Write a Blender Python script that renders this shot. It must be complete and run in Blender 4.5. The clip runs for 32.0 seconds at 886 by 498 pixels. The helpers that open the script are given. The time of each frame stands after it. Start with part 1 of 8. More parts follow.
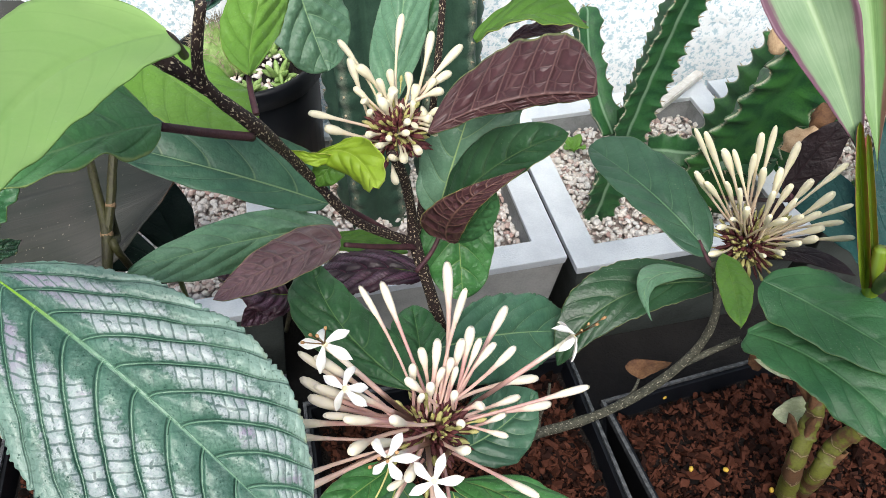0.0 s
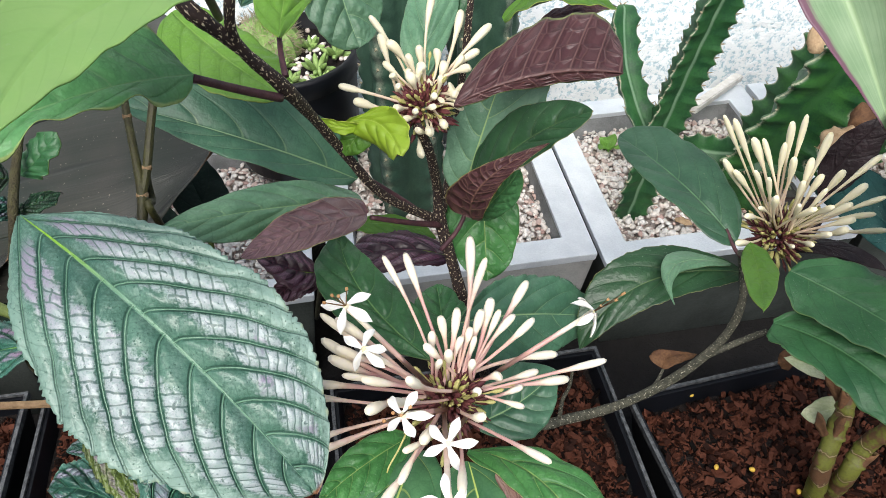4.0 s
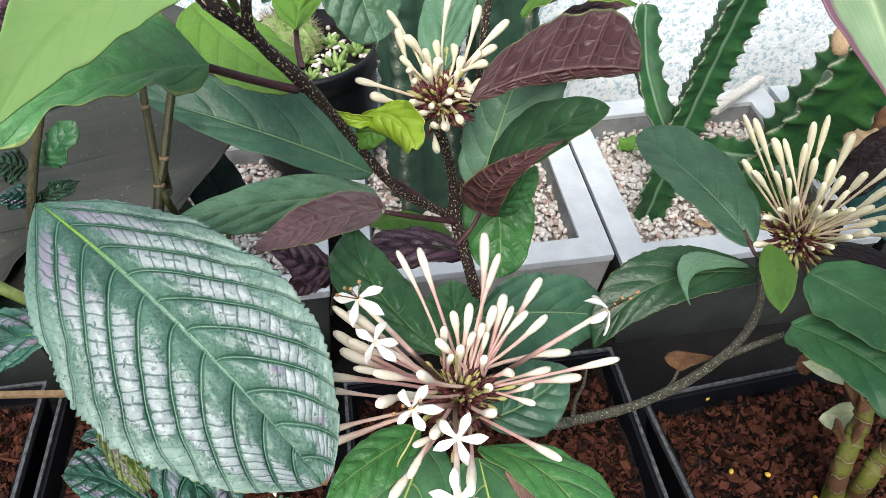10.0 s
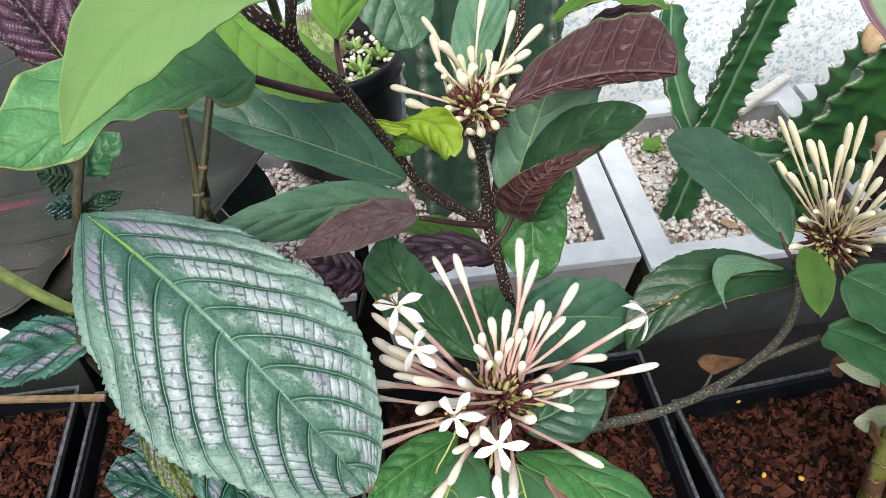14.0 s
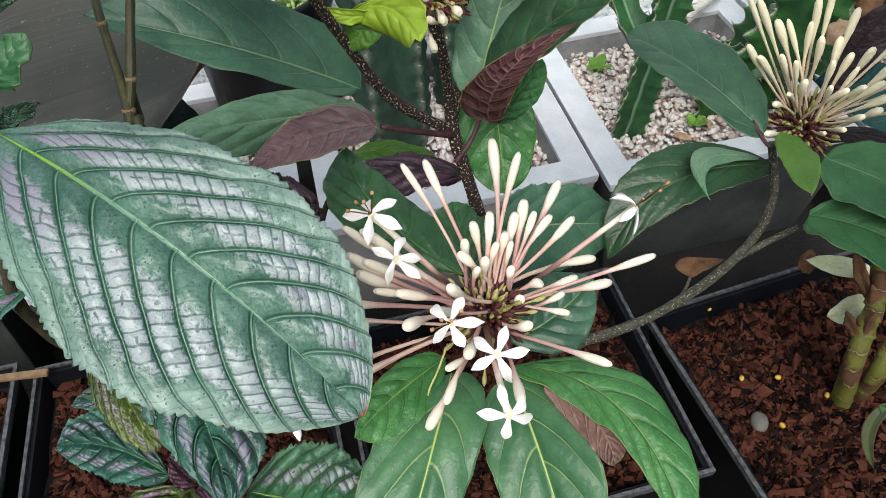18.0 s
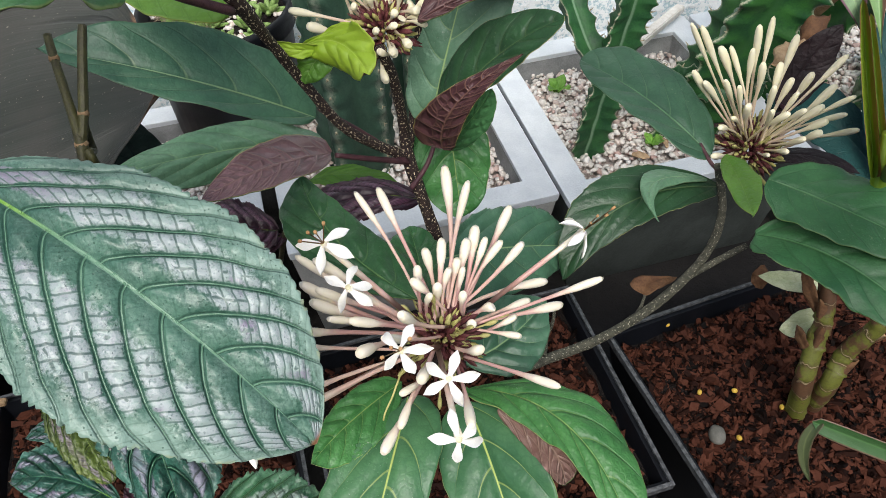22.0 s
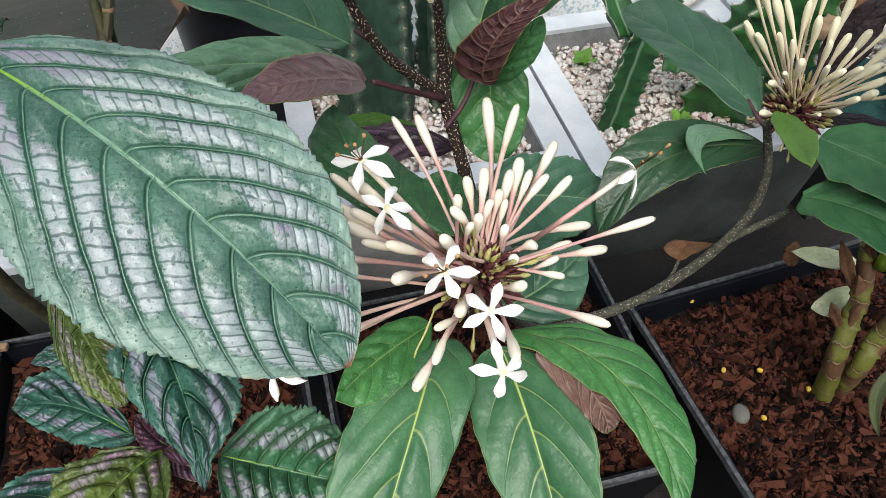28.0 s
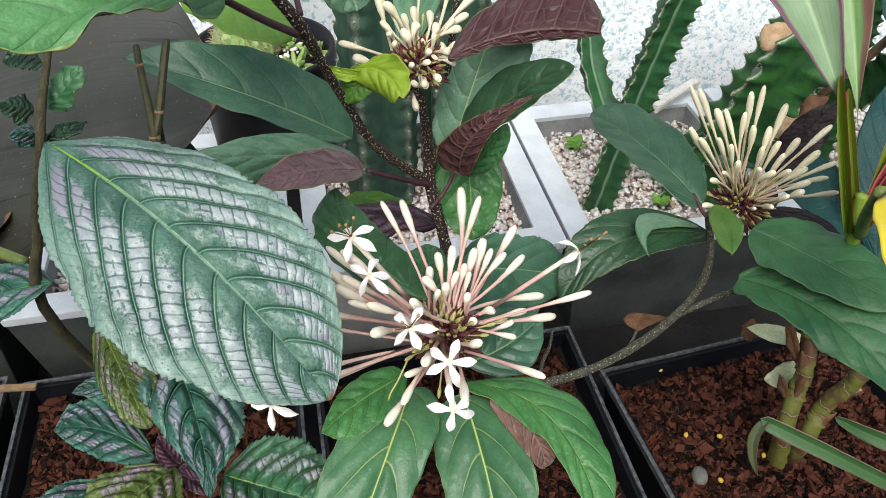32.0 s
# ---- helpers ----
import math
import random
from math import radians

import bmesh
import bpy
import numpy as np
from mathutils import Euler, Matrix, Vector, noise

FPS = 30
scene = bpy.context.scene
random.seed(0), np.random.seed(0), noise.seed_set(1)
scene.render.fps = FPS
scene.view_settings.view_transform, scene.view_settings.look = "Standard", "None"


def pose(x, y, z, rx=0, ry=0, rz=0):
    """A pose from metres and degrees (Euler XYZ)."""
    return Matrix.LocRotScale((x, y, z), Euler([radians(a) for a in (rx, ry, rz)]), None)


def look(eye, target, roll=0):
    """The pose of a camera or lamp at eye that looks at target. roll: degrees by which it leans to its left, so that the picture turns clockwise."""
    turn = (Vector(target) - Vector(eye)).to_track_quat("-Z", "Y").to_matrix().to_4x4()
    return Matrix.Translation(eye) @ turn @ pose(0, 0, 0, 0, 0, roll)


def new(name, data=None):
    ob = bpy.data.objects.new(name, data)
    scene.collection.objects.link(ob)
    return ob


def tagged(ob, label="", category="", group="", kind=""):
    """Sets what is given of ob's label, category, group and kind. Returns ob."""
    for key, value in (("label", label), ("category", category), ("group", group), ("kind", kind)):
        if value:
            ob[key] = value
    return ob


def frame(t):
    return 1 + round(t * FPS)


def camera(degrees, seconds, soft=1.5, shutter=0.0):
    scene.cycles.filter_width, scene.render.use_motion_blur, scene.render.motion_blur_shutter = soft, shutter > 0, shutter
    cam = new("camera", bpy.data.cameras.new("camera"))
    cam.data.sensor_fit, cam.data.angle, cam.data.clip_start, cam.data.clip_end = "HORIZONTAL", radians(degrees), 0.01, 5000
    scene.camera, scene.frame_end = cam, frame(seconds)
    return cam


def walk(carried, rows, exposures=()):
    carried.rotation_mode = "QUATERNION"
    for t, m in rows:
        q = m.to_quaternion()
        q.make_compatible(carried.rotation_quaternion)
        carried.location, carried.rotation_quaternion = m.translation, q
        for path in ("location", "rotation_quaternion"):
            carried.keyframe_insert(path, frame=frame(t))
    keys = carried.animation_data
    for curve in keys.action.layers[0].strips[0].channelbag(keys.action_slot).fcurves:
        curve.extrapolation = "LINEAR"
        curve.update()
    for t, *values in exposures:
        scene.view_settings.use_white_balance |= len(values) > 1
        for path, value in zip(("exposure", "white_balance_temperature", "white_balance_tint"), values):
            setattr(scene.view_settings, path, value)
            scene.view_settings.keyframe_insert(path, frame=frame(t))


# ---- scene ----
cam = camera(61.6, 32.0, soft=0.6)
METRES, EYE, TILT, LEAN, TURN = 0.6, 0.92, -46.0, 0.0, 0.0
ROWS = [
    (0.0, 0.0, 0.0, 0.0, 0.0, 0.0, -0.0),
    (0.5, 0.0104, -0.0135, -0.0184, 1.93, -0.14, 0.16),
    (1.0, 0.0232, -0.0246, -0.0359, 3.23, 0.31, -1.92),
    (1.5, 0.0071, -0.0305, -0.0535, 2.4, 0.32, -3.14),
    (2.0, 0.013, -0.0336, -0.0537, 2.84, 0.17, -2.86),
    (2.5, 0.0258, -0.0177, -0.0494, 2.63, -0.21, -2.13),
    (3.0, 0.0152, -0.0013, -0.0367, 2.5, -0.15, -2.83),
    (3.5, 0.0067, -0.0069, -0.0466, 2.35, -0.16, -3.3),
    (4.0, 0.0157, -0.0132, -0.0388, 2.84, 0.75, -1.66),
    (4.5, 0.0255, -0.0082, -0.0307, 3.28, 0.46, -1.2),
    (6.5, 0.0198, -0.0092, -0.0356, 3.03, 0.6, -1.96),
    (7.0, 0.0225, -0.0112, -0.0348, 3.19, 0.9, -1.89),
    (7.5, 0.0247, -0.0078, -0.0353, 3.61, 0.6, -2.16),
    (8.0, 0.0264, -0.0147, -0.0407, 4.22, 1.3, -2.16),
    (8.5, 0.0274, -0.0141, -0.0404, 3.84, 1.28, -2.47),
    (9.0, 0.0257, -0.0147, -0.0432, 3.87, 1.28, -2.18),
    (9.5, 0.0252, -0.0087, -0.0415, 3.95, 0.56, -2.36),
    (10.0, 0.0203, -0.0117, -0.0442, 4.23, 0.75, -2.61),
    (10.5, 0.022, -0.0097, -0.0423, 4.55, 0.72, -2.46),
    (11.0, 0.0241, -0.02, -0.0359, 5.41, 1.31, -2.13),
    (11.5, 0.0223, -0.0196, -0.038, 5.76, 1.08, -2.06),
    (12.0, 0.0219, -0.0099, -0.0364, 6.14, 0.5, -1.69),
    (12.5, 0.0163, -0.0174, -0.039, 6.2, 0.81, -1.96),
    (13.0, 0.0166, -0.0168, -0.0421, 6.25, 0.72, -1.93),
    (13.5, 0.0082, -0.0173, -0.0372, 6.18, 0.82, -2.32),
    (15.5, -0.0311, 0.0093, -0.0603, 3.17, -0.29, -0.57),
    (16.0, -0.0483, 0.0185, -0.065, 2.99, -0.6, 0.23),
    (16.5, -0.0355, 0.032, -0.0719, 1.39, -0.94, 1.51),
    (17.0, -0.0282, 0.0401, -0.0803, 1.79, -1.89, 2.48),
    (17.5, -0.0339, 0.0561, -0.0833, 1.34, -2.85, 2.61),
    (18.0, -0.0365, 0.0508, -0.0886, 0.92, -2.55, 2.82),
    (18.5, -0.0422, 0.0469, -0.0823, 1.32, -2.43, 2.86),
    (19.0, -0.0503, 0.0419, -0.0872, 1.02, -2.47, 2.78),
    (19.5, -0.0333, 0.0511, -0.0873, 0.07, -3.16, 3.42),
    (20.0, -0.0219, 0.0491, -0.078, -0.04, -2.55, 4.04),
    (20.5, -0.0235, 0.0454, -0.0725, 0.02, -2.25, 3.86),
    (21.0, -0.0282, 0.0446, -0.0795, -0.02, -2.18, 3.87),
    (21.5, -0.0385, 0.0505, -0.0817, -1.49, -2.11, 2.33),
    (22.0, -0.0185, 0.0367, -0.0791, -1.28, -1.48, 3.62),
    (22.5, -0.0036, 0.0369, -0.0793, -1.99, -1.58, 4.67),
    (23.0, -0.0177, 0.0339, -0.0813, -1.97, -1.36, 3.88),
    (23.5, -0.0291, 0.0261, -0.0875, -1.61, -1.0, 2.91),
    (24.0, -0.0274, 0.0275, -0.0916, -1.75, -1.23, 2.74),
    (24.5, -0.0244, 0.0163, -0.0943, -1.04, -0.79, 2.09),
    (25.0, -0.0309, 0.0278, -0.1131, -0.79, -2.22, 1.5),
    (25.5, -0.0542, 0.0922, -0.1454, -1.45, -4.01, -0.24),
    (27.5, -0.0588, 0.1019, -0.1353, -1.03, -2.87, 0.8),
    (28.0, -0.0539, 0.0804, -0.1336, -1.1, -2.03, 1.02),
    (28.5, -0.0408, 0.0586, -0.12, -0.42, -0.51, 1.95),
    (29.0, -0.0306, 0.025, -0.1061, -1.02, -0.45, 0.74),
    (29.5, 0.0127, 0.0047, -0.1185, -2.42, -0.57, 1.72),
    (30.0, 0.0293, -0.0111, -0.102, -3.4, 1.74, 2.33),
    (30.5, 0.0034, -0.0301, -0.0976, -2.42, 3.15, 1.4),
    (31.0, 0.0145, -0.0492, -0.0726, -3.6, 5.53, 2.69),
    (31.5, -0.0194, -0.0614, -0.1094, -1.22, 4.36, 0.3),
    (32.0, -0.018, -0.0625, -0.1336, -0.25, 3.13, -1.15),
]
walk(cam, [(t, pose(0, 0, EYE, TILT, LEAN, TURN) @ pose(METRES * x, METRES * y, METRES * z, 90 + pitch, roll, yaw)) for t, x, y, z, yaw, pitch, roll in ROWS],
     [(0.0, 0.84), (13.0, 0.82), (16.0, 0.74), (19.0, 0.6), (25.0, 0.6), (28.0, 0.66), (30.0, 0.74), (32.0, 0.68)])

# ---- light ----
world = bpy.data.worlds.new("overcast_sky")
scene.world = world
world.use_nodes = True
wt = world.node_tree
sky = wt.nodes.new("ShaderNodeTexSky")
sky.sky_type = "NISHITA"
sky.sun_disc = False
SUN_UP, SUN_ROUND = radians(51), radians(183)
sky.sun_elevation, sky.sun_rotation = SUN_UP, SUN_ROUND
sky.dust_density, sky.ozone_density = 3.0, 1.0
wt.links.new(sky.outputs[0], wt.nodes["Background"].inputs[0])
wt.nodes["Background"].inputs[1].default_value = 0.08
sun_data = bpy.data.lights.new("sun", "SUN")
sun_data.energy, sun_data.angle, sun_data.color = 2.5, radians(42), (1.0, 0.985, 0.96)
sun = new("sun", sun_data)
sun.matrix_world = look((-0.2, -3.0, 4.3), (0, 0.5, 0))


# ---- materials ----
class Nodes:
    """A small writer of node trees."""

    def __init__(self, name):
        self.mat = bpy.data.materials.new(name)
        self.mat.use_nodes = True
        self.tree = self.mat.node_tree
        self.bsdf = self.tree.nodes["Principled BSDF"]

    def node(self, kind, **values):
        n = self.tree.nodes.new(kind)
        for k, v in values.items():
            n.inputs[k].default_value = v
        return n

    def put(self, socket, value):
        if isinstance(value, bpy.types.NodeSocket):
            self.tree.links.new(value, socket)
        else:
            socket.default_value = value

    def m(self, op, a, b=0.0, c=0.0):
        n = self.tree.nodes.new("ShaderNodeMath")
        n.operation = op
        for s, v in zip(n.inputs, (a, b, c)):
            self.put(s, v)
        return n.outputs[0]

    def step(self, x, lo, hi):
        n = self.tree.nodes.new("ShaderNodeMapRange")
        n.interpolation_type = "SMOOTHSTEP"
        self.put(n.inputs[0], x)
        n.inputs[1].default_value, n.inputs[2].default_value = lo, hi
        return n.outputs[0]

    def mix(self, f, a, b):
        n = self.tree.nodes.new("ShaderNodeMix")
        n.data_type = "RGBA"
        self.put(n.inputs[0], f)
        for s, v in ((n.inputs[6], a), (n.inputs[7], b)):
            self.put(s, (*v, 1) if isinstance(v, tuple) and len(v) == 3 else v)
        return n.outputs[2]

    def coords(self, kind="Object"):
        return self.tree.nodes.new("ShaderNodeTexCoord").outputs[kind]

    def world(self):
        return self.tree.nodes.new("ShaderNodeNewGeometry").outputs["Position"]

    def noise(self, where, scale, detail=4.0, rough=0.55, distortion=0.0):
        n = self.node("ShaderNodeTexNoise", Scale=scale, Detail=detail, Roughness=rough, Distortion=distortion)
        self.put(n.inputs["Vector"], where)
        return n.outputs[0]

    def cells(self, where, scale, feature="F1", rand=1.0):
        n = self.node("ShaderNodeTexVoronoi", Scale=scale, Randomness=rand)
        n.feature = feature
        self.put(n.inputs["Vector"], where)
        return n.outputs[0]

    def split(self, v):
        n = self.tree.nodes.new("ShaderNodeSeparateXYZ")
        self.put(n.inputs[0], v)
        return n.outputs

    def join(self, x, y, z):
        n = self.tree.nodes.new("ShaderNodeCombineXYZ")
        for s, v in zip(n.inputs, (x, y, z)):
            self.put(s, v)
        return n.outputs[0]

    def random(self):
        return self.tree.nodes.new("ShaderNodeObjectInfo").outputs["Random"]

    def island(self):
        return self.tree.nodes.new("ShaderNodeNewGeometry").outputs["Random Per Island"]

    def bump(self, height, strength, distance):
        n = self.node("ShaderNodeBump", Strength=strength, Distance=distance)
        self.put(n.inputs["Height"], height)
        self.put(self.bsdf.inputs["Normal"], n.outputs[0])

    def done(self, colour, rough=0.5, metal=0.0, spec=0.5, sub=0.0):
        self.put(self.bsdf.inputs["Base Color"], (*colour, 1) if isinstance(colour, tuple) else colour)
        self.put(self.bsdf.inputs["Roughness"], rough)
        self.put(self.bsdf.inputs["Metallic"], metal)
        self.bsdf.inputs["Specular IOR Level"].default_value = spec
        if sub:
            self.bsdf.inputs["Subsurface Weight"].default_value = sub
            self.bsdf.inputs["Subsurface Radius"].default_value = (0.004, 0.004, 0.002)
            self.bsdf.inputs["Subsurface Scale"].default_value = 0.5
        return self.mat


def vein_fields(n, count, sweep, jit=0.1):
    """From a leaf's own coordinates: distance from midrib 0..1, place along it, and nearness to a side vein."""
    uv = n.split(n.tree.nodes.new("ShaderNodeUVMap").outputs[0])
    u = n.m("ABSOLUTE", n.m("MULTIPLY_ADD", uv[0], 2.0, -1.0))
    side = n.m("SIGN", n.m("SUBTRACT", uv[0], 0.5))
    wide = n.m("POWER", n.m("MAXIMUM", n.m("MULTIPLY", n.m("MULTIPLY", uv[1], 4.0), n.m("SUBTRACT", 1.0, uv[1])), 0.02), 0.6)
    phase = n.m("SUBTRACT", n.m("MULTIPLY", uv[1], count), n.m("MULTIPLY", n.m("MULTIPLY", n.m("POWER", u, 1.45), wide), sweep))
    phase = n.m("ADD", phase, n.m("MULTIPLY", side, 0.16))
    phase = n.m("ADD", phase, n.m("MULTIPLY", n.m("SUBTRACT", n.noise(n.world(), 34.0, 2.0), 0.5), jit))
    near = n.m("ABSOLUTE", n.m("SUBTRACT", n.m("FRACT", phase), 0.5))
    near = n.m("SUBTRACT", 0.5, near)
    return uv, u, phase, near


def leaf_material(name, dark, light, vein, count=5.6, sweep=1.9, rough=0.38, vein_force=0.55, blotch=0.3, edge=None, net=0.3, edge_w=0.016, relief=0.5, spec=0.42, cell=150.0):
    """A leaf's upper face: pale midrib and side veins in shallow grooves, the skin between them puckered into small cells."""
    n = Nodes(name)
    uv, u, phase, near = vein_fields(n, count, sweep)
    p = n.world()
    big, mid, fine = n.noise(p, 26.0, 3.0), n.noise(p, 120.0, 3.0), n.noise(p, 620.0, 3.0)
    tone = n.m("ADD", n.m("MULTIPLY", big, 0.6), n.m("ADD", n.m("MULTIPLY", mid, 0.25), n.m("MULTIPLY", fine, 0.15)))
    col = n.mix(n.step(tone, 0.32, 0.68), dark, light)
    hsv = n.node("ShaderNodeHueSaturation")
    n.put(hsv.inputs["Color"], col)
    n.put(hsv.inputs["Value"], n.m("ADD", 1.0, n.m("MULTIPLY", n.m("SUBTRACT", n.random(), 0.5), blotch)))
    col = hsv.outputs[0]
    warp = n.tree.nodes.new("ShaderNodeVectorMath")
    warp.operation = "ADD"
    n.put(warp.inputs[0], p)
    n.put(warp.inputs[1], n.join(n.m("MULTIPLY", mid, 0.004), n.m("MULTIPLY", big, 0.006), 0.0))
    cells = n.cells(warp.outputs[0], cell, "DISTANCE_TO_EDGE", 0.9)
    taper = n.m("SUBTRACT", 1.2, uv[1])
    rib = n.m("SUBTRACT", 1.0, n.step(n.m("DIVIDE", u, taper), 0.012, 0.034))
    fan = n.m("DIVIDE", near, n.m("SUBTRACT", 1.15, u))
    lat = n.m("SUBTRACT", 1.0, n.step(fan, 0.01, 0.036))
    lat = n.m("MULTIPLY", lat, n.m("SUBTRACT", 1.0, n.step(u, 0.5, 0.92)))
    groove = n.m("SUBTRACT", 1.0, n.step(fan, 0.02, 0.16))
    web = n.m("SUBTRACT", 1.0, n.step(cells, 0.0, 0.1))
    small = n.cells(warp.outputs[0], cell * 2.7, "DISTANCE_TO_EDGE", 0.9)
    # cell edges and vein grooves darkened, so their shading is in the colour
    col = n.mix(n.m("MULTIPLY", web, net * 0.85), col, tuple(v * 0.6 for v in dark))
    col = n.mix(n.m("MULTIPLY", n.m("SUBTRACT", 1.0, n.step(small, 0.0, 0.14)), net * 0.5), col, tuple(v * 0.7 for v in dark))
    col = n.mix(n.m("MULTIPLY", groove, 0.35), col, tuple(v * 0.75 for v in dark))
    strong = n.m("MAXIMUM", rib, n.m("MULTIPLY", lat, 0.45))
    col = n.mix(n.m("MULTIPLY", strong, vein_force), col, vein)
    if edge:
        rim = n.step(n.m("ADD", u, n.m("MULTIPLY", n.m("SUBTRACT", n.noise(p, 90.0, 2.0), 0.55), edge_w * 2.5)), 1.0 - edge_w, 1.0 - edge_w * 0.3)
        col = n.mix(n.m("MULTIPLY", rim, 0.85), col, edge)
    spots = n.m("MULTIPLY", n.step(n.noise(p, 330.0, 2.0), 0.69, 0.74), n.step(n.noise(p, 30.0, 2.0), 0.53, 0.62))
    col = n.mix(n.m("MULTIPLY", spots, 0.3), col, (0.3, 0.32, 0.2))
    dust = n.m("MULTIPLY", n.step(n.noise(p, 900.0, 1.0), 0.7, 0.76), n.step(n.noise(p, 14.0, 2.0), 0.5, 0.66))
    col = n.mix(n.m("MULTIPLY", dust, 0.35), col, (0.5, 0.52, 0.46))
    h = n.m("SUBTRACT", n.m("ADD", n.m("MULTIPLY", n.step(cells, 0.0, 0.5), net * 1.25), n.m("MULTIPLY", n.step(small, 0.0, 0.4), net * 0.35)), n.m("MULTIPLY", n.m("MAXIMUM", strong, n.m("MULTIPLY", groove, 0.45)), 0.8))
    h = n.m("ADD", h, n.m("ADD", n.m("MULTIPLY", fine, 0.08), n.m("MULTIPLY", mid, 0.3)))
    n.bump(h, relief, 0.0022)
    return n.done(col, n.m("ADD", rough, n.m("MULTIPLY", mid, 0.16)), spec=spec)


def blade_material(name, dark, light, edge, lo, hi, core, glow=None, side=0):
    """A long strap leaf: streaks along it, a paler middle, and a tinted margin; glow: a second tint on one side near the base."""
    n = Nodes(name)
    uv = n.split(n.tree.nodes.new("ShaderNodeUVMap").outputs[0])
    u = n.m("ABSOLUTE", n.m("MULTIPLY_ADD", uv[0], 2.0, -1.0))
    p = n.world()
    streak = n.noise(n.join(n.m("MULTIPLY", uv[0], 44.0), n.m("MULTIPLY", uv[1], 1.6), n.m("MULTIPLY", n.random(), 9.0)), 1.0, 4.0)
    big, fine = n.noise(p, 30.0, 3.0), n.noise(p, 500.0, 3.0)
    col = n.mix(n.step(n.m("ADD", n.m("MULTIPLY", streak, 0.45), n.m("MULTIPLY", big, 0.55)), 0.25, 0.75), dark, light)
    col = n.mix(n.m("MULTIPLY", n.m("SUBTRACT", 1.0, n.step(u, 0.02, 0.16)), 0.6), col, core)
    if glow:
        f = n.step(n.m("ADD", n.m("ADD", uv[0], n.m("MULTIPLY", uv[1], -0.8)), n.m("MULTIPLY", big, 0.5)), 0.74, 0.84)
        col = n.mix(f, col, glow)
        col = n.mix(n.m("SUBTRACT", 1.0, n.step(n.m("ADD", uv[1], n.m("MULTIPLY", big, 0.06)), 0.045, 0.085)), col, (0.1, 0.05, 0.05))
    if side:
        v = uv[0] if side > 0 else n.m("SUBTRACT", 1.0, uv[0])
        u = n.m("MAXIMUM", v, n.m("SUBTRACT", n.m("SUBTRACT", 1.0, v), 0.24))
    w = n.m("ADD", u, n.m("ADD", n.m("MULTIPLY", n.m("SUBTRACT", streak, 0.5), 0.25), n.m("MULTIPLY", n.m("SUBTRACT", big, 0.5), 0.3)))
    col = n.mix(n.m("MULTIPLY", n.step(w, lo, hi), 0.92), col, edge)
    n.bump(n.m("ADD", n.m("MULTIPLY", streak, 0.5), n.m("MULTIPLY", fine, 0.2)), 0.4, 0.0012)
    return n.done(col, n.m("ADD", 0.34, n.m("MULTIPLY", big, 0.2)), spec=0.45)


def let_through(mat, colour, share):
    """Lets part of the light through a thin leaf."""
    t = mat.node_tree
    out = t.nodes["Material Output"]
    clear = t.nodes.new("ShaderNodeBsdfTranslucent")
    clear.inputs[0].default_value = (*colour, 1)
    mix = t.nodes.new("ShaderNodeMixShader")
    mix.inputs[0].default_value = share
    t.links.new(t.nodes["Principled BSDF"].outputs[0], mix.inputs[1])
    t.links.new(clear.outputs[0], mix.inputs[2])
    t.links.new(mix.outputs[0], out.inputs[0])


def under_material(name, dark, light, vein, count=7.0, sweep=1.6, rough=0.5, rungs=4.0, relief=0.9, edge=None):
    """A leaf's back: raised side veins joined by arched cross veins, the skin hollow between them."""
    n = Nodes(name)
    uv, u, phase, near = vein_fields(n, count, sweep, 0.14)
    p = n.world()
    fine, mid = n.noise(p, 500.0), n.noise(p, 60.0)
    col = n.mix(n.step(n.m("ADD", n.m("MULTIPLY", mid, 0.6), n.m("MULTIPLY", fine, 0.4)), 0.3, 0.7), dark, light)
    cross = n.cells(n.join(n.m("MULTIPLY", u, rungs), n.m("ADD", phase, 0.5), n.m("MULTIPLY", uv[0], 0.0)), 1.0, "DISTANCE_TO_EDGE", 0.55)
    rib = n.m("SUBTRACT", 1.0, n.step(u, 0.03, 0.07))
    lat = n.m("SUBTRACT", 1.0, n.step(near, 0.02, 0.07))
    web = n.m("SUBTRACT", 1.0, n.step(cross, 0.015, 0.06))
    s = n.m("MAXIMUM", rib, n.m("MAXIMUM", lat, n.m("MULTIPLY", web, 0.5)))
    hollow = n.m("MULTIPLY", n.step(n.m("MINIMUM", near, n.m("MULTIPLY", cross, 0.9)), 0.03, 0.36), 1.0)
    # strips beside the raised veins darkened: painted shade
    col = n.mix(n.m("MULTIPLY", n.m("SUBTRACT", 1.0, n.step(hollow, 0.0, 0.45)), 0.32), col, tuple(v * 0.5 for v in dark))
    col = n.mix(n.m("MULTIPLY", s, 0.48), col, vein)
    if edge:
        col = n.mix(n.m("MULTIPLY", n.step(u, 0.95, 0.98), 0.8), col, edge)
    n.bump(n.m("ADD", n.m("MULTIPLY", s, 0.7), n.m("SUBTRACT", n.m("MULTIPLY", fine, 0.1), n.m("MULTIPLY", hollow, 0.9))), relief, 0.003)
    return n.done(col, rough, spec=0.4)


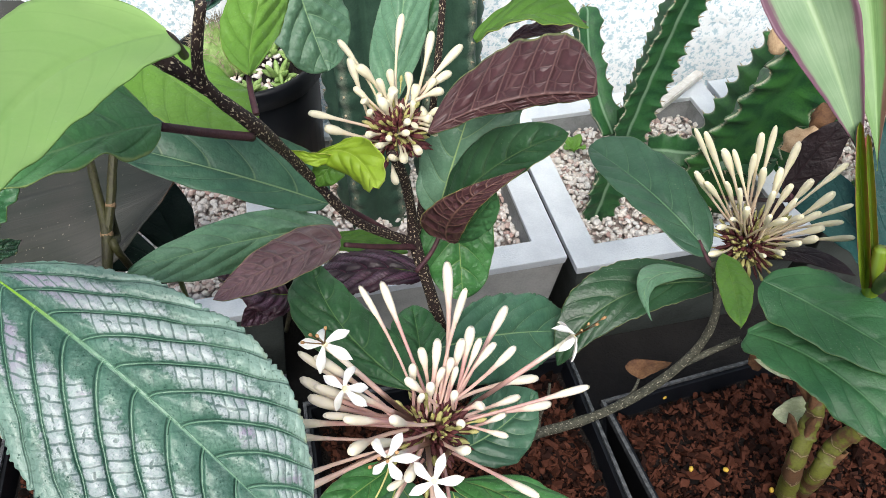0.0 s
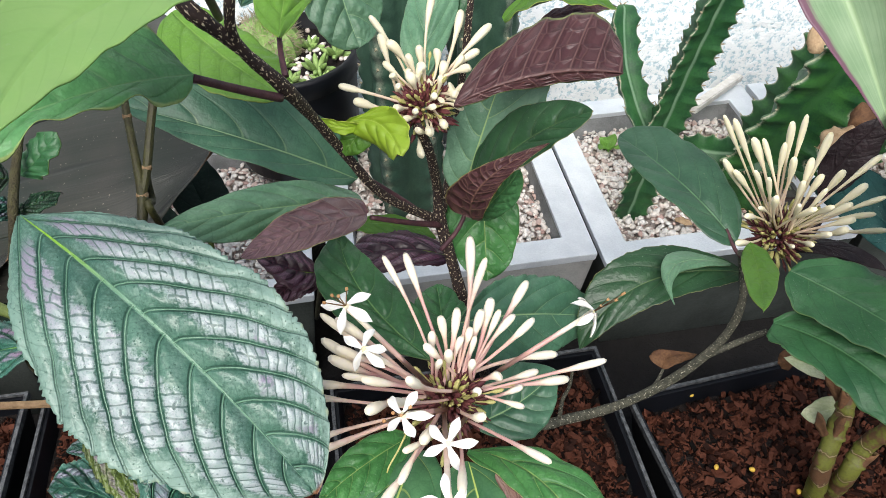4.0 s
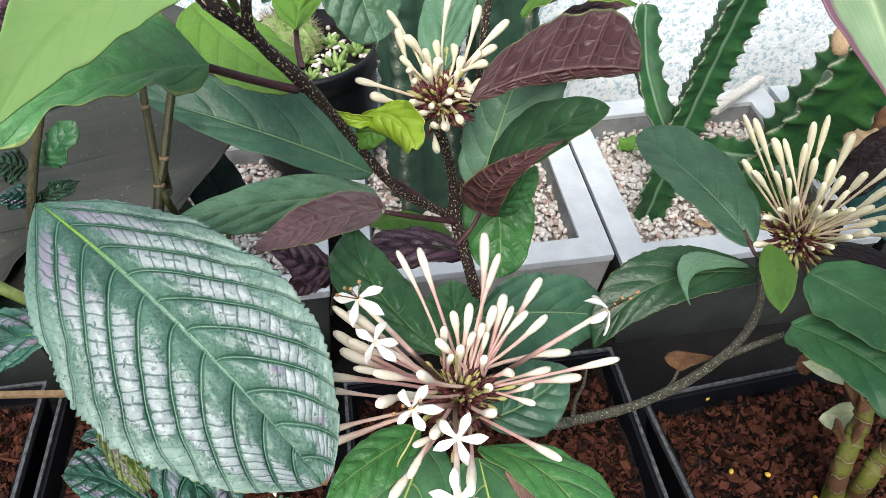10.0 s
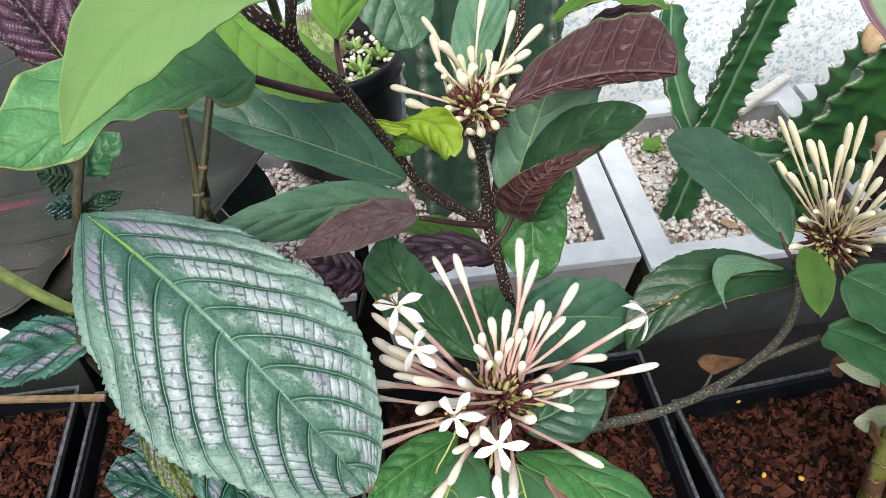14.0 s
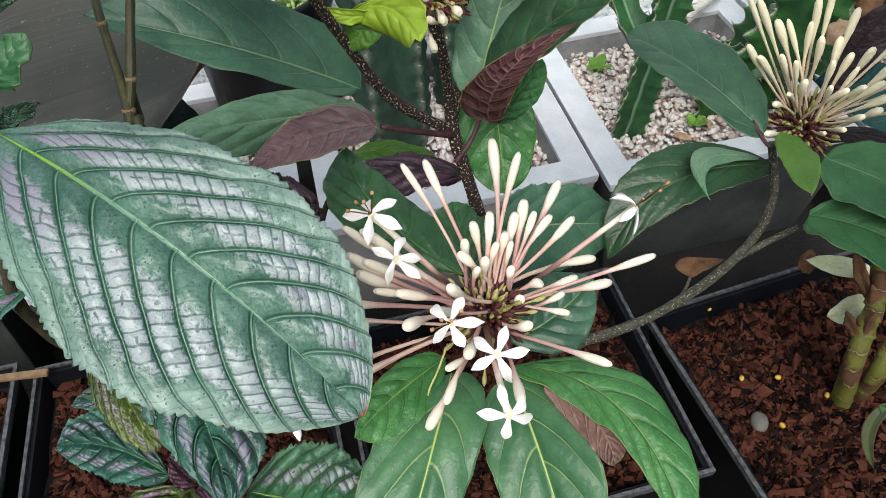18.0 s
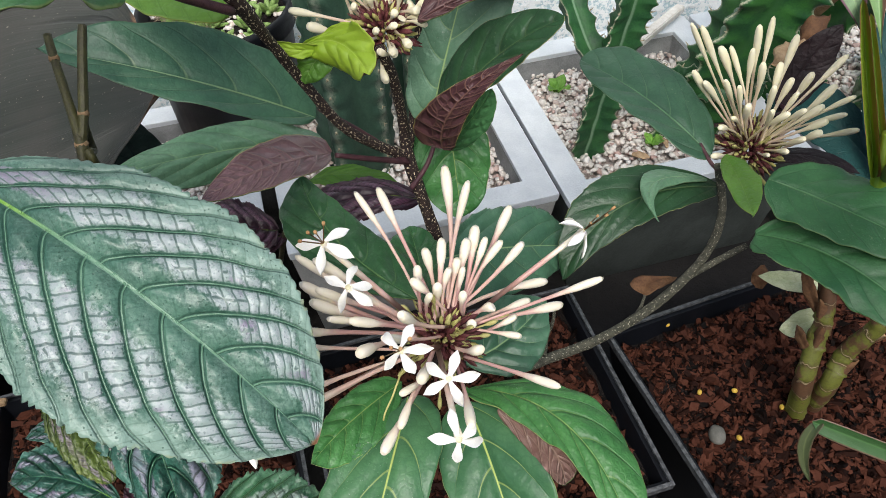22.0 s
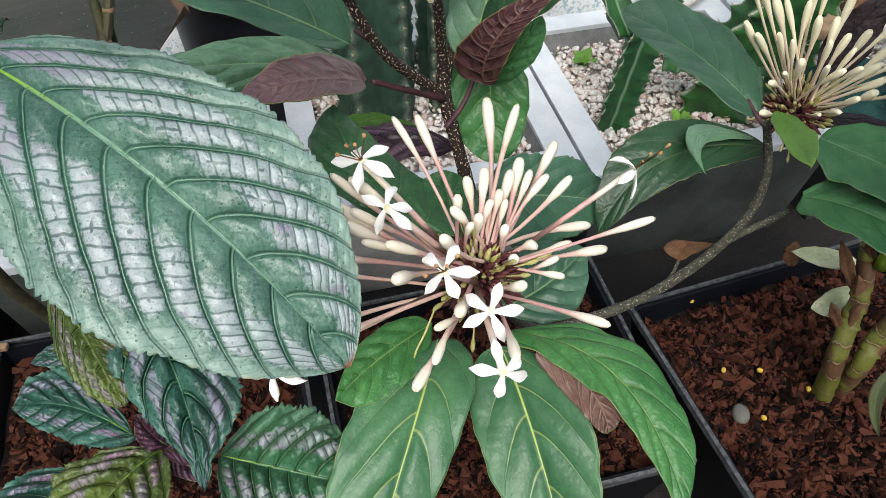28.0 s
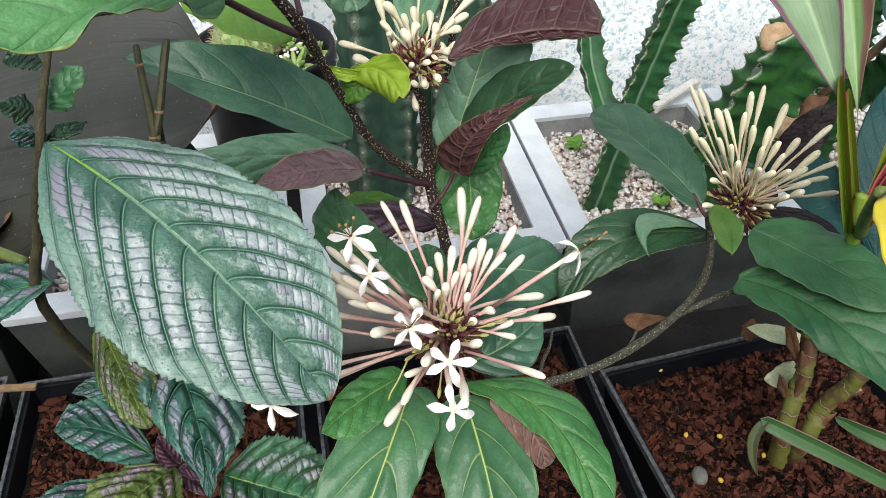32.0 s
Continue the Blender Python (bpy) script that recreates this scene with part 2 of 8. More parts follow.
def shield_material(name, silver, green, deep, purple, vein, frost, force=1.0, rough=0.3, frosty=1.0, count=9.0, sweep=3.4, rows=0.8, relief=0.6, deepness=0.0012, band=0.3):
    """Silvery patches half way out between the side veins, broken into small blocks by dark cross veins."""
    n = Nodes(name)
    uv, u, phase, near = vein_fields(n, count, sweep, 0.16)
    p = n.world()
    fine, mid, big = n.noise(p, 700.0, 3.0), n.noise(p, 190.0, 3.0), n.noise(p, 30.0, 2.0)
    k = sweep / count
    along = n.m("ADD", n.m("MULTIPLY", u, 9.0), n.m("MULTIPLY", uv[1], 10.0 / k))
    half = n.m("MULTIPLY", n.m("GREATER_THAN", uv[0], 0.5), 7.3)
    wob, slow = n.noise(p, 110.0, 2.0), n.noise(p, 70.0, 2.0)
    rung = n.m("ADD", n.m("MULTIPLY", along, rows), n.m("ADD", half, n.m("MULTIPLY", n.m("SUBTRACT", slow, 0.5), 1.0)))
    rung = n.m("ADD", rung, n.m("MULTIPLY", n.m("FLOOR", phase), 0.37))
    cross = n.m("SUBTRACT", 0.5, n.m("ABSOLUTE", n.m("SUBTRACT", n.m("FRACT", rung), 0.5)))
    split = n.m("ABSOLUTE", n.m("SUBTRACT", n.m("FRACT", phase), n.m("ADD", 0.28, n.m("MULTIPLY", wob, 0.44))))
    split = n.m("ADD", split, n.m("MULTIPLY", n.step(n.noise(p, 130.0, 1.0), 0.42, 0.47), 0.5))
    cell = n.m("MINIMUM", n.m("MULTIPLY", cross, 0.62), split)
    web = n.step(cell, 0.02, 0.08)
    us = n.m("ADD", u, n.m("ADD", n.m("MULTIPLY", n.m("SUBTRACT", big, 0.5), 0.4), n.m("MULTIPLY", n.m("SUBTRACT", uv[1], 0.5), -0.08)))
    ring = n.m("SUBTRACT", 1.0, n.m("DIVIDE", n.m("ABSOLUTE", n.m("SUBTRACT", us, 0.51)), band))
    grain = n.m("ADD", n.m("MULTIPLY", fine, 0.5), n.m("MULTIPLY", mid, 0.5))
    val = n.m("ADD", n.m("MINIMUM", n.m("MULTIPLY", near, 3.4), n.m("MULTIPLY", ring, 1.6)), n.m("MULTIPLY", n.m("SUBTRACT", grain, 0.5), 2.0))
    patch = n.m("MULTIPLY", n.step(val, 0.2, 0.72), n.step(uv[1], 0.04, 0.13))
    base = n.mix(n.step(n.m("ADD", n.m("MULTIPLY", big, 0.6), n.m("MULTIPLY", fine, 0.4)), 0.35, 0.65), deep, green)
    far = n.m("MULTIPLY", n.step(n.m("ADD", us, n.m("MULTIPLY", n.m("SUBTRACT", grain, 0.5), 0.6)), 0.62, 0.95), n.m("MULTIPLY", n.m("ADD", 0.25, n.m("MULTIPLY", uv[1], 0.85)), frosty))
    pale = n.m("MAXIMUM", n.m("MULTIPLY", far, 0.8), n.m("MULTIPLY", n.m("MULTIPLY", n.step(near, 0.1, 0.4), n.step(grain, 0.3, 0.72)), n.m("MULTIPLY", n.m("ADD", 0.12, n.m("MULTIPLY", uv[1], 0.4)), frosty)))
    base = n.mix(pale, base, frost)
    pits = n.m("SUBTRACT", 1.0, n.step(n.cells(p, 420.0), 0.1, 0.2))
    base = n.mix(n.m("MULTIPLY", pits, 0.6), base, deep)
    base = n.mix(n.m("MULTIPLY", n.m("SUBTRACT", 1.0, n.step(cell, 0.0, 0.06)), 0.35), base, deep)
    tint = n.mix(n.step(n.m("ADD", uv[1], n.m("MULTIPLY", big, 0.4)), 0.3, 0.62), purple, silver)
    tint = n.mix(n.step(n.noise(p, 60.0), 0.58, 0.7), tint, purple)
    tint = n.mix(n.m("MULTIPLY", n.step(fine, 0.5, 0.7), 0.45), tint, green)
    tint = n.mix(n.m("MULTIPLY", n.step(n.noise(p, 110.0, 2.0), 0.45, 0.65), 0.45), tint, frost)
    col = n.mix(n.m("MULTIPLY", n.m("MULTIPLY", patch, web), 0.97 * force), base, tint)
    col = n.mix(n.m("MULTIPLY", n.m("MULTIPLY", patch, n.m("SUBTRACT", 1.0, web)), 0.55), col, n.mix(0.3, deep, purple))
    dots = n.m("MULTIPLY", n.m("SUBTRACT", 1.0, n.step(n.cells(p, 520.0), 0.14, 0.3)), n.step(n.noise(p, 240.0, 2.0), 0.4, 0.55))
    col = n.mix(n.m("MULTIPLY", n.m("MULTIPLY", patch, dots), 0.6), col, n.mix(0.35, green, purple))
    # grooves along the side veins: their shade goes straight into the colour
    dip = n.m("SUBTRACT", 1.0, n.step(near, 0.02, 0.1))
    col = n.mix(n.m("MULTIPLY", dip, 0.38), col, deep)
    lat = n.m("MULTIPLY", n.m("SUBTRACT", 1.0, n.step(near, 0.012, 0.034)), n.m("SUBTRACT", 1.0, n.step(u, 0.75, 0.98)))
    col = n.mix(n.m("MULTIPLY", lat, 0.85), col, vein)
    rib = n.m("SUBTRACT", 1.0, n.step(n.m("DIVIDE", u, n.m("SUBTRACT", 1.25, uv[1])), 0.012, 0.026))
    col = n.mix(rib, col, n.mix(n.step(uv[1], 0.08, 0.36), (0.19, 0.38, 0.025), vein))
    rim = n.m("MULTIPLY", n.step(n.m("ADD", u, n.m("MULTIPLY", mid, 0.08)), 0.985, 1.05), n.step(uv[1], 0.5, 0.9))
    col = n.mix(n.m("MULTIPLY", rim, n.m("MULTIPLY", n.step(mid, 0.5, 0.6), 0.5)), col, (0.42, 0.42, 0.2))
    col = n.mix(n.step(n.m("ADD", uv[1], n.m("MULTIPLY", mid, 0.02)), 0.997, 1.008), col, (0.22, 0.1, 0.05))
    h = n.m("ADD", n.m("MULTIPLY", n.step(cell, 0.0, 0.3), n.m("ADD", 0.12, n.m("MULTIPLY", patch, 0.25))), n.m("MULTIPLY", fine, 0.3))
    h = n.m("SUBTRACT", n.m("SUBTRACT", h, n.m("MULTIPLY", dip, 0.9)), n.m("MULTIPLY", pits, 0.3))
    h = n.m("ADD", h, n.m("ADD", n.m("MULTIPLY", lat, 0.9), n.m("MULTIPLY", rib, 1.2)))
    n.bump(h, relief, deepness)
    return n.done(col, n.m("ADD", rough, n.m("MULTIPLY", mid, 0.2)), spec=0.5)


def simple(name, dark, light, scale=40.0, rough=0.6, bump=0.3, dist=0.002, spec=0.4, vary=0.25, fine=8.0, sub=0.0, where="world"):
    """Two colours in patches and grain, with relief at both scales."""
    n = Nodes(name)
    p = n.world() if where == "world" else n.coords()
    a, b = n.noise(p, scale, 4.0), n.noise(p, scale * fine, 3.0)
    f = n.step(n.m("ADD", n.m("MULTIPLY", a, 0.7), n.m("MULTIPLY", b, 0.3)), 0.3, 0.7)
    col = n.mix(f, dark, light)
    hsv = n.node("ShaderNodeHueSaturation")
    n.put(hsv.inputs["Color"], col)
    n.put(hsv.inputs["Value"], n.m("ADD", 1.0, n.m("MULTIPLY", n.m("SUBTRACT", n.random(), 0.5), vary)))
    n.bump(n.m("ADD", n.m("MULTIPLY", a, 0.5), b), bump, dist)
    return n.done(hsv.outputs[0], n.m("ADD", rough, n.m("MULTIPLY", b, 0.12)), spec=spec, sub=sub)


def island_material(name, colours, scale=200.0, rough=0.7, bump=0.5, dist=0.002, spec=0.35):
    """Loose pieces in one mesh, each of a colour of its own."""
    n = Nodes(name)
    r = n.tree.nodes.new("ShaderNodeValToRGB")
    r.color_ramp.interpolation = "LINEAR"
    els = r.color_ramp.elements
    for i, c in enumerate(colours):
        e = els[i] if i < 2 else els.new(0.5)
        e.position = i / (len(colours) - 1)
        e.color = (*c, 1)
    n.put(r.inputs[0], n.island())
    p = n.world()
    b = n.noise(p, scale, 4.0)
    hsv = n.node("ShaderNodeHueSaturation")
    n.put(hsv.inputs["Color"], r.outputs[0])
    n.put(hsv.inputs["Value"], n.m("ADD", 0.7, n.m("MULTIPLY", b, 0.6)))
    n.bump(b, bump, dist)
    return n.done(hsv.outputs[0], rough, spec=spec)


def bark_material(name, dark, light, fleck, amount=0.62, rough=0.7):
    """Dark twig bark with pale raised pores drawn out along it."""
    n = Nodes(name)
    uv = n.split(n.tree.nodes.new("ShaderNodeUVMap").outputs[0])
    p = n.world()
    v = n.join(n.m("MULTIPLY", uv[0], 17.0), n.m("MULTIPLY", uv[1], 460.0), 0.0)
    pores = n.step(n.noise(v, 1.0, 2.0, 0.5), amount, amount + 0.05)
    col = n.mix(n.step(n.noise(p, 240.0), 0.3, 0.7), dark, light)
    col = n.mix(pores, col, fleck)
    n.bump(n.m("ADD", n.noise(p, 600.0), pores), 0.6, 0.0012)
    return n.done(col, rough, spec=0.35)


def dusk_material():
    """A broad dull leaf: fine nerves along it, a few sunken, over brown and grey-green cloudiness, and dusty."""
    n = Nodes("dusky_leaf")
    uv = n.split(n.tree.nodes.new("ShaderNodeUVMap").outputs[0])
    u = n.m("ABSOLUTE", n.m("MULTIPLY_ADD", uv[0], 2.0, -1.0))
    p = n.world()
    big, fine = n.noise(p, 14.0, 3.0), n.noise(p, 300.0, 3.0)
    bent = n.m("ADD", uv[0], n.m("MULTIPLY", n.m("SUBTRACT", uv[1], 0.5), n.m("MULTIPLY", u, 0.25)))
    nerve = n.noise(n.join(n.m("MULTIPLY", bent, 90.0), n.m("MULTIPLY", uv[1], 1.2), 0.0), 1.0, 3.0)
    fold = n.noise(n.join(n.m("MULTIPLY", bent, 22.0), n.m("MULTIPLY", uv[1], 0.8), 4.0), 1.0, 1.0)
    col = n.mix(n.step(n.m("ADD", n.m("MULTIPLY", big, 0.7), n.m("MULTIPLY", nerve, 0.3)), 0.35, 0.65), (0.021, 0.025, 0.017), (0.041, 0.039, 0.031))
    line = n.m("SUBTRACT", 1.0, n.step(fold, 0.3, 0.38))
    col = n.mix(n.m("MULTIPLY", line, 0.7), col, (0.012, 0.011, 0.01))
    rib = n.m("MULTIPLY", n.m("SUBTRACT", 1.0, n.step(u, 0.012, 0.03)), n.m("SUBTRACT", 1.0, n.step(uv[1], 0.34, 0.46)))
    col = n.mix(n.m("MULTIPLY", rib, 0.7), col, (0.14, 0.035, 0.055))
    torn = n.step(n.m("ADD", uv[1], n.m("MULTIPLY", n.m("SUBTRACT", n.noise(p, 60.0, 3.0), 0.5), 0.06)), 0.955, 0.97)
    col = n.mix(torn, col, (0.2, 0.11, 0.06))
    specks = n.step(n.noise(p, 420.0, 1.0), 0.72, 0.76)
    col = n.mix(n.m("MULTIPLY", specks, 0.5), col, (0.3, 0.27, 0.2))
    n.bump(n.m("ADD", n.m("MULTIPLY", nerve, 0.5), n.m("SUBTRACT", n.m("MULTIPLY", fine, 0.1), line)), 0.5, 0.002)
    return n.done(col, n.m("ADD", 0.34, n.m("MULTIPLY", big, 0.2)), spec=0.45)


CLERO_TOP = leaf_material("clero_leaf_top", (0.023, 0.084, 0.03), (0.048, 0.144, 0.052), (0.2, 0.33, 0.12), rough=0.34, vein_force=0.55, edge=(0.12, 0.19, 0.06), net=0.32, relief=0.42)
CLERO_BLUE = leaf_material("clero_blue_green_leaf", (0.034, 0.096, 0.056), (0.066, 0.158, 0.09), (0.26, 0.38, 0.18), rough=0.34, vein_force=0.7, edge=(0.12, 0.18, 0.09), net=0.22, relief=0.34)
# brighter copy of the fresh leaf; the light it catches is in the colour
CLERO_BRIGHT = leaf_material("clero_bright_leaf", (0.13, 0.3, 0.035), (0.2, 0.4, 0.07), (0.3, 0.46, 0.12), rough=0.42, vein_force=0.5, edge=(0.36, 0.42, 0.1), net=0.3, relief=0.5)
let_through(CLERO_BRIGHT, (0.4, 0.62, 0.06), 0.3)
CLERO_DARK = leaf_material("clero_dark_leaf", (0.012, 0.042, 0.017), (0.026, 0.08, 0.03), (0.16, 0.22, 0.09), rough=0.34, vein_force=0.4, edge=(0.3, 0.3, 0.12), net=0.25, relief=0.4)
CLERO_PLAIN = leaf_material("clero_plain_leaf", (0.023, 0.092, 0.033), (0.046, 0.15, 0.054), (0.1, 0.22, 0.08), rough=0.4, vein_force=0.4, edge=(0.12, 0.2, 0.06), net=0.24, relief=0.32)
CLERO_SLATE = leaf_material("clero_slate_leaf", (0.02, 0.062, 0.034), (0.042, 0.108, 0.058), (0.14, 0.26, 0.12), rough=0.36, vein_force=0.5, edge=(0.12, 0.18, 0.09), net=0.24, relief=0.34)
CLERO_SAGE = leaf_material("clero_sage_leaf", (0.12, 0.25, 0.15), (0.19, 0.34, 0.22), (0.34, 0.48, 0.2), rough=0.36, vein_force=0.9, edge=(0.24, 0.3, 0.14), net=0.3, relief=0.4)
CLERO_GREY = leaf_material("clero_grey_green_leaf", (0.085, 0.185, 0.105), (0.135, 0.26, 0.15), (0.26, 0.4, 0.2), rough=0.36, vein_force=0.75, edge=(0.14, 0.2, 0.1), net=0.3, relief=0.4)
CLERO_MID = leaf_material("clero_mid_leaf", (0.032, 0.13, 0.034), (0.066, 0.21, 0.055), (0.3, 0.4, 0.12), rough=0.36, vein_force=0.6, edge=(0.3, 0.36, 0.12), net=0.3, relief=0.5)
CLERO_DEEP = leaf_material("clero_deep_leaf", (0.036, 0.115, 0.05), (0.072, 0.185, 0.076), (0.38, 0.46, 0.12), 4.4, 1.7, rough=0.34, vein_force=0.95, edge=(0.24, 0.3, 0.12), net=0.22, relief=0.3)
CLERO_SOFT = leaf_material("clero_soft_leaf", (0.075, 0.24, 0.08), (0.15, 0.37, 0.14), (0.28, 0.42, 0.2), rough=0.42, vein_force=0.5, edge=(0.42, 0.52, 0.18), edge_w=0.1, net=0.3, relief=0.5)
CLERO_FRESH = leaf_material("clero_fresh_leaf", (0.07, 0.19, 0.022), (0.13, 0.29, 0.04), (0.26, 0.4, 0.1), rough=0.4, edge=(0.36, 0.42, 0.1), net=0.3, relief=0.5)
CLERO_LIME = leaf_material("clero_lime_leaf", (0.3, 0.48, 0.03), (0.42, 0.58, 0.07), (0.48, 0.6, 0.15), rough=0.4, edge=(0.55, 0.55, 0.12), net=0.16, relief=0.3)
CLERO_PALE = leaf_material("clero_pale_leaf", (0.29, 0.52, 0.15), (0.36, 0.58, 0.19), (0.34, 0.52, 0.2), 8.0, 2.6, 0.5, 0.06, net=0.03, relief=0.08)
let_through(CLERO_PALE, (0.36, 0.6, 0.12), 0.32)
let_through(CLERO_FRESH, (0.3, 0.55, 0.04), 0.3)
let_through(CLERO_SOFT, (0.25, 0.5, 0.1), 0.2)
let_through(CLERO_LIME, (0.5, 0.7, 0.05), 0.3)
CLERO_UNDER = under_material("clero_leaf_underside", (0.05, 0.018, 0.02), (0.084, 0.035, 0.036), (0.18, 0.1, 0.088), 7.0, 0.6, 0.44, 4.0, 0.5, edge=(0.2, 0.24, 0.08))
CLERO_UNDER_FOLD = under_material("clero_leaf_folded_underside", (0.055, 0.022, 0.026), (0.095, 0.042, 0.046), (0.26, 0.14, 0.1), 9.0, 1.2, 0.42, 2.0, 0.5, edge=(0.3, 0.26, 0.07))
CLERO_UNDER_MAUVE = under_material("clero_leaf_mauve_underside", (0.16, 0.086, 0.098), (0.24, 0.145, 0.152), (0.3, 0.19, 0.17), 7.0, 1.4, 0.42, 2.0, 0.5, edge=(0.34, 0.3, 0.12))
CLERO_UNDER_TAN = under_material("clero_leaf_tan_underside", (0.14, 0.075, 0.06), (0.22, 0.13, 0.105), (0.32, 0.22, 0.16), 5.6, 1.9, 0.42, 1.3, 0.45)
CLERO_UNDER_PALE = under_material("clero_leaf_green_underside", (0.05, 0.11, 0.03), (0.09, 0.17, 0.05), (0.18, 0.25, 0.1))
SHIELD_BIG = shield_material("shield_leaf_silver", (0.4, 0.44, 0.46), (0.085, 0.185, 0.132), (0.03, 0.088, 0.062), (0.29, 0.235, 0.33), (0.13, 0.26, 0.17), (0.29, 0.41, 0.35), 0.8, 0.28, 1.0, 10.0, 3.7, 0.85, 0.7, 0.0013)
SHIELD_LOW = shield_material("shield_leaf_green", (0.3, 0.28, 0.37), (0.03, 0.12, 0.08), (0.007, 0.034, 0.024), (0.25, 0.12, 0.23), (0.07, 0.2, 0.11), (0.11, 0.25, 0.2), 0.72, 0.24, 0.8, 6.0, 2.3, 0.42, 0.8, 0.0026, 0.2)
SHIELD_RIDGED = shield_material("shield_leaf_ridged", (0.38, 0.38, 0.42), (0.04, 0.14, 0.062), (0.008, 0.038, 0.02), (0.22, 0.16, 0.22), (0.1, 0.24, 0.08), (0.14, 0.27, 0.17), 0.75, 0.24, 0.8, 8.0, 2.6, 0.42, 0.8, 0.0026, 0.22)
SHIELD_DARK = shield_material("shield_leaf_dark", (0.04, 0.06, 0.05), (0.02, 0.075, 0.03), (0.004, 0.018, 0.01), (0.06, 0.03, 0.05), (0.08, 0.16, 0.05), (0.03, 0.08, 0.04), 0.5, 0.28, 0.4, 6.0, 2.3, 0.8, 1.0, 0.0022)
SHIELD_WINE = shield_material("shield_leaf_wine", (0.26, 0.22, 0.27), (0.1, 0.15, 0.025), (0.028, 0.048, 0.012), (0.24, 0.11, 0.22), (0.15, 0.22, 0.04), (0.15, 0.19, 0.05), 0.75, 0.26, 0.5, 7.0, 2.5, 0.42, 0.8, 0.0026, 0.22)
SHIELD_SHOOT = shield_material("shield_leaf_young", (0.13, 0.07, 0.11), (0.035, 0.014, 0.022), (0.014, 0.006, 0.01), (0.12, 0.04, 0.085), (0.13, 0.04, 0.07), (0.12, 0.03, 0.06), 0.8, 0.3, 0.4, 6.0, 2.3)
SHIELD_UNDER = under_material("shield_leaf_underside", (0.06, 0.02, 0.05), (0.1, 0.035, 0.08), (0.14, 0.07, 0.1), 6.0, 2.3)
CORDY = blade_material("cordyline_leaf", (0.15, 0.25, 0.13), (0.26, 0.36, 0.22), (0.15, 0.055, 0.1), 0.74, 0.9, (0.3, 0.42, 0.22))
CORDY_SHEATH = blade_material("cordyline_stalk", (0.18, 0.29, 0.02), (0.3, 0.42, 0.05), (0.27, 0.02, 0.055), 0.68, 0.78, (0.26, 0.42, 0.1), side=1)
let_through(CORDY_SHEATH, (0.5, 0.65, 0.08), 0.3)
CORDY_STALK = blade_material("cordyline_side_stalk", (0.18, 0.29, 0.02), (0.3, 0.42, 0.05), (0.27, 0.02, 0.055), 0.7, 0.8, (0.26, 0.42, 0.1), side=-1)
CORDY_FOLD = blade_material("cordyline_folded_leaf", (0.105, 0.22, 0.07), (0.2, 0.33, 0.13), (0.2, 0.085, 0.075), 0.66, 0.8, (0.24, 0.4, 0.15), side=1)
CORDY_CRIMSON = blade_material("cordyline_flap", (0.14, 0.012, 0.022), (0.2, 0.02, 0.035), (0.12, 0.015, 0.02), 0.8, 1.0, (0.25, 0.02, 0.04))
CORDY_GREEN = blade_material("cordyline_low_leaf", (0.022, 0.07, 0.02), (0.055, 0.13, 0.042), (0.2, 0.12, 0.09), 0.86, 0.98, (0.08, 0.18, 0.06))
CORDY_OLD = blade_material("cordyline_old_leaf", (0.05, 0.07, 0.03), (0.1, 0.12, 0.055), (0.08, 0.05, 0.03), 0.7, 1.0, (0.12, 0.15, 0.06))
CORDY_YELLOW = blade_material("cordyline_yellow_leaf", (0.16, 0.26, 0.095), (0.245, 0.355, 0.155), (0.3, 0.34, 0.1), 0.98, 1.1, (0.27, 0.38, 0.16), (0.62, 0.5, 0.03))
DUSK = dusk_material()
TEAL = leaf_material("deep_teal_leaf", (0.006, 0.04, 0.038), (0.012, 0.06, 0.055), (0.03, 0.1, 0.09), 7.0, 2.0, 0.5, 0.4, spec=0.25)
CREAM_LEAF = leaf_material("variegated_leaf", (0.46, 0.53, 0.28), (0.7, 0.72, 0.5), (0.72, 0.75, 0.56), 5.0, 3.0, 0.5, 0.3)
DRY = simple("dry_leaf", (0.07, 0.03, 0.014), (0.16, 0.08, 0.035), 60.0, 0.75, 0.4, 0.002)
BARK = bark_material("dark_flecked_bark", (0.016, 0.01, 0.01), (0.038, 0.022, 0.018), (0.62, 0.52, 0.36), 0.585)
BARK_GREY = bark_material("grey_bark", (0.035, 0.036, 0.026), (0.085, 0.083, 0.06), (0.36, 0.34, 0.26), 0.6)
PETIOLE = simple("purple_leaf_stalk", (0.04, 0.014, 0.02), (0.085, 0.035, 0.04), 120.0, 0.5, 0.3, 0.001)
GREEN_STEM = simple("green_stem", (0.07, 0.1, 0.02), (0.15, 0.19, 0.05), 90.0, 0.5, 0.3, 0.001)
SHIELD_STEM = simple("brown_hairy_stem", (0.035, 0.028, 0.016), (0.08, 0.075, 0.03), 130.0, 0.8, 0.7, 0.002)


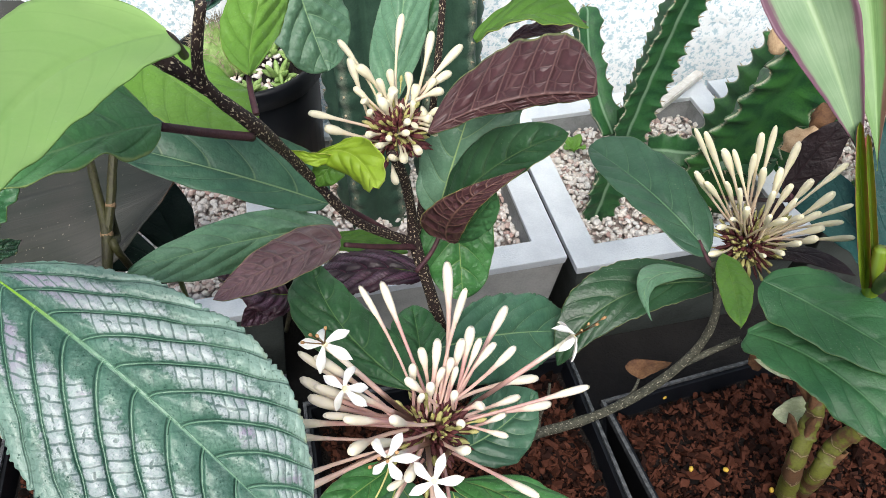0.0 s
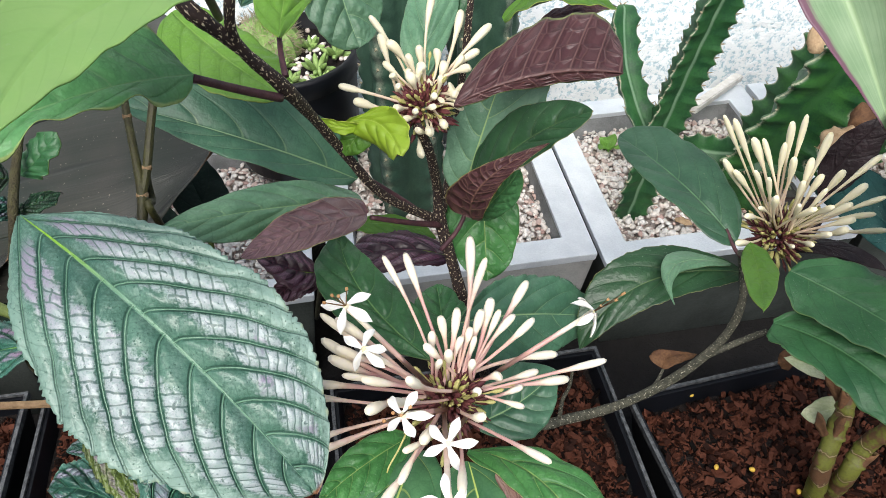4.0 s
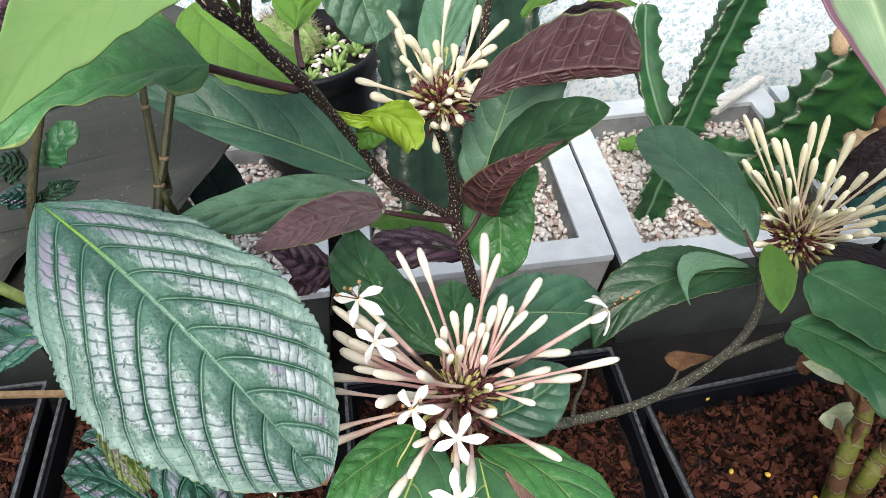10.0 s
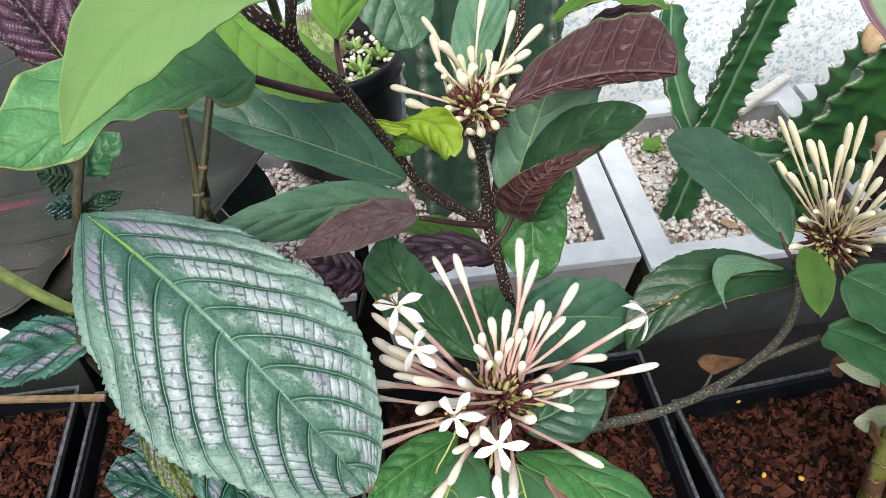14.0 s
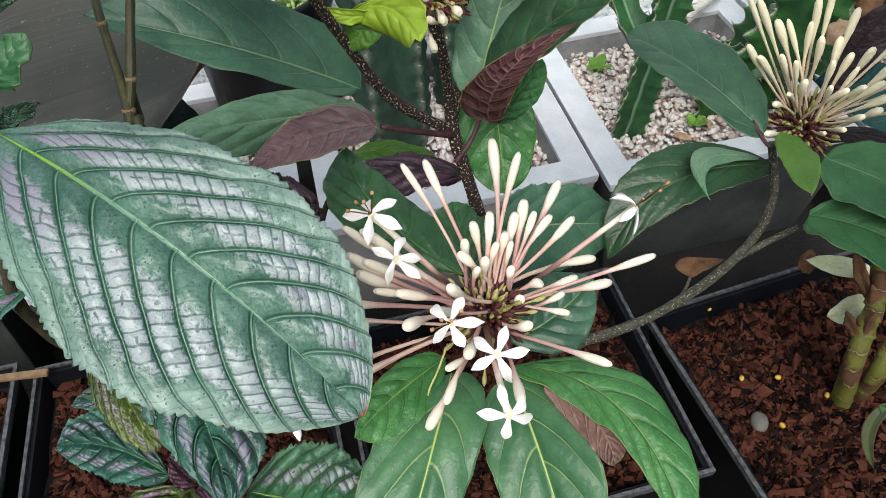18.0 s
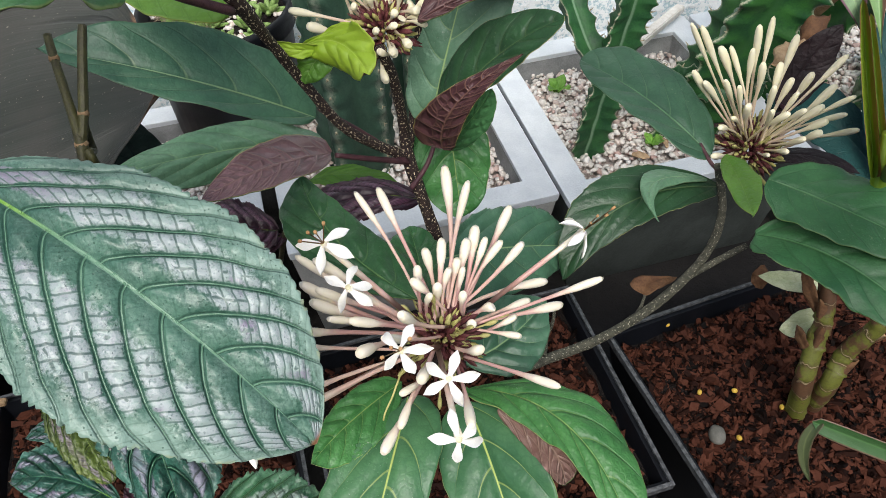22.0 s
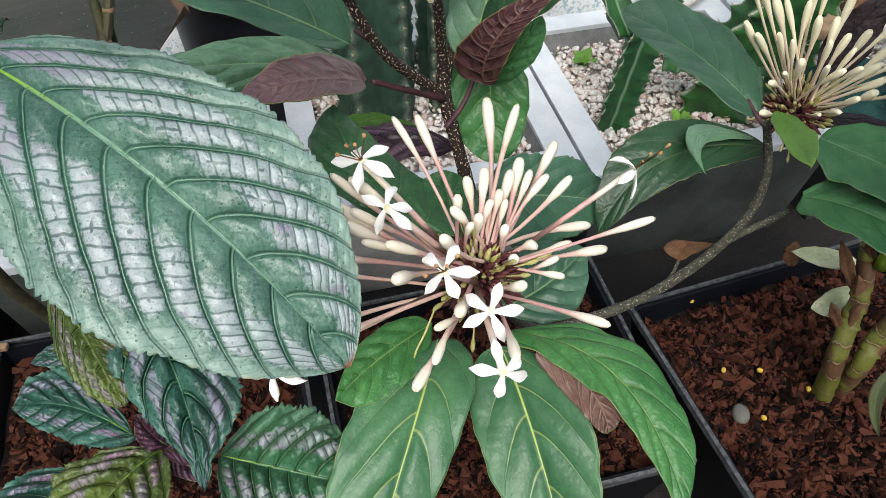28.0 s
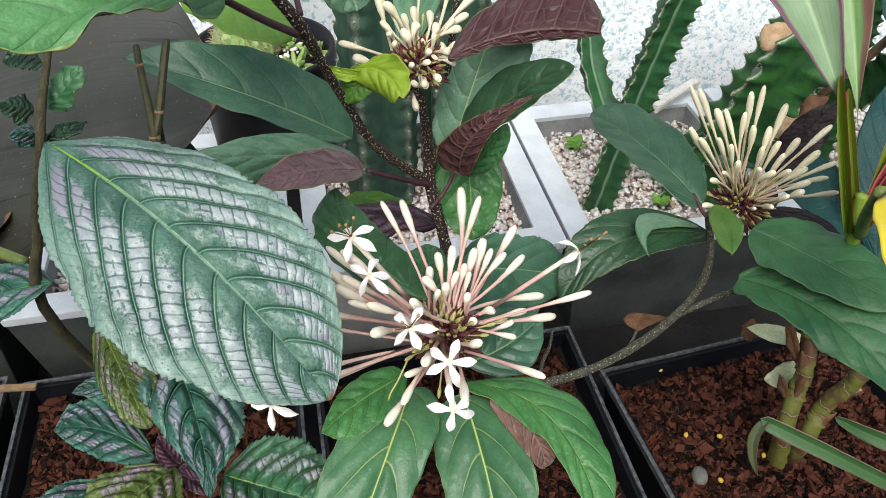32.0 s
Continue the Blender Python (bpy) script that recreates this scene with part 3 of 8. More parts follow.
def cane_material():
    """A jointed cane: green and dry brown lengths between thin pale leaf scars."""
    n = Nodes("ringed_cane")
    uv = n.split(n.tree.nodes.new("ShaderNodeUVMap").outputs[0])
    p = n.world()
    a, b = n.noise(p, 80.0, 3.0), n.noise(p, 420.0, 3.0)
    run = n.m("ADD", n.m("MULTIPLY", uv[1], 46.0), n.m("MULTIPLY", a, 0.8))
    pick = n.tree.nodes.new("ShaderNodeTexWhiteNoise")
    pick.noise_dimensions = "1D"
    n.put(pick.inputs["W"], n.m("FLOOR", run))
    ring = n.m("ABSOLUTE", n.m("SUBTRACT", n.m("FRACT", run), 0.5))
    green = n.step(n.m("ADD", pick.outputs[0], n.m("MULTIPLY", n.m("SUBTRACT", a, 0.5), 2.2)), 0.35, 0.6)
    col = n.mix(green, (0.1, 0.052, 0.028), (0.115, 0.125, 0.022))
    col = n.mix(n.m("MULTIPLY", n.step(b, 0.45, 0.65), 0.35), col, (0.06, 0.04, 0.02))
    shade = n.m("MULTIPLY", n.step(ring, 0.34, 0.45), 0.5)
    col = n.mix(shade, col, (0.06, 0.035, 0.018))
    scar = n.step(ring, 0.455, 0.485)
    col = n.mix(n.m("MULTIPLY", scar, 0.8), col, (0.3, 0.23, 0.14))
    n.bump(n.m("ADD", n.m("MULTIPLY", b, 0.3), scar), 0.6, 0.002)
    return n.done(col, 0.55, spec=0.35)


CANE = cane_material()
THIN_CANE = simple("olive_brown_cane", (0.024, 0.021, 0.008), (0.062, 0.062, 0.018), 110.0, 0.5, 0.4, 0.001)
BAMBOO = simple("dry_split_stick", (0.16, 0.1, 0.05), (0.3, 0.2, 0.11), 90.0, 0.7, 0.4, 0.0015)


def bud_material():
    n = Nodes("flower_tube")
    uv = n.split(n.tree.nodes.new("ShaderNodeUVMap").outputs[0])
    p = n.world()
    mid = n.noise(p, 160.0)
    pink = n.mix(n.random(), (0.52, 0.29, 0.27), (0.64, 0.46, 0.38))
    cream = n.mix(mid, (0.76, 0.69, 0.54), (0.83, 0.77, 0.65))
    col = n.mix(n.step(n.m("ADD", uv[1], n.m("MULTIPLY", mid, 0.2)), 0.72, 0.95), pink, cream)
    n.bump(n.noise(p, 700.0), 0.2, 0.0006)
    return n.done(col, 0.5, spec=0.35, sub=0.15)


def young_bud_material():
    n = Nodes("young_flower_tube")
    uv = n.split(n.tree.nodes.new("ShaderNodeUVMap").outputs[0])
    p = n.world()
    mid = n.noise(p, 160.0)
    low = n.mix(n.random(), (0.6, 0.52, 0.36), (0.6, 0.46, 0.36))
    col = n.mix(n.step(n.m("ADD", uv[1], n.m("MULTIPLY", mid, 0.2)), 0.55, 0.95), low, (0.72, 0.67, 0.49))
    n.bump(n.noise(p, 700.0), 0.2, 0.0006)
    return n.done(col, 0.5, spec=0.35, sub=0.15)


BUD, BUD_YOUNG = bud_material(), young_bud_material()
PETAL = simple("white_petal", (0.78, 0.77, 0.71), (0.86, 0.85, 0.8), 160.0, 0.5, 0.2, 0.0006, vary=0.06, sub=0.15)
CALYX = simple("wine_red_calyx", (0.06, 0.01, 0.018), (0.15, 0.045, 0.04), 190.0, 0.6, 0.4, 0.001)
CALYX_GREEN = simple("yellow_green_calyx", (0.3, 0.29, 0.08), (0.52, 0.48, 0.2), 190.0, 0.6, 0.3, 0.001)
THROAT = simple("pale_yellow_throat", (0.6, 0.56, 0.32), (0.74, 0.7, 0.48), 300.0, 0.5, 0.2, 0.0005)
ANTHER = simple("brown_anther", (0.3, 0.14, 0.05), (0.5, 0.3, 0.14), 300.0, 0.6, 0.2, 0.0005)
# planter sides: near-black, the shade behind the pots is in the colour
SHADED_CONCRETE = simple("shaded_side_concrete", (0.02, 0.025, 0.022), (0.056, 0.066, 0.06), 14.0, 0.85, 0.4, 0.002, fine=20.0, vary=0.05)
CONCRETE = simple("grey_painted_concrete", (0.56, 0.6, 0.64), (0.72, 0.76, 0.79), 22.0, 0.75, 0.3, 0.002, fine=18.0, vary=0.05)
PLASTIC = simple("black_pot_plastic", (0.002, 0.0026, 0.004), (0.005, 0.006, 0.009), 30.0, 0.42, 0.12, 0.001, spec=0.28, fine=16.0, vary=0.0)
RIM_PLASTIC = simple("mottled_pot_rim", (0.012, 0.013, 0.015), (0.12, 0.125, 0.13), 160.0, 0.5, 0.3, 0.001)
GROUND = simple("dark_ground", (0.008, 0.007, 0.0065), (0.022, 0.02, 0.018), 9.0, 0.75, 0.5, 0.006, fine=14.0)
SOIL = simple("dark_potting_soil", (0.004, 0.0025, 0.002), (0.014, 0.007, 0.005), 55.0, 0.9, 1.0, 0.008)
CHIPS = island_material("bark_chips", [(0.002, 0.0013, 0.001), (0.006, 0.0024, 0.0017), (0.022, 0.0074, 0.0046), (0.002, 0.0013, 0.001), (0.05, 0.017, 0.0102), (0.013, 0.0053, 0.0036), (0.0015, 0.001, 0.0008), (0.0025, 0.0015, 0.001), (0.013, 0.005, 0.003), (0.085, 0.03, 0.018)], rough=0.75, spec=0.1)
GRAVEL = island_material("pink_white_gravel", [(0.5, 0.34, 0.3), (0.66, 0.56, 0.5), (0.8, 0.77, 0.73), (0.42, 0.3, 0.26), (0.6, 0.45, 0.4), (0.74, 0.68, 0.62)], rough=0.8)
GRIT = simple("gravel_bed", (0.42, 0.34, 0.3), (0.6, 0.52, 0.47), 120.0, 0.9, 1.0, 0.006)
PEBBLE = simple("grey_pebble", (0.1, 0.098, 0.085), (0.16, 0.155, 0.135), 90.0, 0.7, 0.2, 0.001)
FERTILISER = simple("ochre_feed_bead", (0.5, 0.3, 0.03), (0.62, 0.42, 0.07), 200.0, 0.5, 0.2, 0.001)
WOOD = simple("weathered_white_wood", (0.5, 0.47, 0.42), (0.68, 0.66, 0.62), 60.0, 0.8, 0.4, 0.002)


def wall_material():
    n = Nodes("white_roughcast")
    p = n.world()
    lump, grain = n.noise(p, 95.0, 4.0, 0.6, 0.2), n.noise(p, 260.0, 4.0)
    # hollows tinted blue-grey: the shade in them is part of the colour
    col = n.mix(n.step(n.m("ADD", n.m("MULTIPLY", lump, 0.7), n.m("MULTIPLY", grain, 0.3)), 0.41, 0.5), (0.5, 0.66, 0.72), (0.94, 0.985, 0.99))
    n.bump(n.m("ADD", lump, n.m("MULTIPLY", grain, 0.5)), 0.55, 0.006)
    return n.done(col, 0.85, spec=0.3)


def cactus_material(name, dark, light, seam, horn=None):
    n = Nodes(name)
    uv = n.split(n.tree.nodes.new("ShaderNodeUVMap").outputs[0])
    p = n.world()
    a, b = n.noise(p, 40.0), n.noise(p, 400.0)
    col = n.mix(n.step(n.m("ADD", n.m("MULTIPLY", a, 0.7), n.m("MULTIPLY", b, 0.3)), 0.35, 0.68), dark, light)
    band = n.m("SUBTRACT", 1.0, n.step(n.m("ADD", uv[0], n.m("MULTIPLY", n.m("SUBTRACT", b, 0.5), 0.12)), 0.03, 0.2))
    col = n.mix(n.m("MULTIPLY", band, 0.75), col, seam)
    if horn:
        col = n.mix(n.m("MULTIPLY", n.step(n.m("ADD", uv[0], n.m("MULTIPLY", b, 0.12)), 1.0, 1.07), 0.85), col, horn)
    n.bump(n.m("ADD", a, n.m("MULTIPLY", b, 0.4)), 0.4, 0.002)
    return n.done(col, 0.5, spec=0.4)


WALL = wall_material()
SPURGE = cactus_material("winged_spurge_skin", (0.012, 0.06, 0.022), (0.034, 0.125, 0.036), (0.2, 0.32, 0.2), (0.42, 0.42, 0.3))
SPURGE_STOUT = cactus_material("stout_spurge_skin", (0.01, 0.055, 0.018), (0.036, 0.13, 0.026), (0.03, 0.1, 0.03), (0.42, 0.42, 0.3))
CEREUS = cactus_material("column_cactus_skin", (0.02, 0.052, 0.034), (0.042, 0.09, 0.058), (0.024, 0.06, 0.038), (0.16, 0.19, 0.14))
SPINE = simple("pale_spine", (0.3, 0.25, 0.16), (0.48, 0.42, 0.3), 200.0, 0.7, 0.2, 0.001)
SUCCULENT = simple("pale_succulent", (0.13, 0.24, 0.05), (0.32, 0.44, 0.16), 120.0, 0.5, 0.3, 0.001)
TAN_LEAF = simple("tan_dead_leaf", (0.3, 0.19, 0.1), (0.5, 0.36, 0.22), 60.0, 0.75, 0.4, 0.002)
PURPLE_LEAF = leaf_material("dark_purple_leaf", (0.008, 0.005, 0.006), (0.02, 0.011, 0.013), (0.04, 0.018, 0.024), 4.0, 1.2, 0.5, 0.4, spec=0.25)
SEEDLING = leaf_material("seedling_leaf", (0.1, 0.26, 0.03), (0.2, 0.4, 0.06), (0.3, 0.45, 0.12), 4.0, 2.0, 0.45)
# inner walls: a mid grey between sides and rim
INNER_CONCRETE = simple("inner_wall_concrete", (0.16, 0.165, 0.165), (0.32, 0.33, 0.33), 30.0, 0.85, 0.4, 0.002, fine=16.0, vary=0.05)
# lighter copy for one front; the light on it is in the colour
LIT_CONCRETE = simple("lit_front_concrete", (0.3, 0.3, 0.29), (0.46, 0.46, 0.44), 20.0, 0.85, 0.3, 0.002, fine=18.0, vary=0.05)
# near-black: the shade low between the pots is mixed into this green
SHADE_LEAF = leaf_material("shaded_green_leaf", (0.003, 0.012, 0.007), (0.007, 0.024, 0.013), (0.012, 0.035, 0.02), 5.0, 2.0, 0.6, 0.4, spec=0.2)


# ---- builders ----
def thing(name, place, label, category, group="", kind=""):
    e = new(name)
    e.empty_display_size = 0.02
    e.location = place
    return tagged(e, label, category, group, kind)


def hang(ob, parent):
    """Parents ob, which keeps its place in the world."""
    ob.parent = parent
    m = parent.matrix_basis.copy()
    while parent.parent:
        m = parent.parent.matrix_basis @ parent.matrix_parent_inverse @ m
        parent = parent.parent
    ob.matrix_parent_inverse = m.inverted()
    return ob


def mesh_of(name, verts, faces, mats, uvs=None, slots=None, smooth=True):
    me = bpy.data.meshes.new(name)
    me.from_pydata([tuple(v) for v in verts], [], faces)
    for m in mats:
        me.materials.append(m)
    if uvs is not None:
        lay = me.uv_layers.new(name="UVMap")
        idx = np.empty(len(me.loops), dtype=np.int32)
        me.loops.foreach_get("vertex_index", idx)
        lay.data.foreach_set("uv", np.asarray(uvs, dtype=np.float32)[idx].ravel())
    if slots is not None:
        me.polygons.foreach_set("material_index", slots)
    me.polygons.foreach_set("use_smooth", [smooth] * len(me.polygons))
    me.update()
    return me


def part(name, bm, material, parent, label=""):
    me = bpy.data.meshes.new(name)
    bm.to_mesh(me)
    bm.free()
    me.materials.append(material)
    ob = new(name, me)
    if label:
        tagged(ob, label)
    return hang(ob, parent) if parent else ob


def piece(name, me, parent, label="", m=None):
    ob = new(name, me)
    if m is not None:
        ob.matrix_basis = m
    if label:
        tagged(ob, label)
    return hang(ob, parent) if parent else ob


def leaf(parent, mats, base, mid, tip, left, right, name="leaf", label="", p=0.75, q=0.8, veins=(5.6, 1.9), quilt=0.085, cup=0.0,
         wave=0.034, teeth=0.0, sharp=0.0, size=(56, 28), seed=0, thick=0.0006, notches=46, drip=0.0, roll=(0.0, 0.0), pucker=0.0):
    """A leaf blade. base, mid and tip lie on its midrib; left and right reach from mid to its edges, seen on its upper face with
    the tip ahead. p and q: how blunt base and tip are, for both halves or (left, right). quilt: how far it swells between side veins;
    pucker: how far between cross veins; wave: how far its edge rolls; roll: how far each edge turns up; teeth: how deep its edge is
    notched; drip: the share of its length that is a drawn-out tip."""
    rnd = np.random.RandomState(seed + 7)
    nv, nu = size[0], size[1] // 2 * 2
    B, M, T, Lv, Rv = (np.array(a, float) for a in (base, mid, tip, left, right))
    s = np.linspace(0.0, 1.0, nv + 1)
    line = np.outer(2 * (s - 0.5) * (s - 1), B) + np.outer(4 * s * (1 - s), M) + np.outer(2 * s * (s - 0.5), T)
    ds = np.outer(4 * s - 3, B) + np.outer(4 - 8 * s, M) + np.outer(4 * s - 1, T)
    ps, qs = (p if isinstance(p, tuple) else (p, p)), (q if isinstance(q, tuple) else (q, q))
    s2 = np.minimum(s / (1 - drip), 1.0)
    halves = []
    for a, b in zip(ps, qs):
        f = np.maximum(s2, 1e-6) ** a * np.maximum(1 - s2, 1e-6) ** b / 0.5 ** (a + b)
        if drip:
            f = np.maximum(f, 0.16 * np.clip((1 - s) / drip, 0, 1) ** 0.8 * np.clip(s * 8, 0, 1))
        if sharp:
            f = f * (1 - sharp * np.clip((s - 0.72) / 0.28, 0, 1) * (1 - np.clip((s - 0.72) / 0.28, 0, 1)) * 2)
        f[0], f[-1] = 0.02, 0.01
        halves.append(f)
    w = np.linalg.norm(Lv) + np.linalg.norm(Rv)
    ph = rnd.uniform(0, 6.28, 6)
    u = np.linspace(-1, 1, nu + 1)
    U, S = np.meshgrid(u, s)
    a = np.abs(U)
    prof = np.where(U < 0, halves[0][:, None], halves[1][:, None])
    side = np.where(U[..., None] < 0, Lv, Rv)
    ragged = 1 + teeth * (np.abs(np.sin(np.pi * (S * notches + 0.35 * np.sin(S * 40 + ph[0])))) - 0.5) * (0.75 + 0.5 * np.sin(S * 57 + ph[1])) * (a > 0.99) + a * (0.018 * np.sin(S * 15 + ph[0] + U) + 0.015 * np.sin(S * 31 + ph[3] - U) + 0.008 * np.sin(S * 63 + ph[4] + 2 * U))
    pos = line[:, None, :] + side * (a * prof * ragged)[..., None]
    n = np.cross((Rv - Lv)[None, :], ds)
    n /= np.linalg.norm(n, axis=1)[:, None] + 1e-9
    phase = S * veins[0] - a ** 1.45 * veins[1] * np.maximum(4 * S * (1 - S), 0.02) ** 0.6 + np.sign(U) * 0.16
    swell = np.abs(np.sin(np.pi * phase)) ** 0.7 * np.minimum(1, a * 5) * (1 - 0.55 * a)
    lift = w * prof * (quilt * swell + cup * a ** 2 + np.where(U < 0, roll[0], roll[1]) * a ** 4)
    if pucker:
        lift = lift + w * pucker * prof * swell * np.sin(a * 26 + S * veins[0] * 4.4 + ph[5]) * np.sin(phase * 6.3 + ph[2])
    lift = lift + w * wave * a ** 2 * (np.sin(S * 9 + ph[1] + U) + 0.6 * np.sin(S * 19 + ph[2] - U) + 0.3 * np.sin(S * 37 + ph[3]) * a)
    lift = lift - w * 0.02 * np.exp(-(a / 0.05) ** 2) * prof
    pos = pos + n[:, None, :] * lift[..., None]
    low = pos - n[:, None, :] * thick
    k, c = nu + 1, (nu + 1) * (nv + 1)
    verts = np.concatenate([pos.reshape(-1, 3), low.reshape(-1, 3)])
    uv = np.stack([U * 0.5 + 0.5, S], -1).reshape(-1, 2)
    q0 = (np.arange(nv)[:, None] * k + np.arange(nu)[None, :]).ravel()
    top = np.stack([q0, q0 + 1, q0 + k + 1, q0 + k], -1)
    under = np.stack([c + q0, c + q0 + k, c + q0 + k + 1, c + q0 + 1], -1)
    e = np.arange(nv) * k
    rim = np.concatenate([np.stack([e, e + k, c + e + k, c + e], -1), np.stack([c + e + nu, c + e + nu + k, e + nu + k, e + nu], -1)])
    faces = np.concatenate([top, under, rim]).tolist()
    slots = [0] * len(top) + [1] * len(under) + [0] * len(rim)
    me = mesh_of(name, verts.tolist(), faces, mats, np.concatenate([uv, uv]), slots)
    return piece(name, me, parent, label)


def tube_mesh(name, pts, radii, mat, sides=10, knots=0.0, seed=0, steps=5, caps=True):
    """A round stem through the points, with a radius at each, thickened at random knots."""
    rnd = np.random.RandomState(seed)
    P, R = [], []
    pts = [Vector(q) for q in pts]
    for i in range(len(pts) - 1):
        a, b = pts[max(i - 1, 0)], pts[i]
        c, d = pts[i + 1], pts[min(i + 2, len(pts) - 1)]
        for j in range(steps):
            t = j / steps
            P.append(0.5 * ((2 * b) + (c - a) * t + (2 * a - 5 * b + 4 * c - d) * t * t + (3 * b - a - 3 * c + d) * t ** 3))
            R.append(radii[i] * (1 - t) + radii[i + 1] * t)
    P.append(pts[-1])
    R.append(radii[-1])
    verts, uvs, faces = [], [], []
    run = 0.0
    side = None
    for i, q in enumerate(P):
        d = (P[min(i + 1, len(P) - 1)] - P[max(i - 1, 0)]).normalized()
        if side is None:
            side = d.orthogonal().normalized()
        side = (side - d * side.dot(d)).normalized()
        up = d.cross(side)
        if i:
            run += (q - P[i - 1]).length
        r = R[i] * (1 + knots * rnd.uniform(-1, 1))
        for j in range(sides + 1):
            f = 2 * math.pi * j / sides
            verts.append(q + (side * math.cos(f) + up * math.sin(f)) * r)
            uvs.append((j / sides, run))
    k = sides + 1
    for i in range(len(P) - 1):
        for j in range(sides):
            faces.append((i * k + j, i * k + j + 1, (i + 1) * k + j + 1, (i + 1) * k + j))
    if caps:
        faces.append(tuple(range(sides))[::-1])
        faces.append(tuple((len(P) - 1) * k + j for j in range(sides)))
    return mesh_of(name, verts, faces, [mat], uvs)


def stem(parent, name, pts, radii, mat, label="", **more):
    return piece(name, tube_mesh(name, pts, radii, mat, **more), parent, label)


def jointed_cane(parent, pts, radii, joints, seed):
    """A cane of uneven lengths, each flared at its foot and ringed by a leaf scar, with torn husk strips at some joints."""
    rnd = np.random.RandomState(seed)
    P, R = [], []
    pts = [Vector(q) for q in pts]
    for i in range(len(pts) - 1):
        a, b, c, d = pts[max(i - 1, 0)], pts[i], pts[i + 1], pts[min(i + 2, len(pts) - 1)]
        for j in range(26):
            t = j / 26
            P.append(0.5 * ((2 * b) + (c - a) * t + (2 * a - 5 * b + 4 * c - d) * t * t + (3 * b - a - 3 * c + d) * t ** 3))
            R.append(radii[i] * (1 - t) + radii[i + 1] * t)
    cuts = np.sort(rnd.uniform(0, 1, joints))
    sides = 18
    verts, uvs, faces = [], [], []
    side = Vector((1, 0, 0))
    for i, q in enumerate(P):
        s = i / (len(P) - 1)
        d = (P[min(i + 1, len(P) - 1)] - P[max(i - 1, 0)]).normalized()
        side = (side - d * side.dot(d)).normalized()
        up = d.cross(side)
        past = min((s - c for c in cuts if s >= c), default=0.05)
        r = R[i] * (1.09 - 0.09 * min(1.0, past / 0.05))
        off = (side * math.sin(len([c for c in cuts if s >= c]) * 2.3) + up * math.cos(len([c for c in cuts if s >= c]) * 1.7)) * R[i] * 0.1
        for j in range(sides + 1):
            f = 2 * math.pi * j / sides
            verts.append(q + off + (side * math.cos(f) + up * math.sin(f)) * r * (1 + 0.05 * math.sin(f * 3 + s * 9)))
            uvs.append((j / sides, (len([c for c in cuts if s >= c]) + min(0.98, past / 0.12)) / 46))
    k = sides + 1
    for i in range(len(P) - 1):
        for j in range(sides):
            faces.append((i * k + j, i * k + j + 1, (i + 1) * k + j + 1, (i + 1) * k + j))
    faces.append(tuple((len(P) - 1) * k + j for j in range(sides)))
    piece("cane", mesh_of("cane", verts, faces, [CANE], uvs), parent)
    for n, c in enumerate(cuts[joints // 2::3]):
        i = min(len(P) - 3, int(c * (len(P) - 1)))
        d = (P[i + 1] - P[i]).normalized()
        o = Matrix.Rotation(rnd.uniform(2.6, 5.4), 3, d) @ d.orthogonal().normalized()
        b = P[i] + o * R[i]
        leaf(parent, [DRY, TAN_LEAF], b, b + d * 0.012 + o * 0.003, b + d * rnd.uniform(0.016, 0.03) + o * rnd.uniform(0.004, 0.012),
             o.cross(d) * 0.005, d.cross(o) * 0.005, name="dry_sheath", wave=0.12, cup=-0.5, p=0.3, q=0.5, size=(12, 8), seed=seed * 10 + n)


def lathe(name, profile, mats, sides=10, lift=1.0):
    """A body of revolution about z from (radius, height) pairs; its own height runs in the second texture coordinate."""
    verts, uvs, faces = [], [], []
    top = profile[-1][1]
    for r, z in profile:
        for j in range(sides):
            f = 2 * math.pi * j / sides
            verts.append((r * math.cos(f), r * math.sin(f), z))
            uvs.append((j / sides, z / top))
    for i in range(len(profile) - 1):
        for j in range(sides):
            faces.append((i * sides + j, i * sides + (j + 1) % sides, (i + 1) * sides + (j + 1) % sides, (i + 1) * sides + j))
    faces.append(tuple(range(sides))[::-1])
    faces.append(tuple((len(profile) - 1) * sides + j for j in range(sides)))
    return mesh_of(name, verts, faces, mats, uvs)


def aim(base, tip, spin=0.0, width=1.0):
    """A pose that lays a body of unit height along base to tip."""
    base, tip = Vector(base), Vector(tip)
    d = tip - base
    rot = d.to_track_quat("Z", "Y").to_matrix().to_4x4()
    return Matrix.Translation(base) @ rot @ Matrix.Rotation(spin, 4, "Z") @ Matrix.Diagonal((width, width, d.length, 1))


# a closed flower: long thin tube with a club-shaped end, of unit height; radii in metres
def bud_mesh(name, mat, club, slim, bend):
    prof = [(slim * 0.8, 0.0), (slim * 0.85, 0.15), (slim * 0.9, 0.4), (slim * 0.98, 0.6), (slim * 1.15, 0.66), (club * 0.62, 0.735),
            (club * 0.9, 0.81), (club, 0.885), (club * 0.93, 0.945), (club * 0.62, 0.985), (club * 0.2, 1.0)]
    me = lathe(name, prof, [mat], 10)
    for v in me.vertices:
        v.co.x += bend * math.sin(v.co.z * math.pi)
    return me


BUDS = [bud_mesh("bud", BUD, 0.0026 + 0.0002 * i, 0.0012, 0.003 * (i - 1)) for i in range(3)]
YOUNG = [bud_mesh("young_bud", BUD_YOUNG, 0.0024 + 0.0002 * i, 0.001, 0.003 * (i - 1)) for i in range(3)]
TUBE = lathe("tube", [(0.0014, 0), (0.0016, 0.5), (0.0017, 0.92), (0.0024, 1.0)], [BUD], 8)


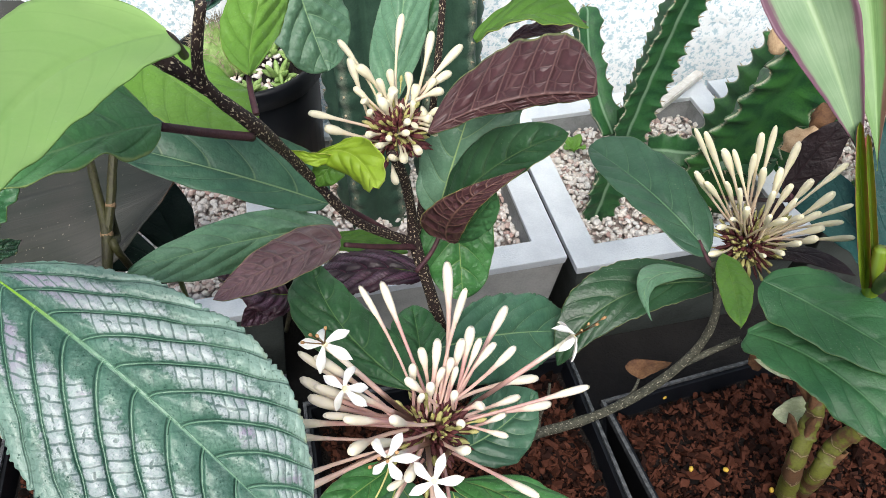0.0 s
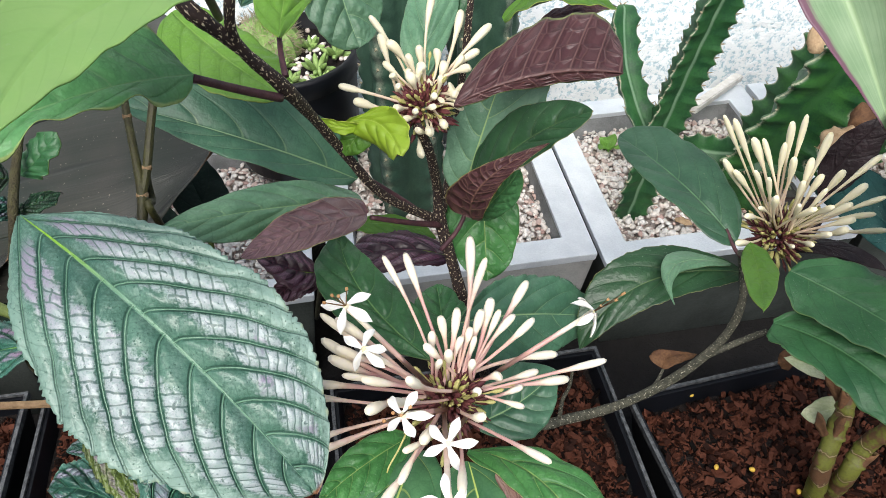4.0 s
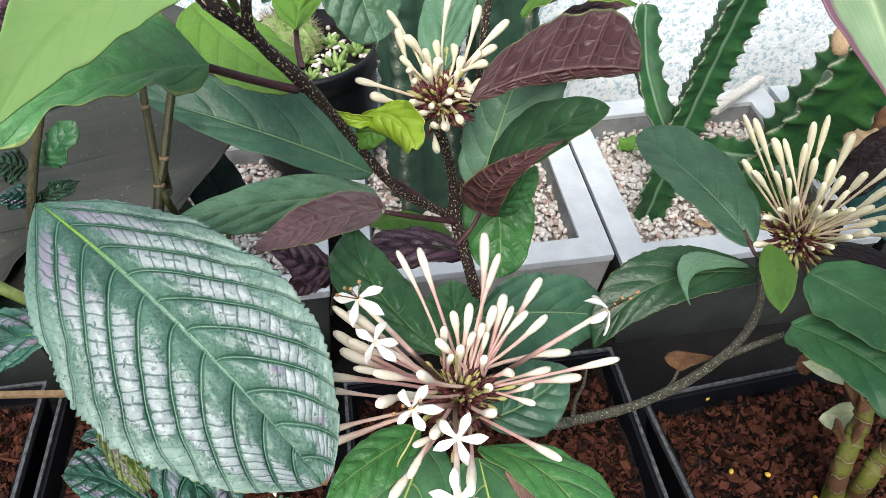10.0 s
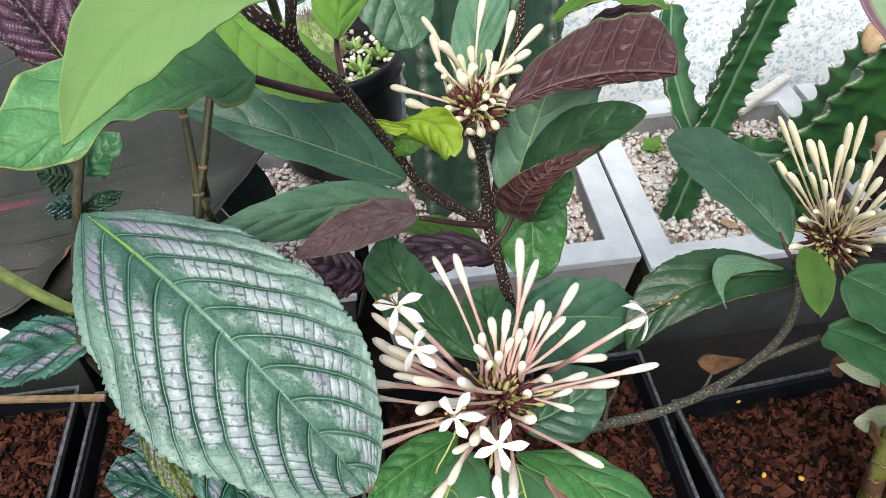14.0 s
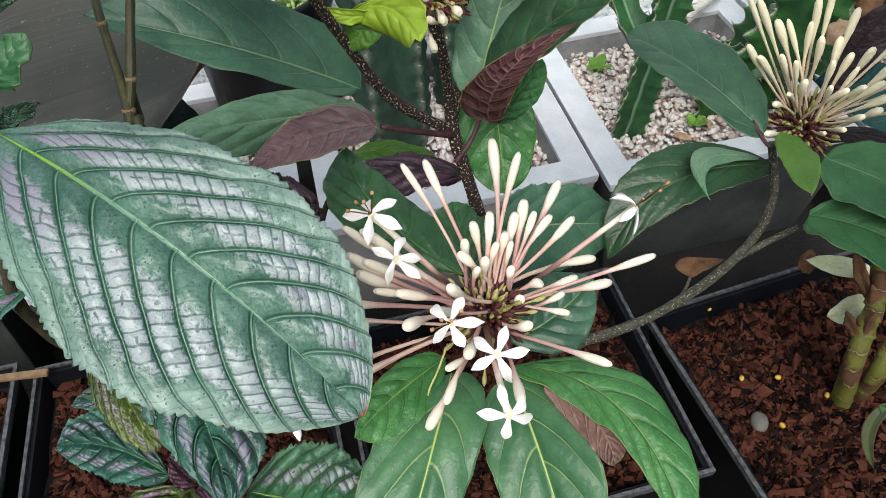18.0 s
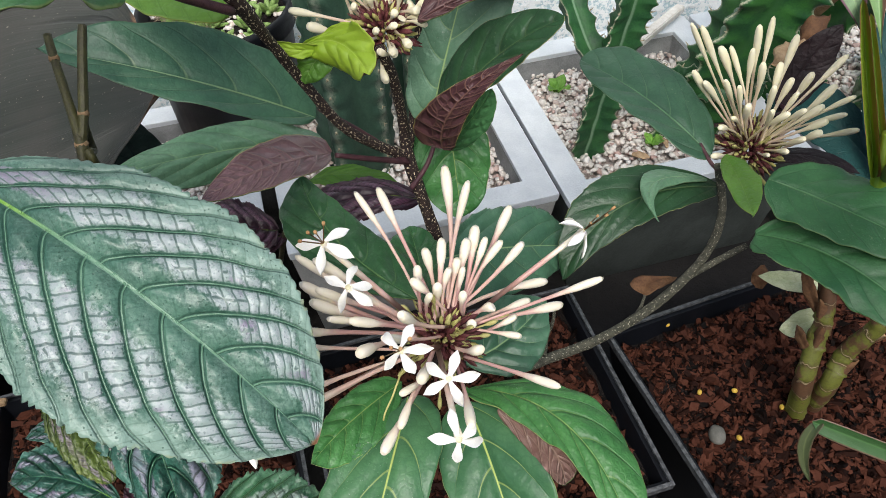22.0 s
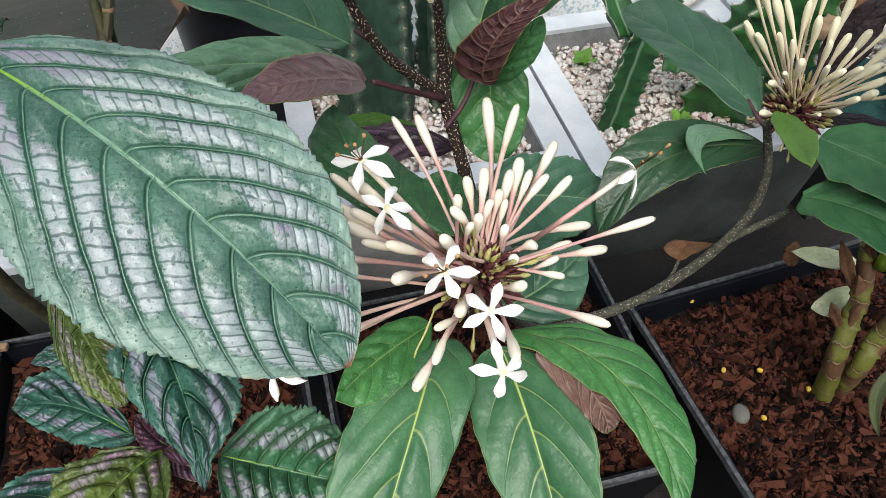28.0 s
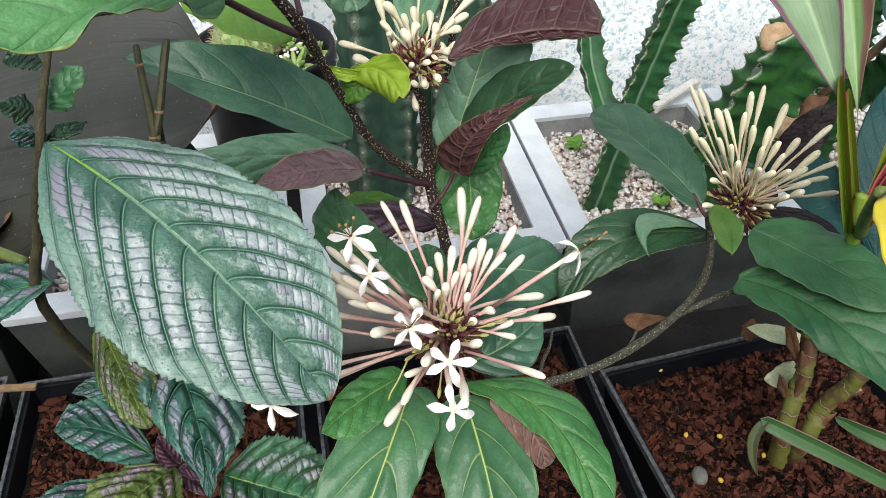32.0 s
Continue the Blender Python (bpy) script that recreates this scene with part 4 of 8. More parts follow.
def flower_mesh(seed, reflex):
    """Five spoon-shaped petals round a pale throat, each curled and twisted a little its own way."""
    rnd = np.random.RandomState(seed + 20)
    verts, faces = [], []
    for k in range(5):
        f0 = 2 * math.pi * k / 5 + rnd.uniform(-0.22, 0.22)
        ln, wd = 0.0152 * rnd.uniform(0.82, 1.14), 0.0021 * rnd.uniform(0.85, 1.2)
        tilt, curl, twist = rnd.uniform(-0.25, 0.3) - reflex, rnd.uniform(-1.1, 0.2) - reflex, rnd.uniform(-0.7, 0.7)
        o = len(verts)
        nv, nu = 10, 4
        r, z, a = 0.0012, 0.0, tilt
        for j in range(nv + 1):
            s = j / nv
            half = wd * (0.42 + 0.95 * math.sin(min(1, s * 1.15) * math.pi * 0.6) ** 1.4) * max(0.04, 1 - (max(0, s - 0.5) / 0.5) ** 1.9 * 0.97)
            if j:
                a = tilt + curl * s
                r, z = r + ln / nv * math.cos(a), z + ln / nv * math.sin(a)
            for i in range(nu + 1):
                u = 2 * i / nu - 1
                y, dz = u * half * math.cos(twist * s), u * half * math.sin(twist * s) + 0.001 * u * u
                verts.append((r * math.cos(f0) - y * math.sin(f0), r * math.sin(f0) + y * math.cos(f0), z + dz))
        k2 = nu + 1
        for j in range(nv):
            for i in range(nu):
                q = o + j * k2 + i
                faces.append((q, q + 1, q + k2 + 1, q + k2))
    n = len(verts)
    verts += [(x, y, z - 0.0005) for x, y, z in verts]
    faces += [tuple(i + n for i in f[::-1]) for f in faces]
    slots = [0] * len(faces)
    o = len(verts)
    for r, z in ((0.0017, 0.0002), (0.0012, 0.0007), (0.0004, 0.0009)):
        verts += [(r * math.cos(k * math.pi / 4), r * math.sin(k * math.pi / 4), z) for k in range(8)]
    for lev in range(2):
        faces += [(o + lev * 8 + k, o + lev * 8 + (k + 1) % 8, o + lev * 8 + 8 + (k + 1) % 8, o + lev * 8 + 8 + k) for k in range(8)]
    faces.append(tuple(o + 16 + k for k in range(8)))
    slots += [1] * 17
    return mesh_of("flower", verts, faces, [PETAL, THROAT], None, slots)


FLOWERS = [flower_mesh(i, r) for i, r in enumerate((0.0, 0.15, 0.25, 0.45))]
STAMEN = lathe("stamen", [(0.00035, 0.0), (0.0003, 0.85), (0.0009, 0.88), (0.0009, 0.98), (0.0003, 1.0)], [ANTHER], 6)


def bud(head, centre, tip, young=False, width=1.0, i=0):
    return piece("bud", (YOUNG if young else BUDS)[i % 3], head, m=aim(centre, tip, i * 1.3, width))


def flower(head, centre, tip, face=None, i=0, stamens=False):
    """An open flower on its tube; face: the way it looks, else along the tube."""
    piece("tube", TUBE, head, m=aim(centre, tip, i, 1.0))
    d = Vector(face).normalized() if face else (Vector(tip) - Vector(centre)).normalized()
    rot = d.to_track_quat("Z", "Y").to_matrix().to_4x4()
    piece("flower", FLOWERS[i % 4], head, m=Matrix.Translation(tip) @ rot @ Matrix.Rotation(i * 0.7, 4, "Z"))
    if stamens:
        t = Vector(tip)
        for k in range(4):
            piece("stamen", STAMEN, head, m=aim(t, t + d * 0.014 + Vector((0.0045 * (k - 1.5), 0.003 * (k % 2), 0.003 * k - 0.003))))


def flower_head(parent, centre, up, size, seed, green=0.3, knobs=0):
    """The dense middle of a cluster: short stalks and small cups, crowded on a half ball."""
    rnd = np.random.RandomState(seed)
    c, up = Vector(centre), Vector(up).normalized()
    verts, faces, slots = [], [], []
    for k in range(420):
        d = Vector(rnd.normal(size=3)).normalized()
        if d.dot(up) < -0.35:
            d = -d
        r0, ln = size * rnd.uniform(0.2, 0.75), size * rnd.uniform(0.25, 0.5)
        a, side = c + d * r0, d.orthogonal().normalized()
        side = Matrix.Rotation(rnd.uniform(0, 6.3), 3, d) @ side
        other = d.cross(side)
        o, w = len(verts), size * rnd.uniform(0.05, 0.1)
        for h, ww in ((0, 0.5), (0.55, 1.0), (1.0, 0.15)):
            for j in range(4):
                f = j * math.pi / 2
                verts.append(a + d * ln * h + (side * math.cos(f) + other * math.sin(f)) * w * ww)
        for lev in range(2):
            for j in range(4):
                faces.append((o + lev * 4 + j, o + lev * 4 + (j + 1) % 4, o + lev * 4 + 4 + (j + 1) % 4, o + lev * 4 + 4 + j))
                slots.append(0)
        faces.append((o + 8, o + 9, o + 10, o + 11))
        slots.append(0)
        if rnd.rand() < green:
            slots[-9:] = [1] * 9
    for k in range(knobs):
        d = (Vector(rnd.normal(size=3)).normalized() + up * 0.7).normalized()
        r0 = size * rnd.uniform(0.9, 1.5)
        o, side = len(verts), d.orthogonal().normalized()
        other = d.cross(side)
        w, ln = size * rnd.uniform(0.04, 0.066), size * rnd.uniform(0.22, 0.38)
        for h, ww in ((-1.4, 0.3), (0, 0.45), (0.35, 1.0), (0.75, 0.9), (1.0, 0.2)):
            for j in range(5):
                f = j * math.pi * 0.4
                verts.append(c + d * (r0 + ln * h) + (side * math.cos(f) + other * math.sin(f)) * w * ww)
        for lev in range(4):
            for j in range(5):
                faces.append((o + lev * 5 + j, o + lev * 5 + (j + 1) % 5, o + lev * 5 + 5 + (j + 1) % 5, o + lev * 5 + 5 + j))
                slots.append(1)
        faces.append(tuple(o + 20 + j for j in range(5)))
        slots.append(1)
    return piece("flower_head", mesh_of("flower_head", verts, faces, [CALYX, CALYX_GREEN], None, slots), parent)


def box_bm(sx, sy, z0, z1, wall, taper=0.0, bevel=0.004, floor=0.02):
    """An open box with thick walls; taper: how much narrower its foot is on each side."""
    bm = bmesh.new()
    rings = []
    for k, z in ((taper, z0), (0.0, z1), (wall, z1), (wall + taper * 0.9, z0 + floor)):
        x, y = sx / 2 - k, sy / 2 - k
        rings.append([bm.verts.new((a * x, b * y, z)) for a, b in ((-1, -1), (1, -1), (1, 1), (-1, 1))])
    for r0, r1 in zip(rings, rings[1:]):
        for i in range(4):
            bm.faces.new((r0[i], r0[(i + 1) % 4], r1[(i + 1) % 4], r1[i]))
    bm.faces.new(rings[0][::-1])
    bm.faces.new(rings[3])
    bmesh.ops.bevel(bm, geom=bm.edges[:], offset=bevel, segments=2, profile=0.6, affect="EDGES")
    return bm


def stones(name, mat, count, seed, inside, size, squash=0.7, chips=False):
    """Many loose pieces in one mesh. inside(rnd) gives a place on the bed."""
    rnd = np.random.RandomState(seed)
    if chips:
        base = np.array([(x, y, z) for z in (-1, 1) for x, y in ((-1, -1), (1, -1), (1, 1), (-1, 1))], float)
        tri = [(0, 3, 2, 1), (4, 5, 6, 7), (0, 1, 5, 4), (1, 2, 6, 5), (2, 3, 7, 6), (3, 0, 4, 7)]
    else:
        bm = bmesh.new()
        bmesh.ops.create_icosphere(bm, subdivisions=1, radius=1.0)
        base = np.array([v.co[:] for v in bm.verts])
        tri = [tuple(v.index for v in f.verts) for f in bm.faces]
        bm.free()
    verts, faces = [], []
    for k in range(count):
        c = np.array(inside(rnd))
        r = size * rnd.uniform(0.45, 1.0) ** 1.3 * 1.35
        sc = r * np.array([rnd.uniform(0.6, 1.3), rnd.uniform(0.5, 1.0), squash * rnd.uniform(0.5, 1.1)])
        if chips:
            sc = r * np.array([rnd.uniform(0.8, 2.0), rnd.uniform(0.4, 1.0), rnd.uniform(0.2, 0.6)])
        lean = 0.95 if chips else 0.5
        e = Euler((rnd.uniform(-lean, lean), rnd.uniform(-lean, lean), rnd.uniform(0, 6.3)))
        q = (base * rnd.uniform(0.45 if chips else 0.75, 1.35 if chips else 1.25, base.shape) * sc) @ np.array(e.to_matrix()).T + c
        o = len(verts)
        verts += [tuple(x) for x in q]
        faces += [tuple(i + o for i in f) for f in tri]
    return mesh_of(name, verts, faces, [mat], smooth=not chips)


# ---- setting ----
def slab(name, sx, sy, sz, m, mat, label="", category="", kind="structure"):
    bm = bmesh.new()
    bmesh.ops.create_cube(bm, size=1.0, matrix=Matrix.Diagonal((sx, sy, sz, 1)))
    ob = part(name, bm, mat, None)
    ob.matrix_basis = m
    return tagged(ob, label, category, kind=kind)


TURNED = radians(12.5)
E1, E2 = Vector((math.cos(TURNED), math.sin(TURNED), 0)), Vector((-math.sin(TURNED), math.cos(TURNED), 0))
bm = bmesh.new()
bmesh.ops.create_grid(bm, x_segments=40, y_segments=40, size=60)
ground = tagged(part("ground", bm, GROUND, None), "dark ground under the pots and planters", "ground", kind="structure")


def wall_sheet():
    """A roughcast wall face with real lumps, closed behind."""
    w, h, nx, nz = 3.4, 1.5, 220, 100
    verts, faces = [], []
    for j in range(nz + 1):
        for i in range(nx + 1):
            x, z = (i / nx - 0.5) * w, h * j / nz
            d = noise.noise((x * 38, z * 38, 0)) + 0.6 * noise.noise((x * 85, z * 85, 3))
            verts.append((x, -0.0035 * d, z))
    for j in range(nz):
        for i in range(nx):
            q = j * (nx + 1) + i
            faces.append((q, q + 1, q + nx + 2, q + nx + 1))
    o = len(verts)
    verts += [(-w / 2, 0.15, 0), (w / 2, 0.15, 0), (w / 2, 0.15, h), (-w / 2, 0.15, h)]
    faces.append((o + 1, o, o + 3, o + 2))
    faces.append(tuple(j * (nx + 1) for j in range(nz, -1, -1)) + (o, o + 3)[::1])
    faces.append(tuple(j * (nx + 1) + nx for j in range(nz + 1)) + (o + 2, o + 1))
    faces.append(tuple(nz * (nx + 1) + i for i in range(nx, -1, -1)) + (o + 3, o + 2))
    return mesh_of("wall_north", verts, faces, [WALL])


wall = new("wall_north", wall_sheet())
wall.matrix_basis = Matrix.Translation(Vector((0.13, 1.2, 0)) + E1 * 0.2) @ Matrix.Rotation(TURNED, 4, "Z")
tagged(wall, "white roughcast garden wall behind the planters", "wall", kind="structure")


# unseen slab behind the camera, added to hold back low skylight
slab("wall_south", 6.0, 0.15, 1.4, pose(0, -1.6, 0.7), GROUND, "added dark slab behind the camera that holds back low skylight", "wall")


def planter(c, label, front=SHADED_CONCRETE):
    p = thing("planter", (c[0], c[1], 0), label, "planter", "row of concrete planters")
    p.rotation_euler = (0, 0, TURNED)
    # sides take the tone with shade painted in; the rim stays pale
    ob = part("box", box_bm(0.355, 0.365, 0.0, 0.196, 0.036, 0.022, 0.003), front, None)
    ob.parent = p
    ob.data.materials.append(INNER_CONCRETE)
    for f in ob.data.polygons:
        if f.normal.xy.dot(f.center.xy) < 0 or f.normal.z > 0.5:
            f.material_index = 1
    bm = bmesh.new()
    rings = []
    for k, z in ((0.0, 0.186), (-0.0015, 0.2), (0.0375, 0.2), (0.036, 0.188)):
        x, y = 0.1775 - k, 0.1825 - k
        rings.append([bm.verts.new((a * x, b * y, z)) for a, b in ((-1, -1), (1, -1), (1, 1), (-1, 1))])
    for r0, r1 in zip(rings, rings[1:] + rings[:1]):
        for i in range(4):
            bm.faces.new((r0[i], r0[(i + 1) % 4], r1[(i + 1) % 4], r1[i]))
    bmesh.ops.bevel(bm, geom=bm.edges[:], offset=0.002, segments=2, profile=0.6, affect="EDGES")
    ob = part("rim", bm, CONCRETE, None, "pale rim")
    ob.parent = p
    bm = bmesh.new()
    bmesh.ops.create_grid(bm, x_segments=14, y_segments=14, size=0.135)
    for v in bm.verts:
        v.co.z = 0.158 + 0.006 * noise.noise(v.co * 30)
    bed = part("gravel_bed", bm, GRIT, None)
    bed.parent = p

    def inside(rnd):
        return rnd.uniform(-0.139, 0.139), rnd.uniform(-0.143, 0.143), 0.164 + rnd.uniform(-0.004, 0.006)
    g = new("gravel", stones("gravel", GRAVEL, 2300, int(c[0] * 100) % 97, inside, 0.0054))
    g.parent = p
    tagged(g, "pinkish white gravel", kind="stuff")
    return p


planter((-0.048, 0.822), "grey concrete planter with gravel and column cactus", LIT_CONCRETE)
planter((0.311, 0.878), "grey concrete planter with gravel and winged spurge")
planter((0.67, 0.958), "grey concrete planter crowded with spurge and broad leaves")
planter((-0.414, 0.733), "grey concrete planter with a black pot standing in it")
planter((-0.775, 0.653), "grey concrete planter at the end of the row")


def square_pot(c, turn, sx, sy, seed, label):
    p = thing("square_pot", (c[0], c[1], 0), label, "plant pot", "square black pots")
    p.rotation_euler = (0, 0, radians(turn))
    ob = part("body", box_bm(sx, sy, 0.0, 0.196, 0.005, 0.03, 0.0012, 0.01), PLASTIC, None)
    ob.parent = p
    # the turned-out lip
    bm = bmesh.new()
    rings = []
    for k, z in ((-0.0025, 0.19), (-0.003, 0.1995), (0.0008, 0.2), (0.0008, 0.1965)):
        x, y = sx / 2 - k, sy / 2 - k
        rings.append([bm.verts.new((a * x, b * y, z)) for a, b in ((-1, -1), (1, -1), (1, 1), (-1, 1))])
    for r0, r1 in zip(rings, rings[1:]):
        for i in range(4):
            bm.faces.new((r0[i], r0[(i + 1) % 4], r1[(i + 1) % 4], r1[i]))
    ob = part("rim", bm, RIM_PLASTIC, None)
    ob.parent = p
    bm = bmesh.new()
    bmesh.ops.create_grid(bm, x_segments=24, y_segments=24, size=0.5)
    for v in bm.verts:
        v.co.x, v.co.y = v.co.x * (sx - 0.014), v.co.y * (sy - 0.014)
        v.co.z = 0.172 + 0.007 * noise.noise(v.co * 28 + Vector((seed, 0, 0)))
    ob = part("soil", bm, SOIL, None)
    ob.parent = p

    def inside(rnd):
        x, y = rnd.uniform(-0.5, 0.5) * (sx - 0.03), rnd.uniform(-0.5, 0.5) * (sy - 0.03)
        return x, y, 0.175 + 0.007 * noise.noise(Vector((x, y, 0)) * 28 + Vector((seed, 0, 0))) + rnd.uniform(-0.002, 0.004)
    ch = new("bark_mulch", stones("bark_mulch", CHIPS, 2300, seed, inside, 0.0042, chips=True))
    ch.parent = p
    tagged(ch, "reddish brown bark chips", kind="stuff")
    cr = new("fine_mulch", stones("fine_mulch", CHIPS, 6500, seed + 40, inside, 0.0015, chips=True))
    cr.parent = p
    tagged(cr, "fine reddish soil crumbs", kind="stuff")
    return p


square_pot((0.025, 0.367), 13, 0.31, 0.25, 3, "square black plastic pot of bark mulch holding the flowering shrub")
square_pot((0.376, 0.370), 17, 0.32, 0.28, 5, "square black plastic pot of bark mulch holding the cordyline")
square_pot((-0.302, 0.335), 13, 0.30, 0.25, 8, "square black plastic pot of bark mulch holding the purple shield plant")
square_pot((-0.622, 0.275), 13, 0.30, 0.25, 11, "square black plastic pot of bark mulch beside a stick")


# ---- cacti ----
def spurge(base, tip, radius, label, spin=0.0, bow=(0, 0, 0), seed=0, step=0.02, bite=0.26):
    """A three-winged column with scalloped, spined edges."""
    p = thing("winged_spurge", base, label, "cactus", "winged spurges in the planter")
    B, T, W = Vector(base), Vector(tip), Vector(bow)
    ln = (T - B).length
    n = max(12, int(ln / step) * 10)
    d0 = (T - B).normalized()
    sx = d0.orthogonal().normalized()
    sy = d0.cross(sx)
    verts, uvs, faces = [], [], []
    spikes = []
    for j in range(n + 1):
        s = j / n
        c = B.lerp(T, s) + W * math.sin(s * math.pi)
        tooth = (abs(((s * ln / step) % 1) - 0.5) * 2) ** 2.2
        grow = min(1.0, 0.8 + s * 3) * (1 if s < 0.93 else math.sqrt(max(0.02, 1 - ((s - 0.93) / 0.07) ** 2)))
        for k in range(3):
            f = spin + k * 2 * math.pi / 3 + 0.25 * s + 0.06 * math.sin(s * ln / step * 3.1 + k)
            rt = radius * grow * (1.06 - bite + bite * tooth)
            for da, r, u in ((-1.047, 0.24 * radius * grow, 0.0), (-0.5, 0.36 * radius * grow, 0.35), (-0.09, rt * 0.9, 0.9), (0.0, rt, 1.0), (0.09, rt * 0.9, 0.9), (0.5, 0.36 * radius * grow, 0.35)):
                a = f + da
                verts.append(c + (sx * math.cos(a) + sy * math.sin(a)) * r)
                uvs.append((u, s))
            if j % 10 == 0 and s > 0.05:
                o = sx * math.cos(f) + sy * math.sin(f)
                spikes.append((c + o * rt * 0.97, c + o * (rt + 0.006) + d0 * 0.003))
    k = 18
    for j in range(n):
        for i in range(k):
            faces.append((j * k + i, j * k + (i + 1) % k, (j + 1) * k + (i + 1) % k, (j + 1) * k + i))
    faces.append(tuple(n * k + i for i in range(k)))
    faces.append(tuple(range(k))[::-1])
    piece("column", mesh_of("column", verts, faces, [SPURGE_STOUT if radius > 0.036 else SPURGE], uvs), p)
    verts, faces = [], []
    for a, b in spikes:
        o = len(verts)
        s = (b - a).orthogonal().normalized() * 0.0016
        t = (b - a).cross(s).normalized() * 0.0016
        verts += [a + s, a - s * 0.5 + t, a - s * 0.5 - t, b]
        faces += [(o, o + 1, o + 3), (o + 1, o + 2, o + 3), (o + 2, o, o + 3)]
    if verts:
        tagged(piece("spines", mesh_of("spines", verts, faces, [SPINE]), p), kind="stuff")
    return p


def column_cactus(base, tip, radius, label, ribs=6, spin=0.0):
    p = thing("column_cactus", base, label, "cactus", "column cacti in the planter")
    B, T = Vector(base), Vector(tip)
    d0 = (T - B).normalized()
    sx = d0.orthogonal().normalized()
    sy = d0.cross(sx)
    n, k = 160, ribs * 10
    verts, uvs, faces, dots = [], [], [], []
    for j in range(n + 1):
        s = j / n
        c = B.lerp(T, s)
        g = 1 if s < 0.9 else math.sqrt(max(0.01, 1 - ((s - 0.9) / 0.1) ** 2))
        for i in range(k):
            a = spin + 2 * math.pi * i / k
            rib = abs(math.cos(a * ribs / 2))
            bump = 1 + 0.05 * rib ** 6 * math.sin(s * (T - B).length / 0.028 * 2 * math.pi)
            r = radius * g * (0.66 + 0.34 * rib ** 1.1) * bump
            verts.append(c + (sx * math.cos(a - spin) + sy * math.sin(a - spin)) * r)
            uvs.append((rib, s))
    for j in range(n):
        for i in range(k):
            faces.append((j * k + i, j * k + (i + 1) % k, (j + 1) * k + (i + 1) % k, (j + 1) * k + i))
    faces.append(tuple(n * k + i for i in range(k)))
    faces.append(tuple(range(k))[::-1])
    piece("column", mesh_of("column", verts, faces, [CEREUS], uvs), p)
    ln = (T - B).length
    verts, faces = [], []
    for i in range(ribs):
        a = (2 * math.pi * i) / ribs - spin
        o = sx * math.cos(a) + sy * math.sin(a)
        for j in range(int(ln / 0.028)):
            q = B + d0 * (0.015 + j * 0.028) + o * radius * 0.99
            for m2 in range(4):
                w = (o + sx * math.cos(m2 * 1.7) * 0.8 + d0 * math.sin(m2 * 2.1) * 0.8).normalized()
                b0 = len(verts)
                s2 = w.orthogonal().normalized() * 0.0013
                t2 = w.cross(s2).normalized() * 0.0013
                verts += [q + s2, q - s2 * 0.5 + t2, q - s2 * 0.5 - t2, q + w * 0.005]
                faces += [(b0, b0 + 1, b0 + 3), (b0 + 1, b0 + 2, b0 + 3), (b0 + 2, b0, b0 + 3)]
    tagged(piece("spines", mesh_of("spines", verts, faces, [SPINE]), p), kind="stuff")
    return p


# ---- plants ----
shrub = thing("flowering_shrub", (0.0227, 0.476, 0.175), "dark-stemmed shrub with purple-backed leaves and white starburst flower clusters", "shrub")
stem(shrub, "trunk", [(0.0227, 0.476, 0.175), (0.0138, 0.3731, 0.3691), (0.001, 0.3616, 0.4446), (-0.0108, 0.3722, 0.4924), (-0.0206, 0.3797, 0.5339), (-0.0222, 0.3799, 0.5655), (-0.0253, 0.362, 0.6119), (-0.0308, 0.3503, 0.6394)], [0.0055, 0.005, 0.0048, 0.0047, 0.0044, 0.0035, 0.0033, 0.003], BARK, knots=0.06)
stem(shrub, "branch", [(-0.0188, 0.3847, 0.5385), (-0.0112, 0.404, 0.5876), (-0.0055, 0.4153, 0.6403), (-0.0011, 0.4244, 0.6841), (0.0009, 0.4301, 0.7248)], [0.0028, 0.00265, 0.0025, 0.00235, 0.0022], BARK, knots=0.06)
stem(shrub, "branch", [(-0.0211, 0.3797, 0.5339), (-0.0549, 0.3495, 0.5828), (-0.073, 0.3278, 0.635), (-0.0817, 0.3077, 0.673), (-0.0874, 0.2812, 0.7114), (-0.0989, 0.2664, 0.7409), (-0.0988, 0.2623, 0.7582), (-0.0909, 0.2607, 0.7837)], [0.0036, 0.0031, 0.0029, 0.003, 0.0036, 0.0028, 0.0024, 0.0022], BARK, knots=0.06)
stem(shrub, "branch", [(-0.0982, 0.2673, 0.739), (-0.1057, 0.2619, 0.7518), (-0.1131, 0.2599, 0.7608), (-0.118, 0.2608, 0.7668)], [0.0028, 0.0032, 0.0038, 0.0034], BARK, knots=0.08)
stem(shrub, "branch", [(0.0327, 0.476, 0.19), (0.0575, 0.3553, 0.3022), (0.0978, 0.3561, 0.3109), (0.1447, 0.3595, 0.3353), (0.1854, 0.3638, 0.3757), (0.214, 0.3732, 0.416), (0.2217, 0.3836, 0.4534), (0.2138, 0.399, 0.4912)], [0.0045, 0.0047, 0.0046, 0.0043, 0.004, 0.0037, 0.0033, 0.003], BARK_GREY, knots=0.07)
stem(shrub, "twig", [(0.1969, 0.3686, 0.3901), (0.2269, 0.3767, 0.4034), (0.2524, 0.3834, 0.4132)], [0.003, 0.0028, 0.0026], BARK_GREY, knots=0.08)
stem(shrub, "twig", [(0.1583, 0.3616, 0.3424), (0.1686, 0.3674, 0.3565), (0.1738, 0.3749, 0.3673)], [0.0018, 0.0015, 0.0012], BARK_GREY)
stem(shrub, "leaf_stalk", [(-0.0208, 0.3753, 0.5323), (-0.0497, 0.3653, 0.5693), (-0.0724, 0.3585, 0.5945)], [0.0024, 0.00195, 0.0015], PETIOLE)
